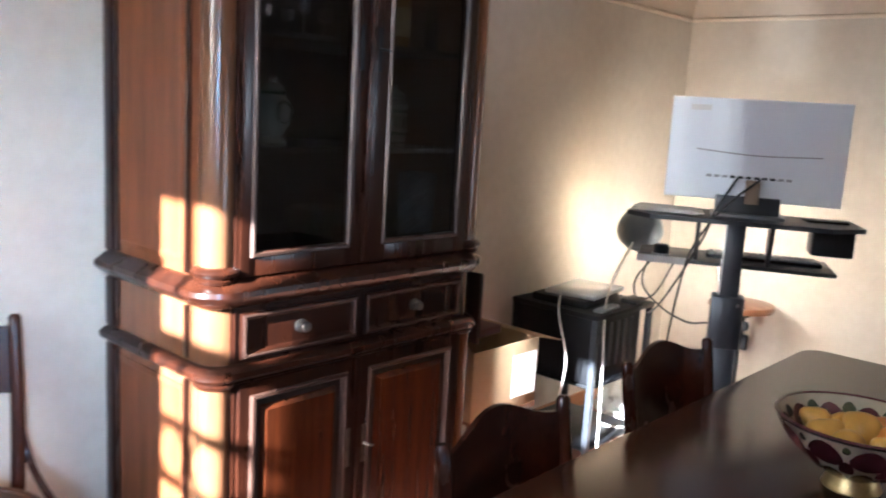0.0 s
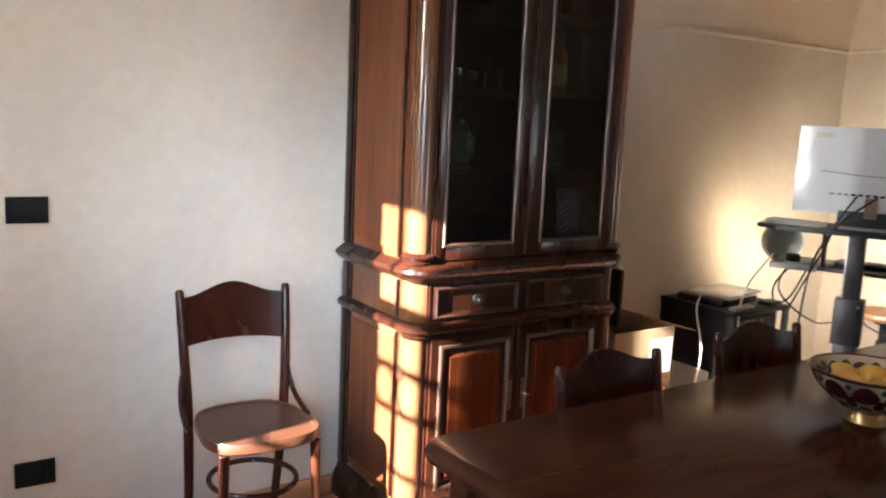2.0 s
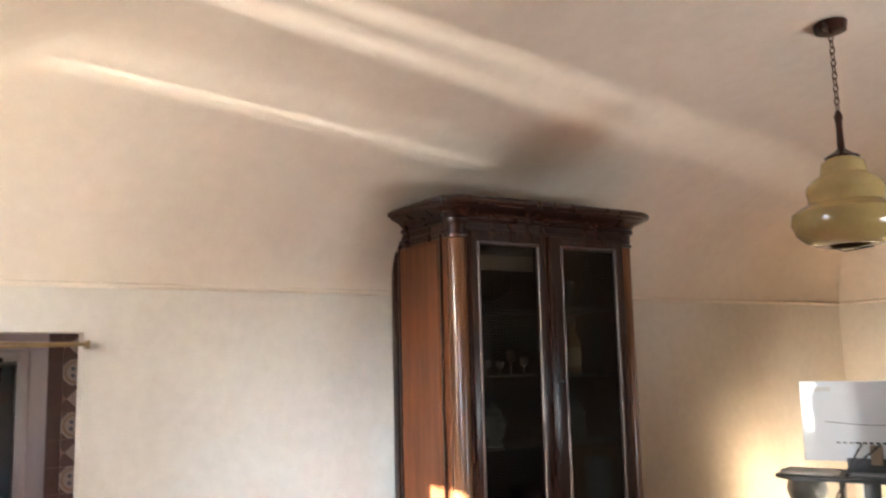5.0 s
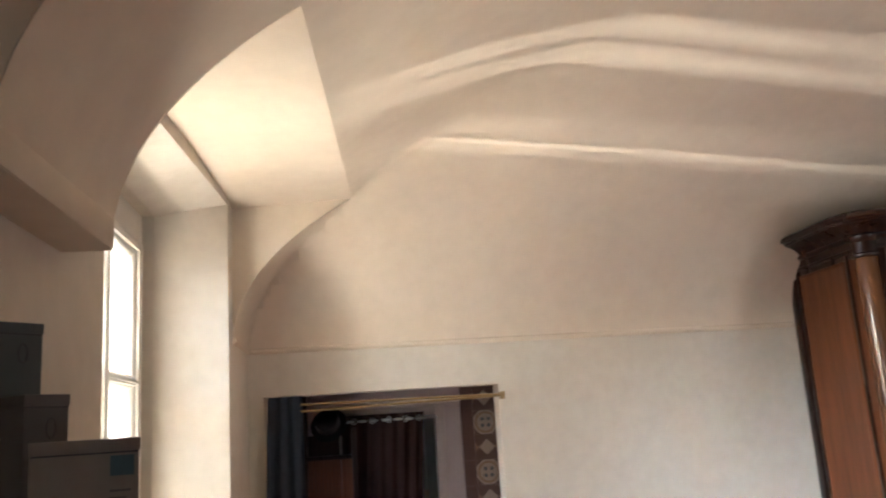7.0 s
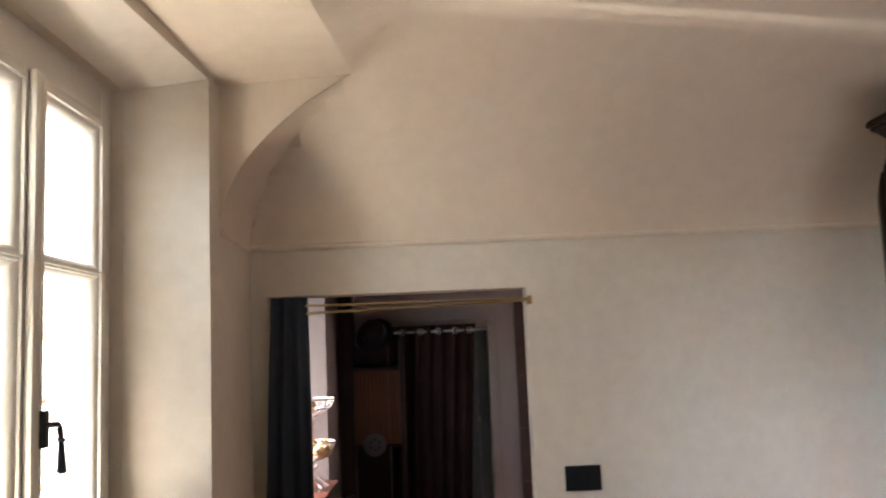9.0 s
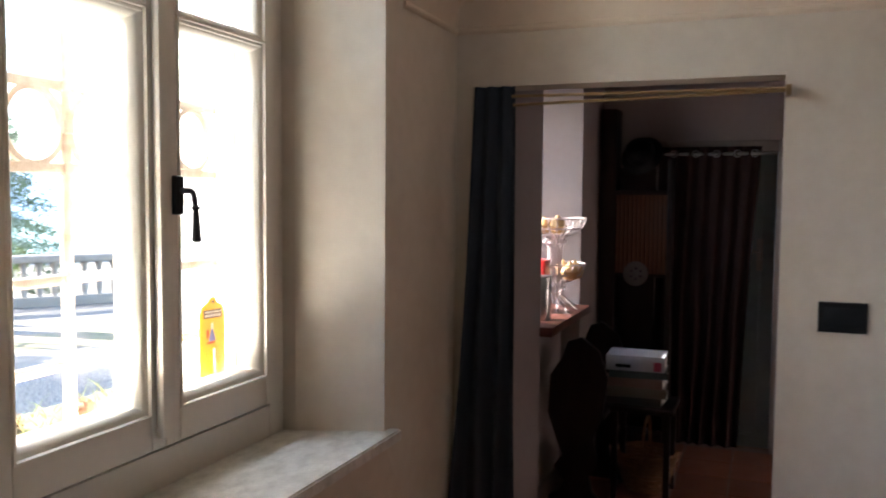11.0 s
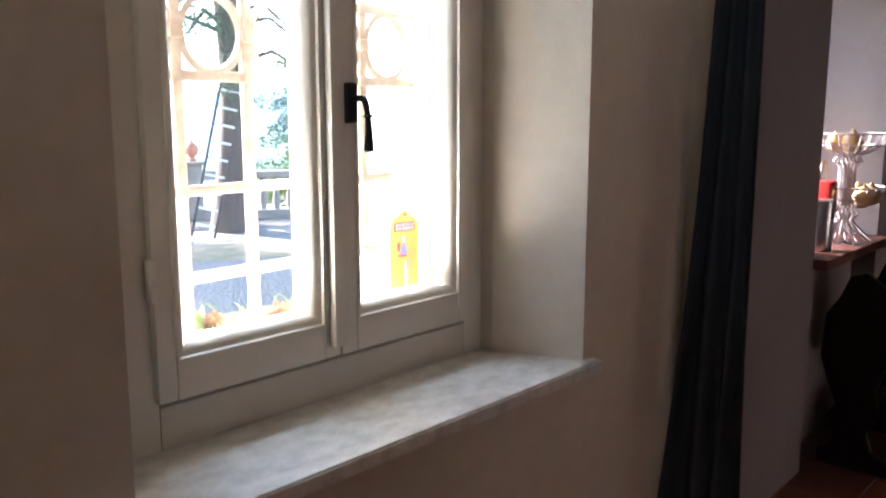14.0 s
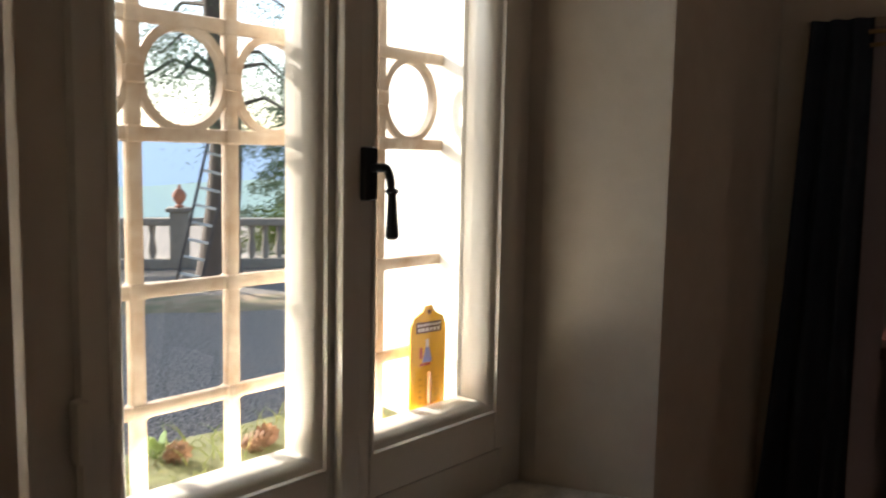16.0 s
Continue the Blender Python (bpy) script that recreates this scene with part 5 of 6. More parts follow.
def build_desk():
    m = pose(-1.19, 3.02, 0, 0, 0, 25.9)
    desk = thing("standing_desk", m, "slate steel standing desk column with a dark top and keyboard tray", "desk")
    part("foot_bar", box((-0.30, -0.03, 0), (0.30, 0.03, 0.035), 0.006), METAL_DARK, desk)
    part("foot_bar", box((-0.035, -0.22, 0.0), (0.035, 0.30, 0.03), 0.006), METAL_DARK, desk)
    part("lower_column", box((-0.045, -0.035, 0.03), (0.045, 0.035, 0.66), 0.005), METAL_DARK, desk)
    part("sleeve", box((-0.058, -0.05, 0.58), (0.058, 0.045, 0.775), 0.006), METAL_DARK, desk)
    part("sleeve_bolt", lathe([(0.006, 0), (0.006, 0.004)], 10), STEEL, desk, m=pose(0.035, -0.052, 0.75, 90, 0, 0))
    part("upper_column", box((-0.035, -0.028, 0.77), (0.035, 0.028, 1.056), 0.004), METAL_DARK, desk)
    part("column_trim", box((-0.037, -0.030, 0.78), (-0.030, -0.024, 1.05), 0.001), STEEL, desk, "bright edge strip")
    top = [(-0.385, -0.12), (-0.30, -0.20), (0.30, -0.19), (0.415, -0.10), (0.40, 0.15), (-0.36, 0.15)]
    bm = prism(top, 1.058, 1.074, lambda u, v, h: (u, v, h))
    part("desktop", bm, METAL_DARK, desk, "thin dark desk top", smooth=20)
    for u in (-0.13, 0.13):
        part("bracket", prism([(0.0, 1.058), (0.13, 1.058), (0.10, 0.885), (0.07, 0.885)], u - 0.008, u + 0.008, lambda a, b, h: (h, a, b)), METAL_DARK, desk, smooth=20)
    part("keyboard_tray", box((-0.345, 0.06, 0.868), (0.37, 0.36, 0.884), 0.005), METAL_DARK, desk)
    part("tray_edge", box((-0.345, 0.05, 0.862), (-0.15, 0.06, 0.890), 0.003), GREY_PLASTIC, desk, "pale grey tray edge")
    part("power_box", box((0.26, -0.02, 0.955), (0.40, 0.12, 1.056), 0.008), PLASTIC_BLACK, desk)

    def on_desk(u, v, z, rz=0):
        return m @ pose(u, v, z, 0, 0, rz)
    # keyboard
    kb = thing("keyboard", on_desk(0.12, 0.22, 0.884), "black computer keyboard on the tray under the desk", "keyboard")
    part("body", box((-0.21, -0.06, 0), (0.21, 0.06, 0.014), 0.004), PLASTIC_BLACK, kb)
    keys = bmesh.new()
    for i in range(15):
        for j in range(5):
            box((-0.2 + i * 0.0267, -0.052 + j * 0.021, 0.013), (-0.2 + i * 0.0267 + 0.022, -0.052 + j * 0.021 + 0.017, 0.021), 0, keys)
    part("keys", keys, GREY_PLASTIC, kb)
    ms = thing("jar_puck", on_desk(-0.26, 0.14, 0.884), "small black round speaker puck on the tray", "speaker")
    part("body", lathe([(0.028, 0), (0.032, 0.006), (0.032, 0.03), (0.026, 0.038), (0.01, 0.04)], 18), PLASTIC_BLACK, ms)
    part("base_ring", lathe([(0.034, 0), (0.034, 0.004), (0.03, 0.006)], 18), GREY_PLASTIC, ms)
    # monitor seen from behind
    mon = thing("monitor", on_desk(0.035, -0.03, 1.074), "white flat monitor seen from behind on a grey stand", "monitor")
    part("stand_base", box((-0.13, -0.06, 0), (0.12, 0.10, 0.012), 0.004), GREY_PLASTIC, mon)
    part("stand_leg", box((-0.12, -0.035, 0.012), (0.10, -0.005, 0.075), 0.004), METAL_DARK, mon)
    part("stand_neck", box((-0.022, -0.05, 0.05), (0.026, -0.018, 0.135), 0.004), material("tan_cable_clip", (0.28, 0.21, 0.15), 0.6), mon, "tan cable clip")
    P = lambda u, v, h: (u, -0.012 - h, v)
    part("housing", framed(P, -0.300, 0.300, 0.058, 0.418, [(0, -0.02), (0, 0.0), (0.004, 0.004), (0.05, 0.012), (0.055, 0.012)]), MONITOR_WHITE, mon, "white back housing", smooth=30)
    part("screen", box((-0.296, 0.009, 0.062), (0.296, 0.014, 0.414)), PLASTIC_BLACK, mon)
    groove = curve_pts([(-0.20, -0.0255, 0.235), (0.0, -0.0262, 0.222), (0.22, -0.0255, 0.228)], 8)
    part("groove", tube(groove, 0.0022, 6), GREY_PLASTIC, mon)
    for k in range(11):
        u = -0.15 + k * 0.027
        part("port", box((u - 0.009, -0.0262, 0.138), (u + 0.009, -0.0238, 0.147)), PLASTIC_BLACK if 2 < k < 9 else GREY_PLASTIC, mon, smooth=0)
    part("logo_plate", box((-0.235, -0.0252, 0.372), (-0.165, -0.0236, 0.392), 0.001), WHITE_PLASTIC, mon, smooth=0)
    # papers
    rg = random.Random(8)
    for k in range(6):
        pp = solid("paper_sheet", box((-0.105, -0.075, 0), (0.105, 0.075, 0.0022), 0.0006), PAPER, "loose sheet of white paper on the desk top", "paper", group="papers on the desk")
        pp.matrix_basis = on_desk(-0.245 + rg.uniform(-0.02, 0.02), -0.04 + rg.uniform(-0.02, 0.02), 1.0742 + k * 0.0028, rg.uniform(-12, 12))
    nb = solid("notebook", box((-0.07, -0.045, 0), (0.07, 0.045, 0.008), 0.002), PLASTIC_BLACK, "small dark notebook at the edge of the desk", "notebook")
    nb.matrix_basis = on_desk(0.30, 0.02, 1.0742, 8)
    # clip lamp
    C = Vector((-1.765, 3.36, 0.918))
    aim = (Vector((-2.053, 3.43, 1.01)) - C).normalized()
    lamp = thing("clip_lamp", Matrix.Translation(C) @ aim.to_track_quat("Z", "Y").to_matrix().to_4x4(), "round slate enamel clip lamp, lit, turned to the wall", "lamp")
    prof = [(0.004, -0.098), (0.03, -0.096), (0.065, -0.078), (0.09, -0.045), (0.098, 0.0), (0.092, 0.04), (0.080, 0.062), (0.078, 0.062), (0.088, 0.038), (0.094, 0.0), (0.086, -0.043), (0.06, -0.072), (0.004, -0.09)]
    part("shade", lathe(prof, 28, cap=False), LAMP_GREY, lamp)
    part("socket", lathe([(0.02, -0.088), (0.02, -0.04), (0.012, -0.035)], 14), PLASTIC_BLACK, lamp)
    part("light_bulb", lathe([(0.012, -0.035), (0.026, -0.012), (0.028, 0.004), (0.018, 0.022), (0.003, 0.028)], 16), glow_material("lit_bulb", (1.0, 0.72, 0.42), 2.0), lamp, "glowing warm bulb")
    neck = [C + Vector((0.03, -0.03, -0.09)), C + Vector((0.06, -0.04, -0.105)), C + Vector((0.09, -0.05, -0.11))]
    inv = lamp.matrix_basis.inverted()
    part("neck", tube([inv @ p for p in neck], 0.012, 8), GREY_PLASTIC, lamp)
    part("clamp", box((-0.018, -0.018, -0.03), (0.018, 0.018, 0.03), 0.005), GREY_PLASTIC, lamp, m=inv @ pose(C.x + 0.10, C.y - 0.055, C.z - 0.085, 0, 0, 25))
    bulb("clip_lamp_bulb", C + aim * 0.045, 0.24, (1.0, 0.74, 0.46), 0.02)
    # unseen strip lamp added behind the tray for the glow on the end wall
    strip = thing("strip_lamp", on_desk(0.0, 0.372, 0.85), "unseen slim strip lamp added under the tray to light the wall behind", "lamp")
    part("housing", box((-0.2, -0.012, -0.012), (0.2, 0.008, 0.014), 0.003), PLASTIC_BLACK, strip)
    part("diffuser", box((-0.19, 0.008, -0.010), (0.19, 0.011, 0.010), 0.001), glow_material("strip_glow", (1.0, 0.80, 0.55), 1.0), strip, "glowing diffuser")
    area_lamp("end_wall_fill", look(on_desk(-0.05, 0.395, 0.83).translation, (-1.62, 4.22, 0.62)), 0.3, 0.03, 0.60, (1.0, 0.82, 0.60))
    # stool
    st = thing("stool", pose(-1.50, 3.93, 0), "round wooden stool on a black swivel post", "stool")
    part("seat", lathe([(0.12, 0.525), (0.148, 0.532), (0.155, 0.548), (0.15, 0.562), (0.10, 0.57), (0.004, 0.571)], 30), STOOL_WOOD, st)
    part("swivel", lathe([(0.05, 0.50), (0.05, 0.526), (0.02, 0.527)], 16), IRON, st)
    part("post", lathe([(0.016, 0.05), (0.016, 0.40), (0.024, 0.402), (0.024, 0.50)], 14), IRON, st)
    part("knob", lathe([(0.014, -0.02), (0.02, 0), (0.014, 0.02)], 12, (0.04, -0.03, 0.46)), IRON, st)
    for k in range(4):
        a = math.radians(45 + 90 * k)
        part("leg", tube([(0, 0, 0.10), (0.12 * math.cos(a), 0.12 * math.sin(a), 0.05), (0.19 * math.cos(a), 0.19 * math.sin(a), 0.012)], 0.012, 8), IRON, st)
    # black stand with a computer case
    rack = thing("black_stand", pose(-1.765, 2.955, 0), "black steel stand with a shelf and boxed sides", "stand")
    hx, hy = 0.190, 0.205
    for sx in (-1, 1):
        for sy in (-1, 1):
            part("leg", box((sx * hx - 0.012, sy * hy - 0.012, 0), (sx * hx + 0.012, sy * hy + 0.012, 0.65), 0.002), IRON if sx < 0 else METAL_DARK, rack)
    part("top", box((-hx - 0.015, -hy - 0.015, 0.635), (hx + 0.015, hy + 0.015, 0.655), 0.003), PLASTIC_BLACK, rack)
    part("shelf", box((-hx, -hy, 0.10), (hx, hy, 0.115), 0.002), PLASTIC_BLACK, rack)
    part("case", box((-hx + 0.006, -hy + 0.006, 0.37), (hx - 0.022, hy - 0.03, 0.634), 0.004), PLASTIC_BLACK, rack)
    part("case_shelf", box((-hx + 0.01, -hy, 0.355), (hx, hy, 0.368), 0.002), PLASTIC_BLACK, rack)
    for k in range(5):
        part("vent_slat", box((hx - 0.024, -0.13 + k * 0.055, 0.42), (hx - 0.018, -0.10 + k * 0.055, 0.60), 0.001), METAL_DARK, rack)
    lp = solid("silver_laptop", box((-0.11, -0.15, 0), (0.11, 0.15, 0.018), 0.006), MONITOR_WHITE, "closed silver laptop lying on the black stand", "laptop")
    lp.matrix_basis = pose(-1.765, 2.955, 0.688, 0, 0, 8)
    for x, y, z0, sx, sy, h, mat, nm, lab, cat in ((-1.785, 2.92, 0.655, 0.12, 0.15, 0.033, PLASTIC_BLACK, "black_box", "flat black device box under the laptop", "device"), (-1.60, 2.86, 0.655, 0.02, 0.08, 0.014, GREY_PLASTIC, "mouse_pad_remote", "silver remote control on the black stand", "remote"), (-1.61, 3.08, 0.655, 0.035, 0.05, 0.02, PLASTIC_BLACK, "power_adapter", "black power adapter on the stand", "adapter")):
        o = solid(nm, box((-sx, -sy, 0), (sx, sy, h), 0.005), mat, lab, cat)
        o.matrix_basis = pose(x, y, z0, 0, 0, 6)
    # carton on a small wooden stand
    small = thing("low_wooden_stand", pose(-1.80, 2.245, 0), "low wooden stand carrying the carton", "stand")
    part("top", box((-0.22, -0.19, 0.375), (0.22, 0.15, 0.395), 0.003), STOOL_WOOD, small)
    for sx in (-1, 1):
        for sy in (-0.17, 0.13):
            part("leg", box((sx * 0.20 - 0.014, sy - 0.014, 0), (sx * 0.20 + 0.014, sy + 0.014, 0.376), 0.002), STOOL_WOOD, small)
    bx = thing("cardboard_box", pose(-1.80, 2.22, 0.395), "open brown cardboard box with a folded-out flap", "box")
    t = 0.005
    for a, b in (((-0.22, -0.18, 0), (-0.22 + t, 0.17, 0.235)), ((0.22 - t, -0.18, 0), (0.22, 0.17, 0.235)), ((-0.22 + t, -0.18, 0), (0.22 - t, -0.18 + t, 0.235)), ((-0.22 + t, 0.17 - t, 0), (0.22 - t, 0.17, 0.235))):
        part("side", box(a, b, 0.001), CARDBOARD, bx)
    part("bottom", box((-0.22 + t, -0.18 + t, 0), (0.22 - t, 0.17 - t, t)), CARDBOARD, bx)
    part("flap", box((-0.215, 0, 0), (0.215, 0.15, 0.004), 0.001), CARDBOARD, bx, m=pose(0, 0.17, 0.232, -14, 0, 0))
    part("flap", box((-0.2, -0.09, 0), (0.2, 0, 0.004), 0.001), CARDBOARD, bx, m=pose(0, -0.178, 0.235, -50, 0, 0))
    # the sun patch on the carton front, put in as a white sheet
    part("sun_patch_sheet", box((0.0, 0.0, 0), (0.001, 0.13, 0.15)), PAPER, bx, "white sheet painting the sun patch on the carton", m=pose(0.2205, 0.03, 0.04))
    tray = solid("red_folder", box((-0.17, -0.10, 0), (0.17, 0.12, 0.03), 0.004), material("oxblood_folder", (0.10, 0.018, 0.014), 0.5, bump=0.1), "dark red folder lying across the open carton", "folder")
    tray.matrix_basis = pose(-1.85, 2.18, 0.632, 0, 0, 4)
    # framed thing seen edge-on beside the cabinet
    fr = thing("picture_frame", pose(-1.60, 2.035, 0.662, 0, 0, 0), "dark wooden picture frame leaning behind the cabinet edge", "frame")
    part("frame", box((-0.03, 0, 0), (0.03, 0.018, 0.23), 0.006), OLD_WOOD, fr)
    part("picture", box((-0.02, 0.0175, 0.02), (0.02, 0.020, 0.21)), PAPER, fr)
    # wall socket box and cables
    so = thing("double_socket", pose(-1.62, YN, 0.30), "black double socket box on the end wall", "socket")
    part("plate", box((-0.06, -0.02, -0.04), (0.06, 0, 0.04), 0.004), PLASTIC_BLACK, so)
    white = material("white_cable", (0.72, 0.69, 0.62), 0.5, bump=0)
    blackc = material("black_cable", (0.02, 0.02, 0.022), 0.45, bump=0)
    cable("white_cable", [(-1.74, 3.26, 0.87), (-1.60, 2.86, 0.72), (-1.56, 2.80, 0.45), (-1.54, 2.78, 0.12), (-1.50, 2.70, 0.01)], 0.0042, white, "white cable hanging from the lamp to the floor")
    cable("white_cable", [(-1.78, 2.80, 0.70), (-1.66, 2.62, 0.66), (-1.60, 2.60, 0.50), (-1.66, 2.66, 0.3)], 0.0035, white, "thin white cable from the laptop")
    cable("white_cable", [(-1.62, 3.10, 0.35), (-1.50, 2.95, 0.22), (-1.42, 2.92, 0.10), (-1.52, 2.80, 0.02)], 0.005, white, "white cable looping to the floor")
    ps = thing("power_strip", pose(-1.70, 3.32, 0.002, 0, 0, 62), "white plastic multi-socket strip lying on the tiles", "power strip")
    part("body", box((-0.17, -0.028, 0), (0.17, 0.028, 0.04), 0.008), WHITE_PLASTIC, ps)
    for k in range(5):
        part("outlet", lathe([(0.019, 0), (0.020, 0.002), (0.016, 0.002), (0.015, 0.0005)], 16), GREY_PLASTIC, ps, m=pose(-0.125 + k * 0.056, 0, 0.039))
    for k in (1, 3):
        part("plug", box((-0.022 + k * 0.056 - 0.125, -0.018, 0.04), (0.022 + k * 0.056 - 0.125, 0.018, 0.085), 0.008), WHITE_PLASTIC, ps)
    rg = random.Random(12)
    coil = [(-1.66 + 0.13 * math.cos(k * 0.9) * rg.uniform(0.6, 1.1), 3.16 + 0.12 * math.sin(k * 0.9) * rg.uniform(0.6, 1.1), 0.012 + 0.006 * k * rg.uniform(0.6, 1.2)) for k in range(24)]
    cable("white_cable", coil, 0.0055, white, "tangled coil of white cable on the floor", 6)
    bag = bmesh.new()
    bmesh.ops.create_icosphere(bag, subdivisions=4, radius=1.0)
    for v in bag.verts:
        f = 1 + 0.28 * noise.noise(v.co * 2.3) + 0.10 * noise.noise(v.co * 7)
        v.co = Vector((v.co.x * 0.13 * f, v.co.y * 0.11 * f, max(0.0, 0.085 + v.co.z * 0.10 * f)))
    solid("plastic_bag", bag, WHITE_PLASTIC, "crumpled white plastic bag lying on the floor in the sun", "bag").matrix_basis = pose(-1.80, 3.42, 0.002)
    cable("black_cable", [(-1.62, 3.22, 0.86), (-1.60, 3.12, 0.74), (-1.50, 3.10, 0.66), (-1.36, 3.06, 0.63), (-1.25, 3.0, 0.66)], 0.004, blackc, "black cable drooping below the desk")
    cable("black_cable", [(-1.58, 3.20, 0.86), (-1.66, 3.18, 0.74), (-1.64, 3.16, 0.66), (-1.54, 3.12, 0.70), (-1.46, 3.12, 0.86)], 0.004, blackc, "looped black cable under the tray")
    cable("black_cable", [(-1.17, 2.94, 1.215), (-1.21, 2.88, 1.10), (-1.24, 2.87, 1.0), (-1.34, 2.9, 0.82), (-1.46, 3.0, 0.68), (-1.55, 3.1, 0.62)], 0.0045, blackc, "black monitor cable hanging over the desk edge")
    cable("black_cable", [(-1.10, 2.97, 1.215), (-1.16, 2.90, 1.14), (-1.22, 2.86, 1.05), (-1.30, 2.88, 0.9), (-1.38, 2.96, 0.6), (-1.42, 3.0, 0.3)], 0.0045, blackc, "black monitor cable hanging down to the floor")
    cable("black_cable", [(-1.63, 3.15, 0.60), (-1.62, 3.05, 0.50), (-1.62, 2.90, 0.46), (-1.62, 2.80, 0.44)], 0.003, white, "thin cable across the black stand")
    cable("black_cable", [(-1.42, 3.40, 0.86), (-1.40, 3.5, 0.6), (-1.55, 4.0, 0.42), (-1.62, 4.19, 0.30)], 0.004, blackc, "black cable running to the wall socket")


build_desk()


# ---- boxes stacked by the window ----
def build_boxes():
    side_board = thing("tall_cupboard", pose(0.43, -1.0, 0), "plain dark cupboard carrying the small boxes", "cupboard")
    part("body", box((-0.19, -0.155, 0.04), (0.19, 0.13, 1.38), 0.004), OLD_WOOD, side_board)
    part("top", box((-0.20, -0.158, 1.38), (0.20, 0.145, 1.40), 0.004), OLD_WOOD, side_board)
    for sx in (-0.16, 0.16):
        part("foot", box((sx - 0.03, -0.14, 0), (sx + 0.03, 0.12, 0.04)), OLD_WOOD, side_board)
    for u0, u1 in ((-0.186, -0.003), (0.003, 0.186)):
        part("door", framed(lambda u, v, h: (u, 0.13 + h, v), u0, u1, 0.06, 1.37, [(0, 0), (0, 0.012), (0.05, 0.012), (0.056, 0.005)]), OLD_WOOD, side_board, smooth=20)
    teal = material("grey_teal_card", (0.085, 0.10, 0.105), 0.6, bump=0.04)
    grey = material("grey_card", (0.11, 0.10, 0.105), 0.6, bump=0.04)
    cream = material("cream_card", (0.24, 0.205, 0.19), 0.6, bump=0.04)
    blue = material("blue_label", (0.06, 0.11, 0.14), 0.5)
    dark = material("dark_print", (0.06, 0.06, 0.065), 0.6)
    for x, y, turn, w, d, h, mat, lab in ((0.389, -1.010, 138.7, 0.0394, 0.0394, 0.322, teal, "tall grey-green cardboard box near the wall"), (0.437, -0.969, 142.1, 0.0376, 0.0376, 0.258, grey, "grey cardboard box standing before a taller one"), (0.492, -0.945, 108.9, 0.0715, 0.038, 0.221, cream, "cream cardboard box with a blue label")):
        b = thing("storage_box", pose(x, y, 1.40, 0, 0, turn), lab, "box", "boxes by the window")
        part("carton", box((0, 0, 0), (w, d, h - 0.003), 0.0015), mat, b)
        part("lid", box((-0.0006, -0.0006, h - 0.009), (w + 0.0006, d + 0.0006, h), 0.001), mat, b)
        part("lid_seam", box((0.001, -0.0004, h - 0.0105), (w - 0.001, 0.001, h - 0.0092)), dark, b, smooth=0)
        if mat is cream:
            part("label", box((0.052, -0.0008, h - 0.026), (0.068, 0.0, h - 0.012)), blue, b, "blue label")
            for k in range(4):
                part("printed_line", box((0.052, -0.0006, h - 0.037 - k * 0.005), (0.066 - 0.003 * (k % 2), 0.0, h - 0.0355 - k * 0.005)), grey, b)
        else:
            ring = [(0.022 + 0.004 * math.cos(q), -0.0004, h - 0.026 + 0.008 * math.sin(q)) for q in [k * 0.5236 for k in range(13)]]
            part("printed_mark", tube(ring, 0.0006, 5), dark, b)


build_boxes()


# ---- the hall beyond the doorway ----
def folds(name, y0a, y1a, y0b, y1b, x, z0, z1, waves, depth, mat, parent, label="", lean=0.0):
    """A hanging curtain from width a at the top to width b at the foot."""
    bm = bmesh.new()
    n, rows = waves * 10, []
    for j in range(19):
        f = j / 18
        z = z1 + (z0 - z1) * f
        a, b = y0a + (y0b - y0a) * f, y1a + (y1b - y1a) * f
        row = []
        for k in range(n + 1):
            g = k / n
            d = depth * (0.5 + 0.5 * f)
            row.append((x + lean * f * f * (1 - 0.6 * g) + d * math.sin(2 * math.pi * waves * g + 0.6 * math.sin(3 * f)) + 0.006 * noise.noise((g * 6, f * 4, waves)), a + (b - a) * g + 0.01 * math.sin(5 * f + g * 9) * f, z))
        rows.append(row)
    back = [[(p[0] - 0.004, p[1], p[2]) for p in r] for r in rows]
    loft(rows, bm, closed=False)
    loft(back, bm, closed=False)
    return part(name, bm, mat, parent, label, smooth=60)


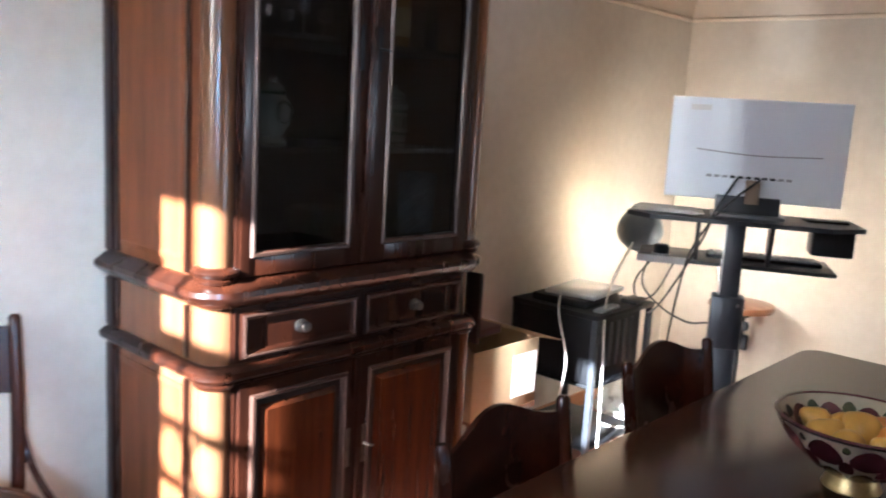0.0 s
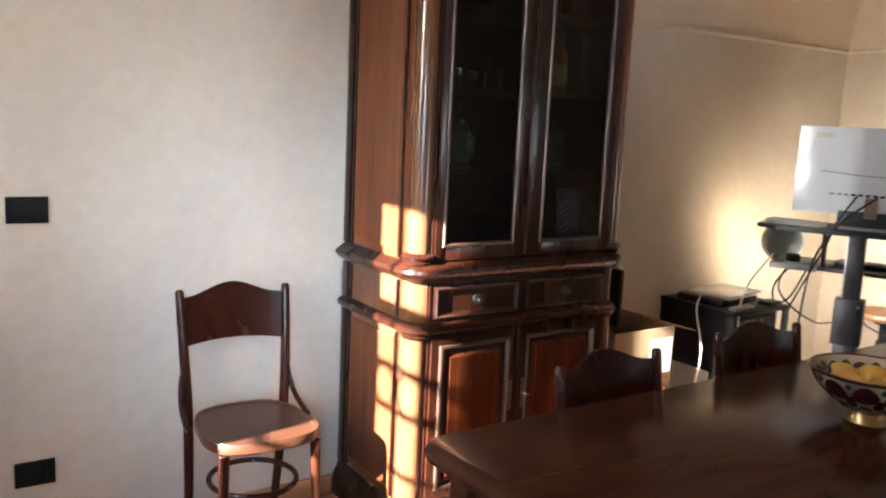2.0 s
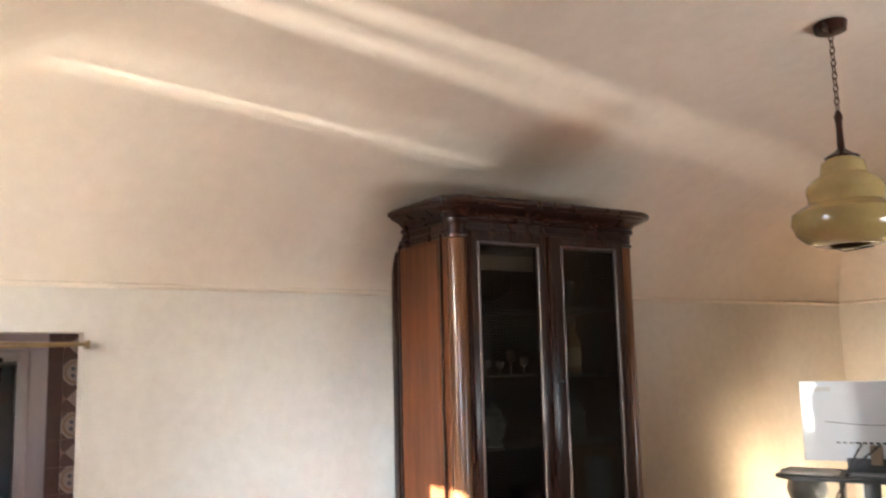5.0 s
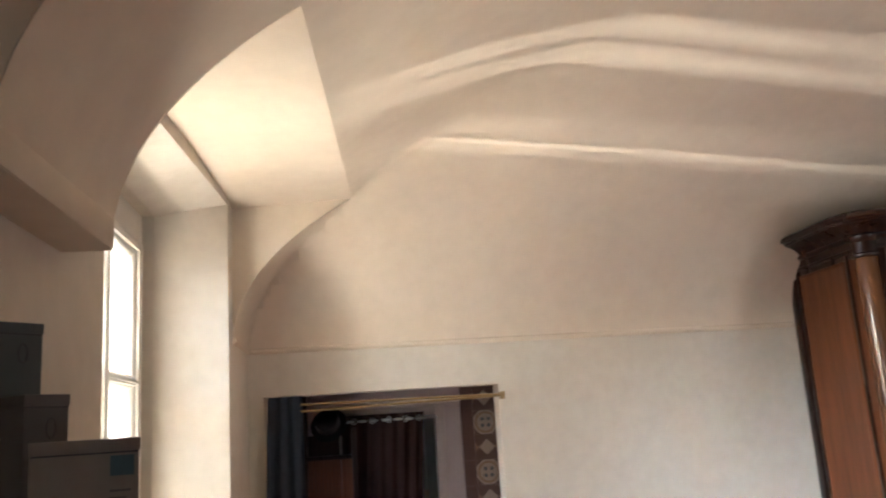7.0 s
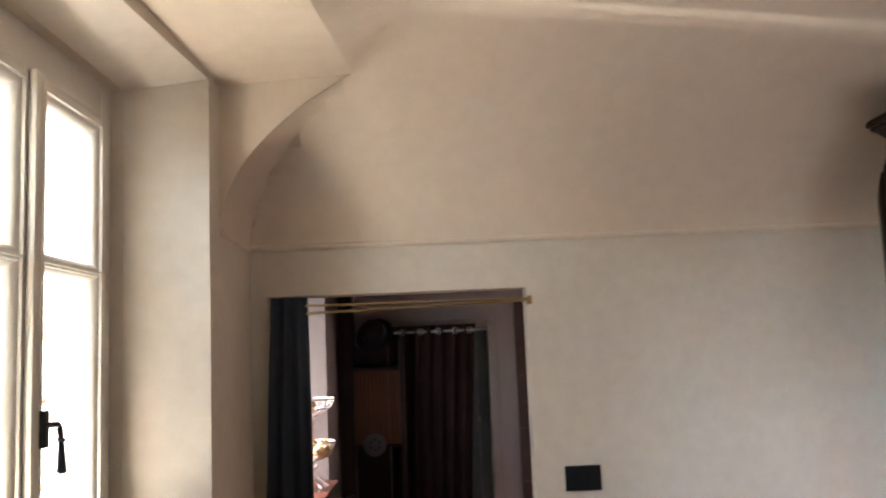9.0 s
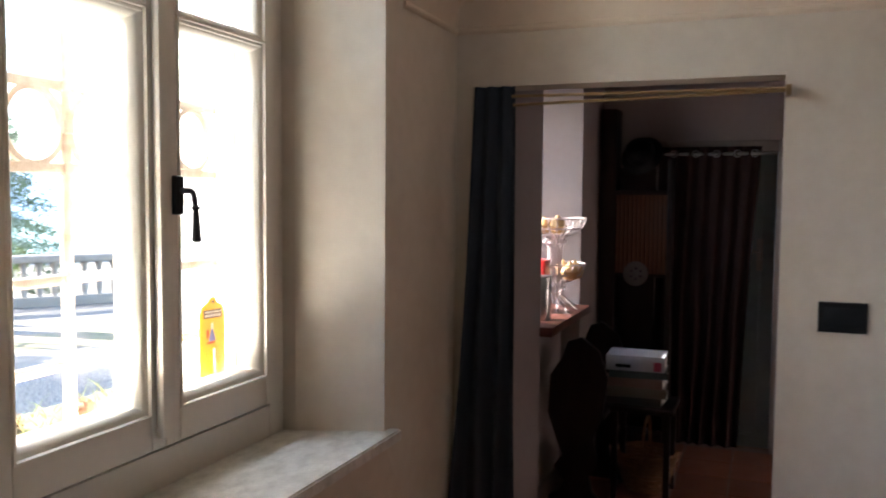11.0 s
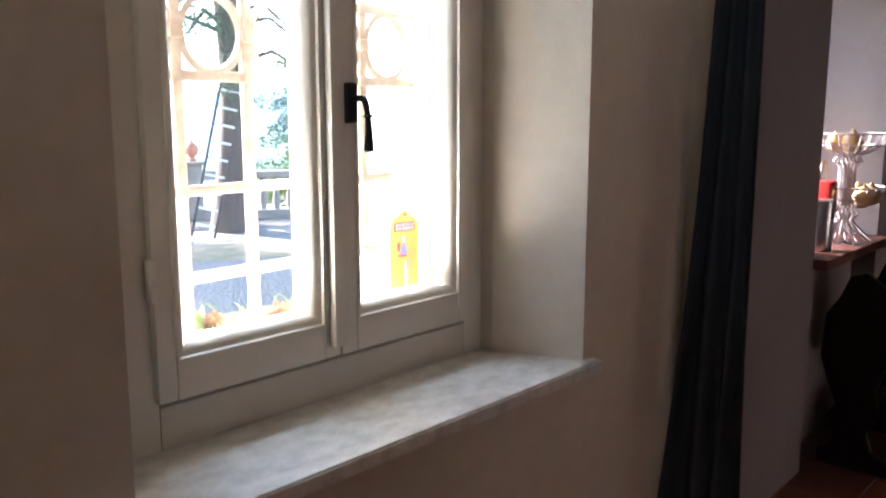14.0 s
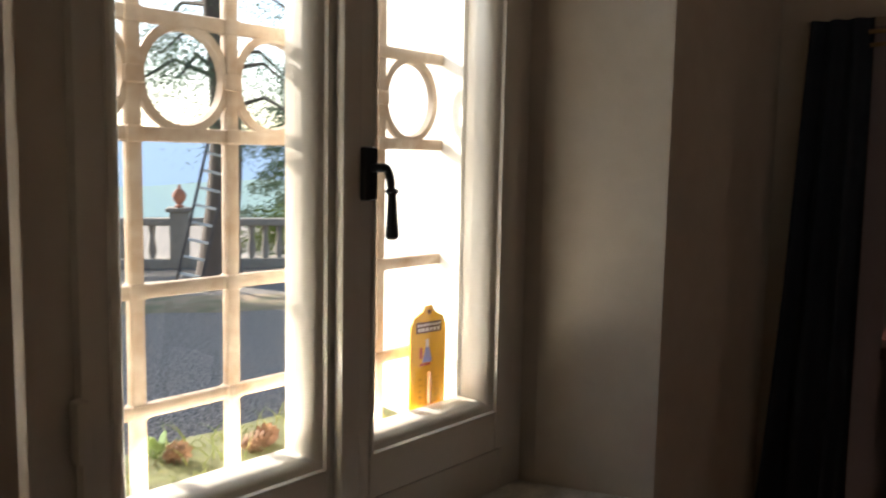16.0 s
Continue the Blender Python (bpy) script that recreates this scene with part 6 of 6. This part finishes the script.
def build_hall():
    HX, HS, HN = -4.62, -1.11, 1.3
    out = -1.72
    # walls
    w0, w1, z0, z1 = -4.02, -3.19, 0.85, 2.05
    bm = bmesh.new()
    box((-4.8, out, 0), (w0, HS, 2.75), 0, bm)
    box((w1, out, 0), (XW - 0.12, HS, 2.75), 0, bm)
    box((w0, out, 0), (w1, HS - 0.10, z0), 0, bm)
    box((w0, out, z1), (w1, HS, 2.75), 0, bm)
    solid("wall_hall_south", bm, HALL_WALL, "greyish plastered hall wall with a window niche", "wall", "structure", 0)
    bm = bmesh.new()
    box((HX - 0.15, HS, 0), (HX, -0.74, 2.75), 0, bm)
    box((HX - 0.15, -0.155, 0), (HX, HN, 2.75), 0, bm)
    box((HX - 0.15, -0.74, 1.69), (HX, -0.155, 2.75), 0, bm)
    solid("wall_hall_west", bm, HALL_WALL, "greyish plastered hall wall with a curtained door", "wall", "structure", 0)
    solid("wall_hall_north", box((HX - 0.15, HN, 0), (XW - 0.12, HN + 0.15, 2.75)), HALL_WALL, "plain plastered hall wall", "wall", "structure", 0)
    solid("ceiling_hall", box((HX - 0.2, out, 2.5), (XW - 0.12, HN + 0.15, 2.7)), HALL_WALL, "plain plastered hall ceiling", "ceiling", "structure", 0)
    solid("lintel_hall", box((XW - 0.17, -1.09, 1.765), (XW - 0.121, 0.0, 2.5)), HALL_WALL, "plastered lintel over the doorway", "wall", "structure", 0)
    # hall window
    hw = thing("window_2", pose(0, 0, 0), "cream hall window above a dark wooden shelf", "window", kind="structure")
    # unseen west post made wide to keep the sun off the reveal
    for a, b in (((w0, -1.60, z0), (w0 + 0.12, -1.55, z1)), ((w1 - 0.05, -1.60, z0), (w1, -1.55, z1)), ((w0 + 0.05, -1.60, z1 - 0.05), (w1 - 0.05, -1.55, z1)), ((w0 + 0.05, -1.60, z0), (w1 - 0.05, -1.55, z0 + 0.06)), ((-3.72, -1.60, z0 + 0.06), (-3.67, -1.55, z1 - 0.05))):
        part("frame_bar", box(a, b, 0.004), PAINT_FRAME, hw)
    for a, b in ((w0 + 0.05, -3.72), (-3.67, w1 - 0.05)):
        part("pane", box((a, -1.577, z0 + 0.06), (b, -1.573, z1 - 0.05)), WINDOW_GLASS, hw, "clear glass", smooth=0).visible_shadow = False
    sh = solid("window_shelf", box((w0 - 0.01, -1.54, z0 - 0.03), (w1 + 0.01, -1.055, z0 + 0.012), 0.006), material("red_brown_shelf", (0.16, 0.055, 0.04), 0.35, dark=(0.08, 0.028, 0.02), scale=6, stretch=(1, 5, 5), coat=0.2), "dark red-brown wooden shelf in the hall window", "shelf")
    zt = z0 + 0.012
    # two-tier wire basket
    pinkw = material("white_wire", (0.40, 0.33, 0.32), 0.35, bump=0)
    bk = thing("wire_fruit_stand", pose(-3.82, -1.2, zt), "two-tier white wire fruit stand with a fluted column", "fruit stand")
    def wire_bowl(z, r0, r1, h):
        for rr, zz in ((r0, z), (r1, z + h), ((r0 + r1) / 2 + 0.012, z + h * 0.4)):
            part("wire_ring", tube([(rr * math.cos(q), rr * math.sin(q), zz) for q in [k * math.pi / 14 for k in range(29)]], 0.0035, 6), pinkw, bk)
        for k in range(22):
            q = 2 * math.pi * k / 22
            c, s_ = math.cos(q), math.sin(q)
            part("wire", tube(curve_pts([(r0 * c, r0 * s_, z), ((r0 * 0.45 + r1 * 0.55 + 0.01) * c, (r0 * 0.45 + r1 * 0.55 + 0.01) * s_, z + h * 0.4), (r1 * c, r1 * s_, z + h)], 4), 0.0028, 5), pinkw, bk)
    wire_bowl(0.375, 0.075, 0.155, 0.085)
    wire_bowl(0.145, 0.085, 0.155, 0.085)
    for k in range(16):
        q = 2 * math.pi * k / 16
        c, s_ = math.cos(q), math.sin(q)
        prof = [(0.12, 0.0), (0.10, 0.012), (0.06, 0.05), (0.035, 0.08), (0.055, 0.11), (0.035, 0.14), (0.034, 0.20), (0.034, 0.31), (0.058, 0.335), (0.045, 0.355), (0.07, 0.375)]
        part("column_wire", tube(curve_pts([(r * c, r * s_, z + 0.003) for r, z in prof], 3), 0.004, 5), pinkw, bk)
    tanf = material("onion_skin", (0.50, 0.30, 0.12), 0.5, bump=0.1)
    for x, y, z, r in ((0.03, 0.02, 0.42, 0.045), (-0.05, 0.0, 0.42, 0.045), (0.0, -0.06, 0.42, 0.04), (0.06, 0.09, 0.195, 0.045), (-0.02, 0.10, 0.195, 0.045), (-0.10, 0.02, 0.195, 0.04)):
        o = solid("onion", lathe([(0.1 * r, -r), (0.7 * r, -0.75 * r), (r, 0), (0.75 * r, 0.6 * r), (0.2 * r, r), (0.1 * r, 1.25 * r)], 14), tanf, "brown onion lying in the wire fruit stand", "onion", group="onions in the stand")
        o.location = (-3.82 + x, -1.2 + y, zt + z)
    red = thing("red_tin", pose(-3.655, -1.245, zt), "red tin with a thin wire handle on the shelf", "tin")
    part("body", box((-0.05, -0.05, 0.12), (0.05, 0.05, 0.262), 0.01), material("red_paint", (0.55, 0.03, 0.025), 0.3), red)
    part("base", box((-0.045, -0.045, 0), (0.045, 0.045, 0.12), 0.006), material("pale_tin", (0.5, 0.4, 0.38), 0.4), red)
    part("handle", tube(curve_pts([(-0.045, 0, 0.26), (-0.03, 0, 0.335), (0.03, 0, 0.335), (0.045, 0, 0.26)], 5), 0.003, 6), BRASS, red)
    tin = thing("steel_canister", pose(-3.40, -1.17, zt), "brushed steel canister on the window shelf", "canister")
    part("body", lathe([(0.052, 0), (0.054, 0.004), (0.054, 0.19), (0.05, 0.192)], 24), STEEL, tin)
    part("lid", lathe([(0.055, 0.19), (0.056, 0.20), (0.05, 0.206), (0.004, 0.207)], 24), STEEL, tin)
    # carved dark stand below the shelf
    cv = thing("carved_bench", pose(-3.62, -1.0, 0), "dark carved wooden bench end under the window", "bench")
    prof = [(-0.10, 0), (0.17, 0), (0.17, 0.05), (0.10, 0.09), (0.08, 0.16), (0.12, 0.24), (0.10, 0.34), (0.14, 0.46), (0.16, 0.62), (0.12, 0.74), (0.04, 0.80), (-0.02, 0.78), (-0.05, 0.70), (-0.10, 0.62), (-0.11, 0.45), (-0.07, 0.33), (-0.04, 0.26), (-0.08, 0.20), (-0.03, 0.14), (-0.06, 0.08), (-0.10, 0.06)]
    part("end_panel", prism(prof, 0.24, 0.27, lambda u, v, h: (h, u, v)), OLD_WOOD, cv)
    part("end_panel", prism(prof, -0.27, -0.24, lambda u, v, h: (h, u, v)), OLD_WOOD, cv)
    part("seat_board", box((-0.24, -0.08, 0.42), (0.24, 0.14, 0.45), 0.004), OLD_WOOD, cv)
    part("stretcher", box((-0.24, -0.01, 0.16), (0.24, 0.02, 0.22), 0.004), OLD_WOOD, cv)
    # books on a low stool
    bs = thing("low_stool", pose(-3.70, -0.72, 0), "dark low stool carrying a stack of books", "stool")
    part("seat", box((-0.16, -0.15, 0.43), (0.16, 0.15, 0.455), 0.006), OLD_WOOD, bs)
    for sx in (-1, 1):
        for sy in (-1, 1):
            part("leg", box((sx * 0.13 - 0.014, sy * 0.12 - 0.014, 0), (sx * 0.13 + 0.014, sy * 0.12 + 0.014, 0.43), 0.003), OLD_WOOD, bs)
    cols = [(0.10, 0.10, 0.09), (0.28, 0.27, 0.22), (0.34, 0.24, 0.20), (0.10, 0.14, 0.15), (0.62, 0.62, 0.66)]
    zz = 0.455
    for k, (c, h) in enumerate(zip(cols, (0.036, 0.046, 0.045, 0.034, 0.072))):
        b = thing("book", pose(-3.70, -0.76 + 0.006 * (k % 2), zz, 0, 0, (-4, 5, -2, 7, 2)[k]), "closed book lying in a stack on the low stool", "book", "stack of books")
        cov = material("book_cover", c, 0.4, bump=0.03)
        part("cover", box((-0.10, -0.135, 0), (0.10, 0.135, 0.003), 0.001), cov, b)
        part("cover", box((-0.10, -0.135, h - 0.003), (0.10, 0.135, h), 0.001), cov, b)
        part("spine", box((0.097, -0.135, 0.003), (0.10, 0.135, h - 0.003), 0.001), cov, b)
        part("pages", box((-0.096, -0.131, 0.003), (0.097, 0.131, h - 0.003)), PAPER, b)
        if k == 4:
            part("spine_mark", box((0.1, -0.09, 0.015), (0.1008, -0.02, 0.03)), PLASTIC_BLACK, b)
            part("spine_mark", box((0.1, 0.085, 0.004), (0.1008, 0.12, 0.048)), material("pink_print", (0.6, 0.12, 0.2), 0.4), b)
        zz += h
    # floor basket
    wick = material("wicker", (0.24, 0.12, 0.05), 0.8, dark=(0.12, 0.06, 0.025), scale=20, fine=60, bump=0.4)
    wb = thing("wicker_basket", pose(-3.80, -0.72, 0), "round brown wicker basket on the tiled floor", "basket")
    rows = []
    for i in range(9):
        z = 0.02 + i * 0.02
        r = 0.10 + 0.045 * i / 8
        part("weave_band", tube([((r + 0.004 * (-1) ** (k + i)) * math.cos(2 * math.pi * k / 28), (r + 0.004 * (-1) ** (k + i)) * math.sin(2 * math.pi * k / 28), z) for k in range(29)], 0.011, 6), wick, wb)
    part("base", lathe([(0.10, 0), (0.105, 0.012), (0.004, 0.014)], 20), wick, wb)
    part("handle", tube(curve_pts([(-0.145, 0, 0.19), (-0.09, 0, 0.33), (0.09, 0, 0.33), (0.145, 0, 0.19)], 6), 0.008, 6), wick, wb)
    # dark rack against the back wall
    rk = thing("wooden_wall_rack", pose(-4.47, -0.86, 0), "tall dark wooden rack with an orange slatted panel", "rack")
    part("post", box((-0.15, -0.235, 0), (0.02, -0.145, 1.93), 0.006), OLD_WOOD, rk)
    part("post", box((-0.15, 0.14, 0), (0.02, 0.17, 1.64), 0.006), OLD_WOOD, rk)
    part("rail", box((-0.10, -0.15, 1.44), (0.0, 0.14, 1.47), 0.004), OLD_WOOD, rk)
    part("rail", box((-0.10, -0.15, 0.98), (0.0, 0.14, 1.02), 0.004), OLD_WOOD, rk)
    part("foot_board", box((-0.15, -0.15, 0), (0.02, 0.14, 0.08), 0.004), OLD_WOOD, rk)
    part("back", box((-0.15, -0.15, 0.08), (-0.14, 0.14, 1.6)), OLD_WOOD, rk)
    for k in range(12):
        part("slat", box((0.0, -0.142 + k * 0.0236, 1.0), (0.014, -0.142 + k * 0.0236 + 0.0205, 1.445), 0.003), ORANGE_WOOD, rk, "orange-brown slat")
    hat = solid("black_hat", lathe([(0.14, 0), (0.15, 0.01), (0.10, 0.03), (0.095, 0.10), (0.06, 0.13), (0.004, 0.135)], 20), PLASTIC_BLACK, "black felt hat hanging on the wooden rack", "hat")
    hat.matrix_basis = pose(-4.45, -0.86, 1.66, 12, 62, 0) @ Matrix.Scale(0.8, 4)
    pl = thing("white_plate", pose(-4.43, -0.88, 1.0, 0, 80, 0), "white patterned round plate hung on the rack", "plate")
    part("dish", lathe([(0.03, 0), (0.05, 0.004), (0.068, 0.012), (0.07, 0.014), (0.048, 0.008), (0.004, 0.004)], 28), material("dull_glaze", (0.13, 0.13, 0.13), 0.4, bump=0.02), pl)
    for k in range(6):
        q = k * math.pi / 3
        part("painted_leaf", lathe([(0.008, 0), (0.008, 0.002)], 8, (0.03 * math.cos(q), 0.03 * math.sin(q), 0.006)), METAL_DARK, pl)
    # back door and its curtain
    dr = thing("door_2", pose(HX - 0.10, -0.45, 0), "pale blue-white painted door behind a brown curtain", "door", kind="structure")
    palep = material("pale_blue_paint", (0.40, 0.50, 0.55), 0.5, bump=0.05)
    part("leaf", framed(lambda u, v, h: (h, u, v), -0.29, 0.295, 0.0, 1.69, [(0, -0.04), (0, 0.0), (0.07, 0.0), (0.075, -0.008), (0.09, -0.008)]), palep, dr, smooth=20)
    part("handle_plate", box((0.0, 0.20, 1.02), (0.006, 0.235, 1.20), 0.003), STEEL, dr)
    part("handle", tube([(0.006, 0.217, 1.13), (0.045, 0.217, 1.13), (0.048, 0.16, 1.13)], 0.007, 8), STEEL, dr)
    trim = material("taupe_door_frame", (0.30, 0.25, 0.23), 0.6, bump=0.05)
    for a, b in (((HX - 0.02, -0.155, 0), (HX + 0.02, -0.09, 1.75)), ((HX - 0.02, -0.80, 0), (HX + 0.02, -0.74, 1.75)), ((HX - 0.02, -0.74, 1.69), (HX + 0.02, -0.155, 1.75))):
        solid("door_trim", box(a, b, 0.004), trim, "taupe painted door frame", "trim", "structure")
    cu = thing("brown_curtain", pose(0, 0, 0), "dark brown eyelet curtain drawn across the back door", "curtain")
    folds("cloth", -0.78, -0.235, -0.80, -0.33, HX + 0.07, 0.03, 1.715, 7, 0.022, CURTAIN_BROWN, cu)
    part("rod", tube([(HX + 0.07, -0.84, 1.675), (HX + 0.07, -0.15, 1.675)], 0.008, 8), STEEL, cu)
    for y in (-0.70, -0.58, -0.47, -0.36, -0.27):
        part("eyelet", lathe([(0.016, -0.002), (0.021, 0), (0.016, 0.003)], 14, cap=False), STEEL, cu, m=pose(HX + 0.095, y, 1.675, 0, 90, 0))
    # patterned tiles
    tile_panel(HX)
    # doorway curtain
    dc = thing("doorway_curtain", pose(0, 0, 0), "charcoal cotton curtain gathered at the side of the doorway", "curtain")
    folds("cloth", -1.018, -0.895, -1.078, -0.862, XW + 0.035, 0.02, 1.752, 3, 0.024, CURTAIN_BLUE, dc, "", 0.14)
    rods = thing("curtain_rods", pose(0, 0, 0), "pair of thin gilt curtain rods across the doorway", "rod")
    part("rod", tube([(-2.005, -0.90, 1.721), (-2.01, -0.16, 1.716)], 0.0045, 8), GOLD_ROD, rods)
    part("rod", tube([(-2.02, -0.90, 1.697), (-2.015, -0.16, 1.712)], 0.0045, 8), GOLD_ROD, rods)
    part("bracket", box((-2.056, -0.165, 1.698), (-2.0, -0.150, 1.726), 0.003), GOLD_ROD, rods)


def tile_panel(HX):
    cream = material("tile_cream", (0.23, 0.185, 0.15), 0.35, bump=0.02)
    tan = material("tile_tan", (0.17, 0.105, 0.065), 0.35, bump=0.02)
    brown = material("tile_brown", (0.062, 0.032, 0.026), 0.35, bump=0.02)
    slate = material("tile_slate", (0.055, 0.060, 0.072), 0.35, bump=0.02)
    s, y0, z0 = 0.163, 0.100, 0.398
    pan = thing("tile_panel", pose(HX, y0 - s, z0), "panel of cream and brown patterned cement tiles", "tiles", kind="structure")
    part("backing", box((0.001, s / 2, -0.1), (0.012, 5 * s, 9 * s)), brown, pan)
    F = lambda u, v, h: (h, u, v)
    ground = {k: mesh_of("tile", box((0.0, 0.002, 0.002), (0.008, s - 0.002, s - 0.002)), m_, 0) for k, m_ in (("ring", cream), ("diamond", brown))}
    half = mesh_of("tile", box((0.0, s / 2, 0.002), (0.008, s - 0.002, s - 0.002)), brown, 0)
    c = s / 2

    def disc(r, h, mat, name, sides=24, lobes=0, depth=0.0):
        pts = [((r + depth * math.cos(lobes * q)) * math.cos(q) + c, (r + depth * math.cos(lobes * q)) * math.sin(q) + c) for q in [2 * math.pi * k / sides for k in range(sides)]]
        return mesh_of(name, prism(pts, 0.0075, h, F), mat, 0)
    bm = bmesh.new()
    for cx, cy in ((0, 0), (s, 0), (0, s), (s, s)):
        dx, dy = (1 if cx == 0 else -1), (1 if cy == 0 else -1)
        prism([(cx + 0.003 * dx, cy + 0.003 * dy), (cx + 0.045 * dx, cy + 0.003 * dy), (cx + 0.022 * dx, cy + 0.022 * dy), (cx + 0.003 * dx, cy + 0.045 * dy)], 0.0075, 0.0084, F, bm)
    petals = bmesh.new()
    for k in range(4):
        q = k * math.pi / 2 + math.pi / 4
        prism([(c + 0.030 * math.cos(q) + 0.013 * math.cos(j), c + 0.030 * math.sin(q) + 0.013 * math.sin(j)) for j in [i * math.pi / 5 for i in range(10)]], 0.0075, 0.0098, F, petals)
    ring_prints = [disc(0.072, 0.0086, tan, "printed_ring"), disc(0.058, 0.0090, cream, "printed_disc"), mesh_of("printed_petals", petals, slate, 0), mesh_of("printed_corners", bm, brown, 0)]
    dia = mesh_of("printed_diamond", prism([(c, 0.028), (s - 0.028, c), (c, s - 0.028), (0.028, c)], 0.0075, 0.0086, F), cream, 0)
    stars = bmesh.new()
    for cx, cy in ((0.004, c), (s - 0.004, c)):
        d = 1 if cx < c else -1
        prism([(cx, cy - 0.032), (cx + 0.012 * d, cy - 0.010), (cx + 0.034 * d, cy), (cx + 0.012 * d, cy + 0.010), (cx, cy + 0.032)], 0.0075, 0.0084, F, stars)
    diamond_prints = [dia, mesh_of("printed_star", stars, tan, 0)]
    for i in range(5):
        for j in range(9):
            kind = "ring" if (i + j) % 2 == 0 else "diamond"
            t = new("tile", half if i == 0 else ground[kind])
            t.parent, t.location = pan, (0.012, i * s, j * s)
            for me in (() if i == 0 else ring_prints if kind == "ring" else diamond_prints):
                p = new(me.name.split(".")[0], me)
                p.parent = t


build_hall()


# ---- floor tiles ----
def build_floor_tiles():
    fl = bpy.data.objects["floor"]
    w, g = 0.26, 0.008
    me = mesh_of("floor_tile", box((-w / 2 + g / 2, -w / 2 + g / 2, -0.01), (w / 2 - g / 2, w / 2 - g / 2, 0.0), 0.003, seg=1), TERRACOTTA, 30)
    rest = bmesh.new()
    rg = random.Random(2)
    for i in range(34):
        for j in range(21):
            x, y = -4.49 + i * w, -0.99 + j * w
            if x < XW + 0.1 and y > 1.2:
                continue
            if x > 2.7 or y > 4.15:
                continue
            near = x < -2.0 or (x < -0.6 and y < 3.4)
            if near:
                o = new("floor_tile", me)
                o.parent = fl
                o.location = (x, y, rg.uniform(-0.0012, 0.0012))
            else:
                box((x - w / 2 + g / 2, y - w / 2 + g / 2, -0.01), (x + w / 2 - g / 2, y + w / 2 - g / 2, rg.uniform(-0.001, 0.001)), 0, rest)
    ob = part("far_floor_tiles", rest, TERRACOTTA, fl, smooth=0)
    ob["kind"] = "stuff"


build_floor_tiles()
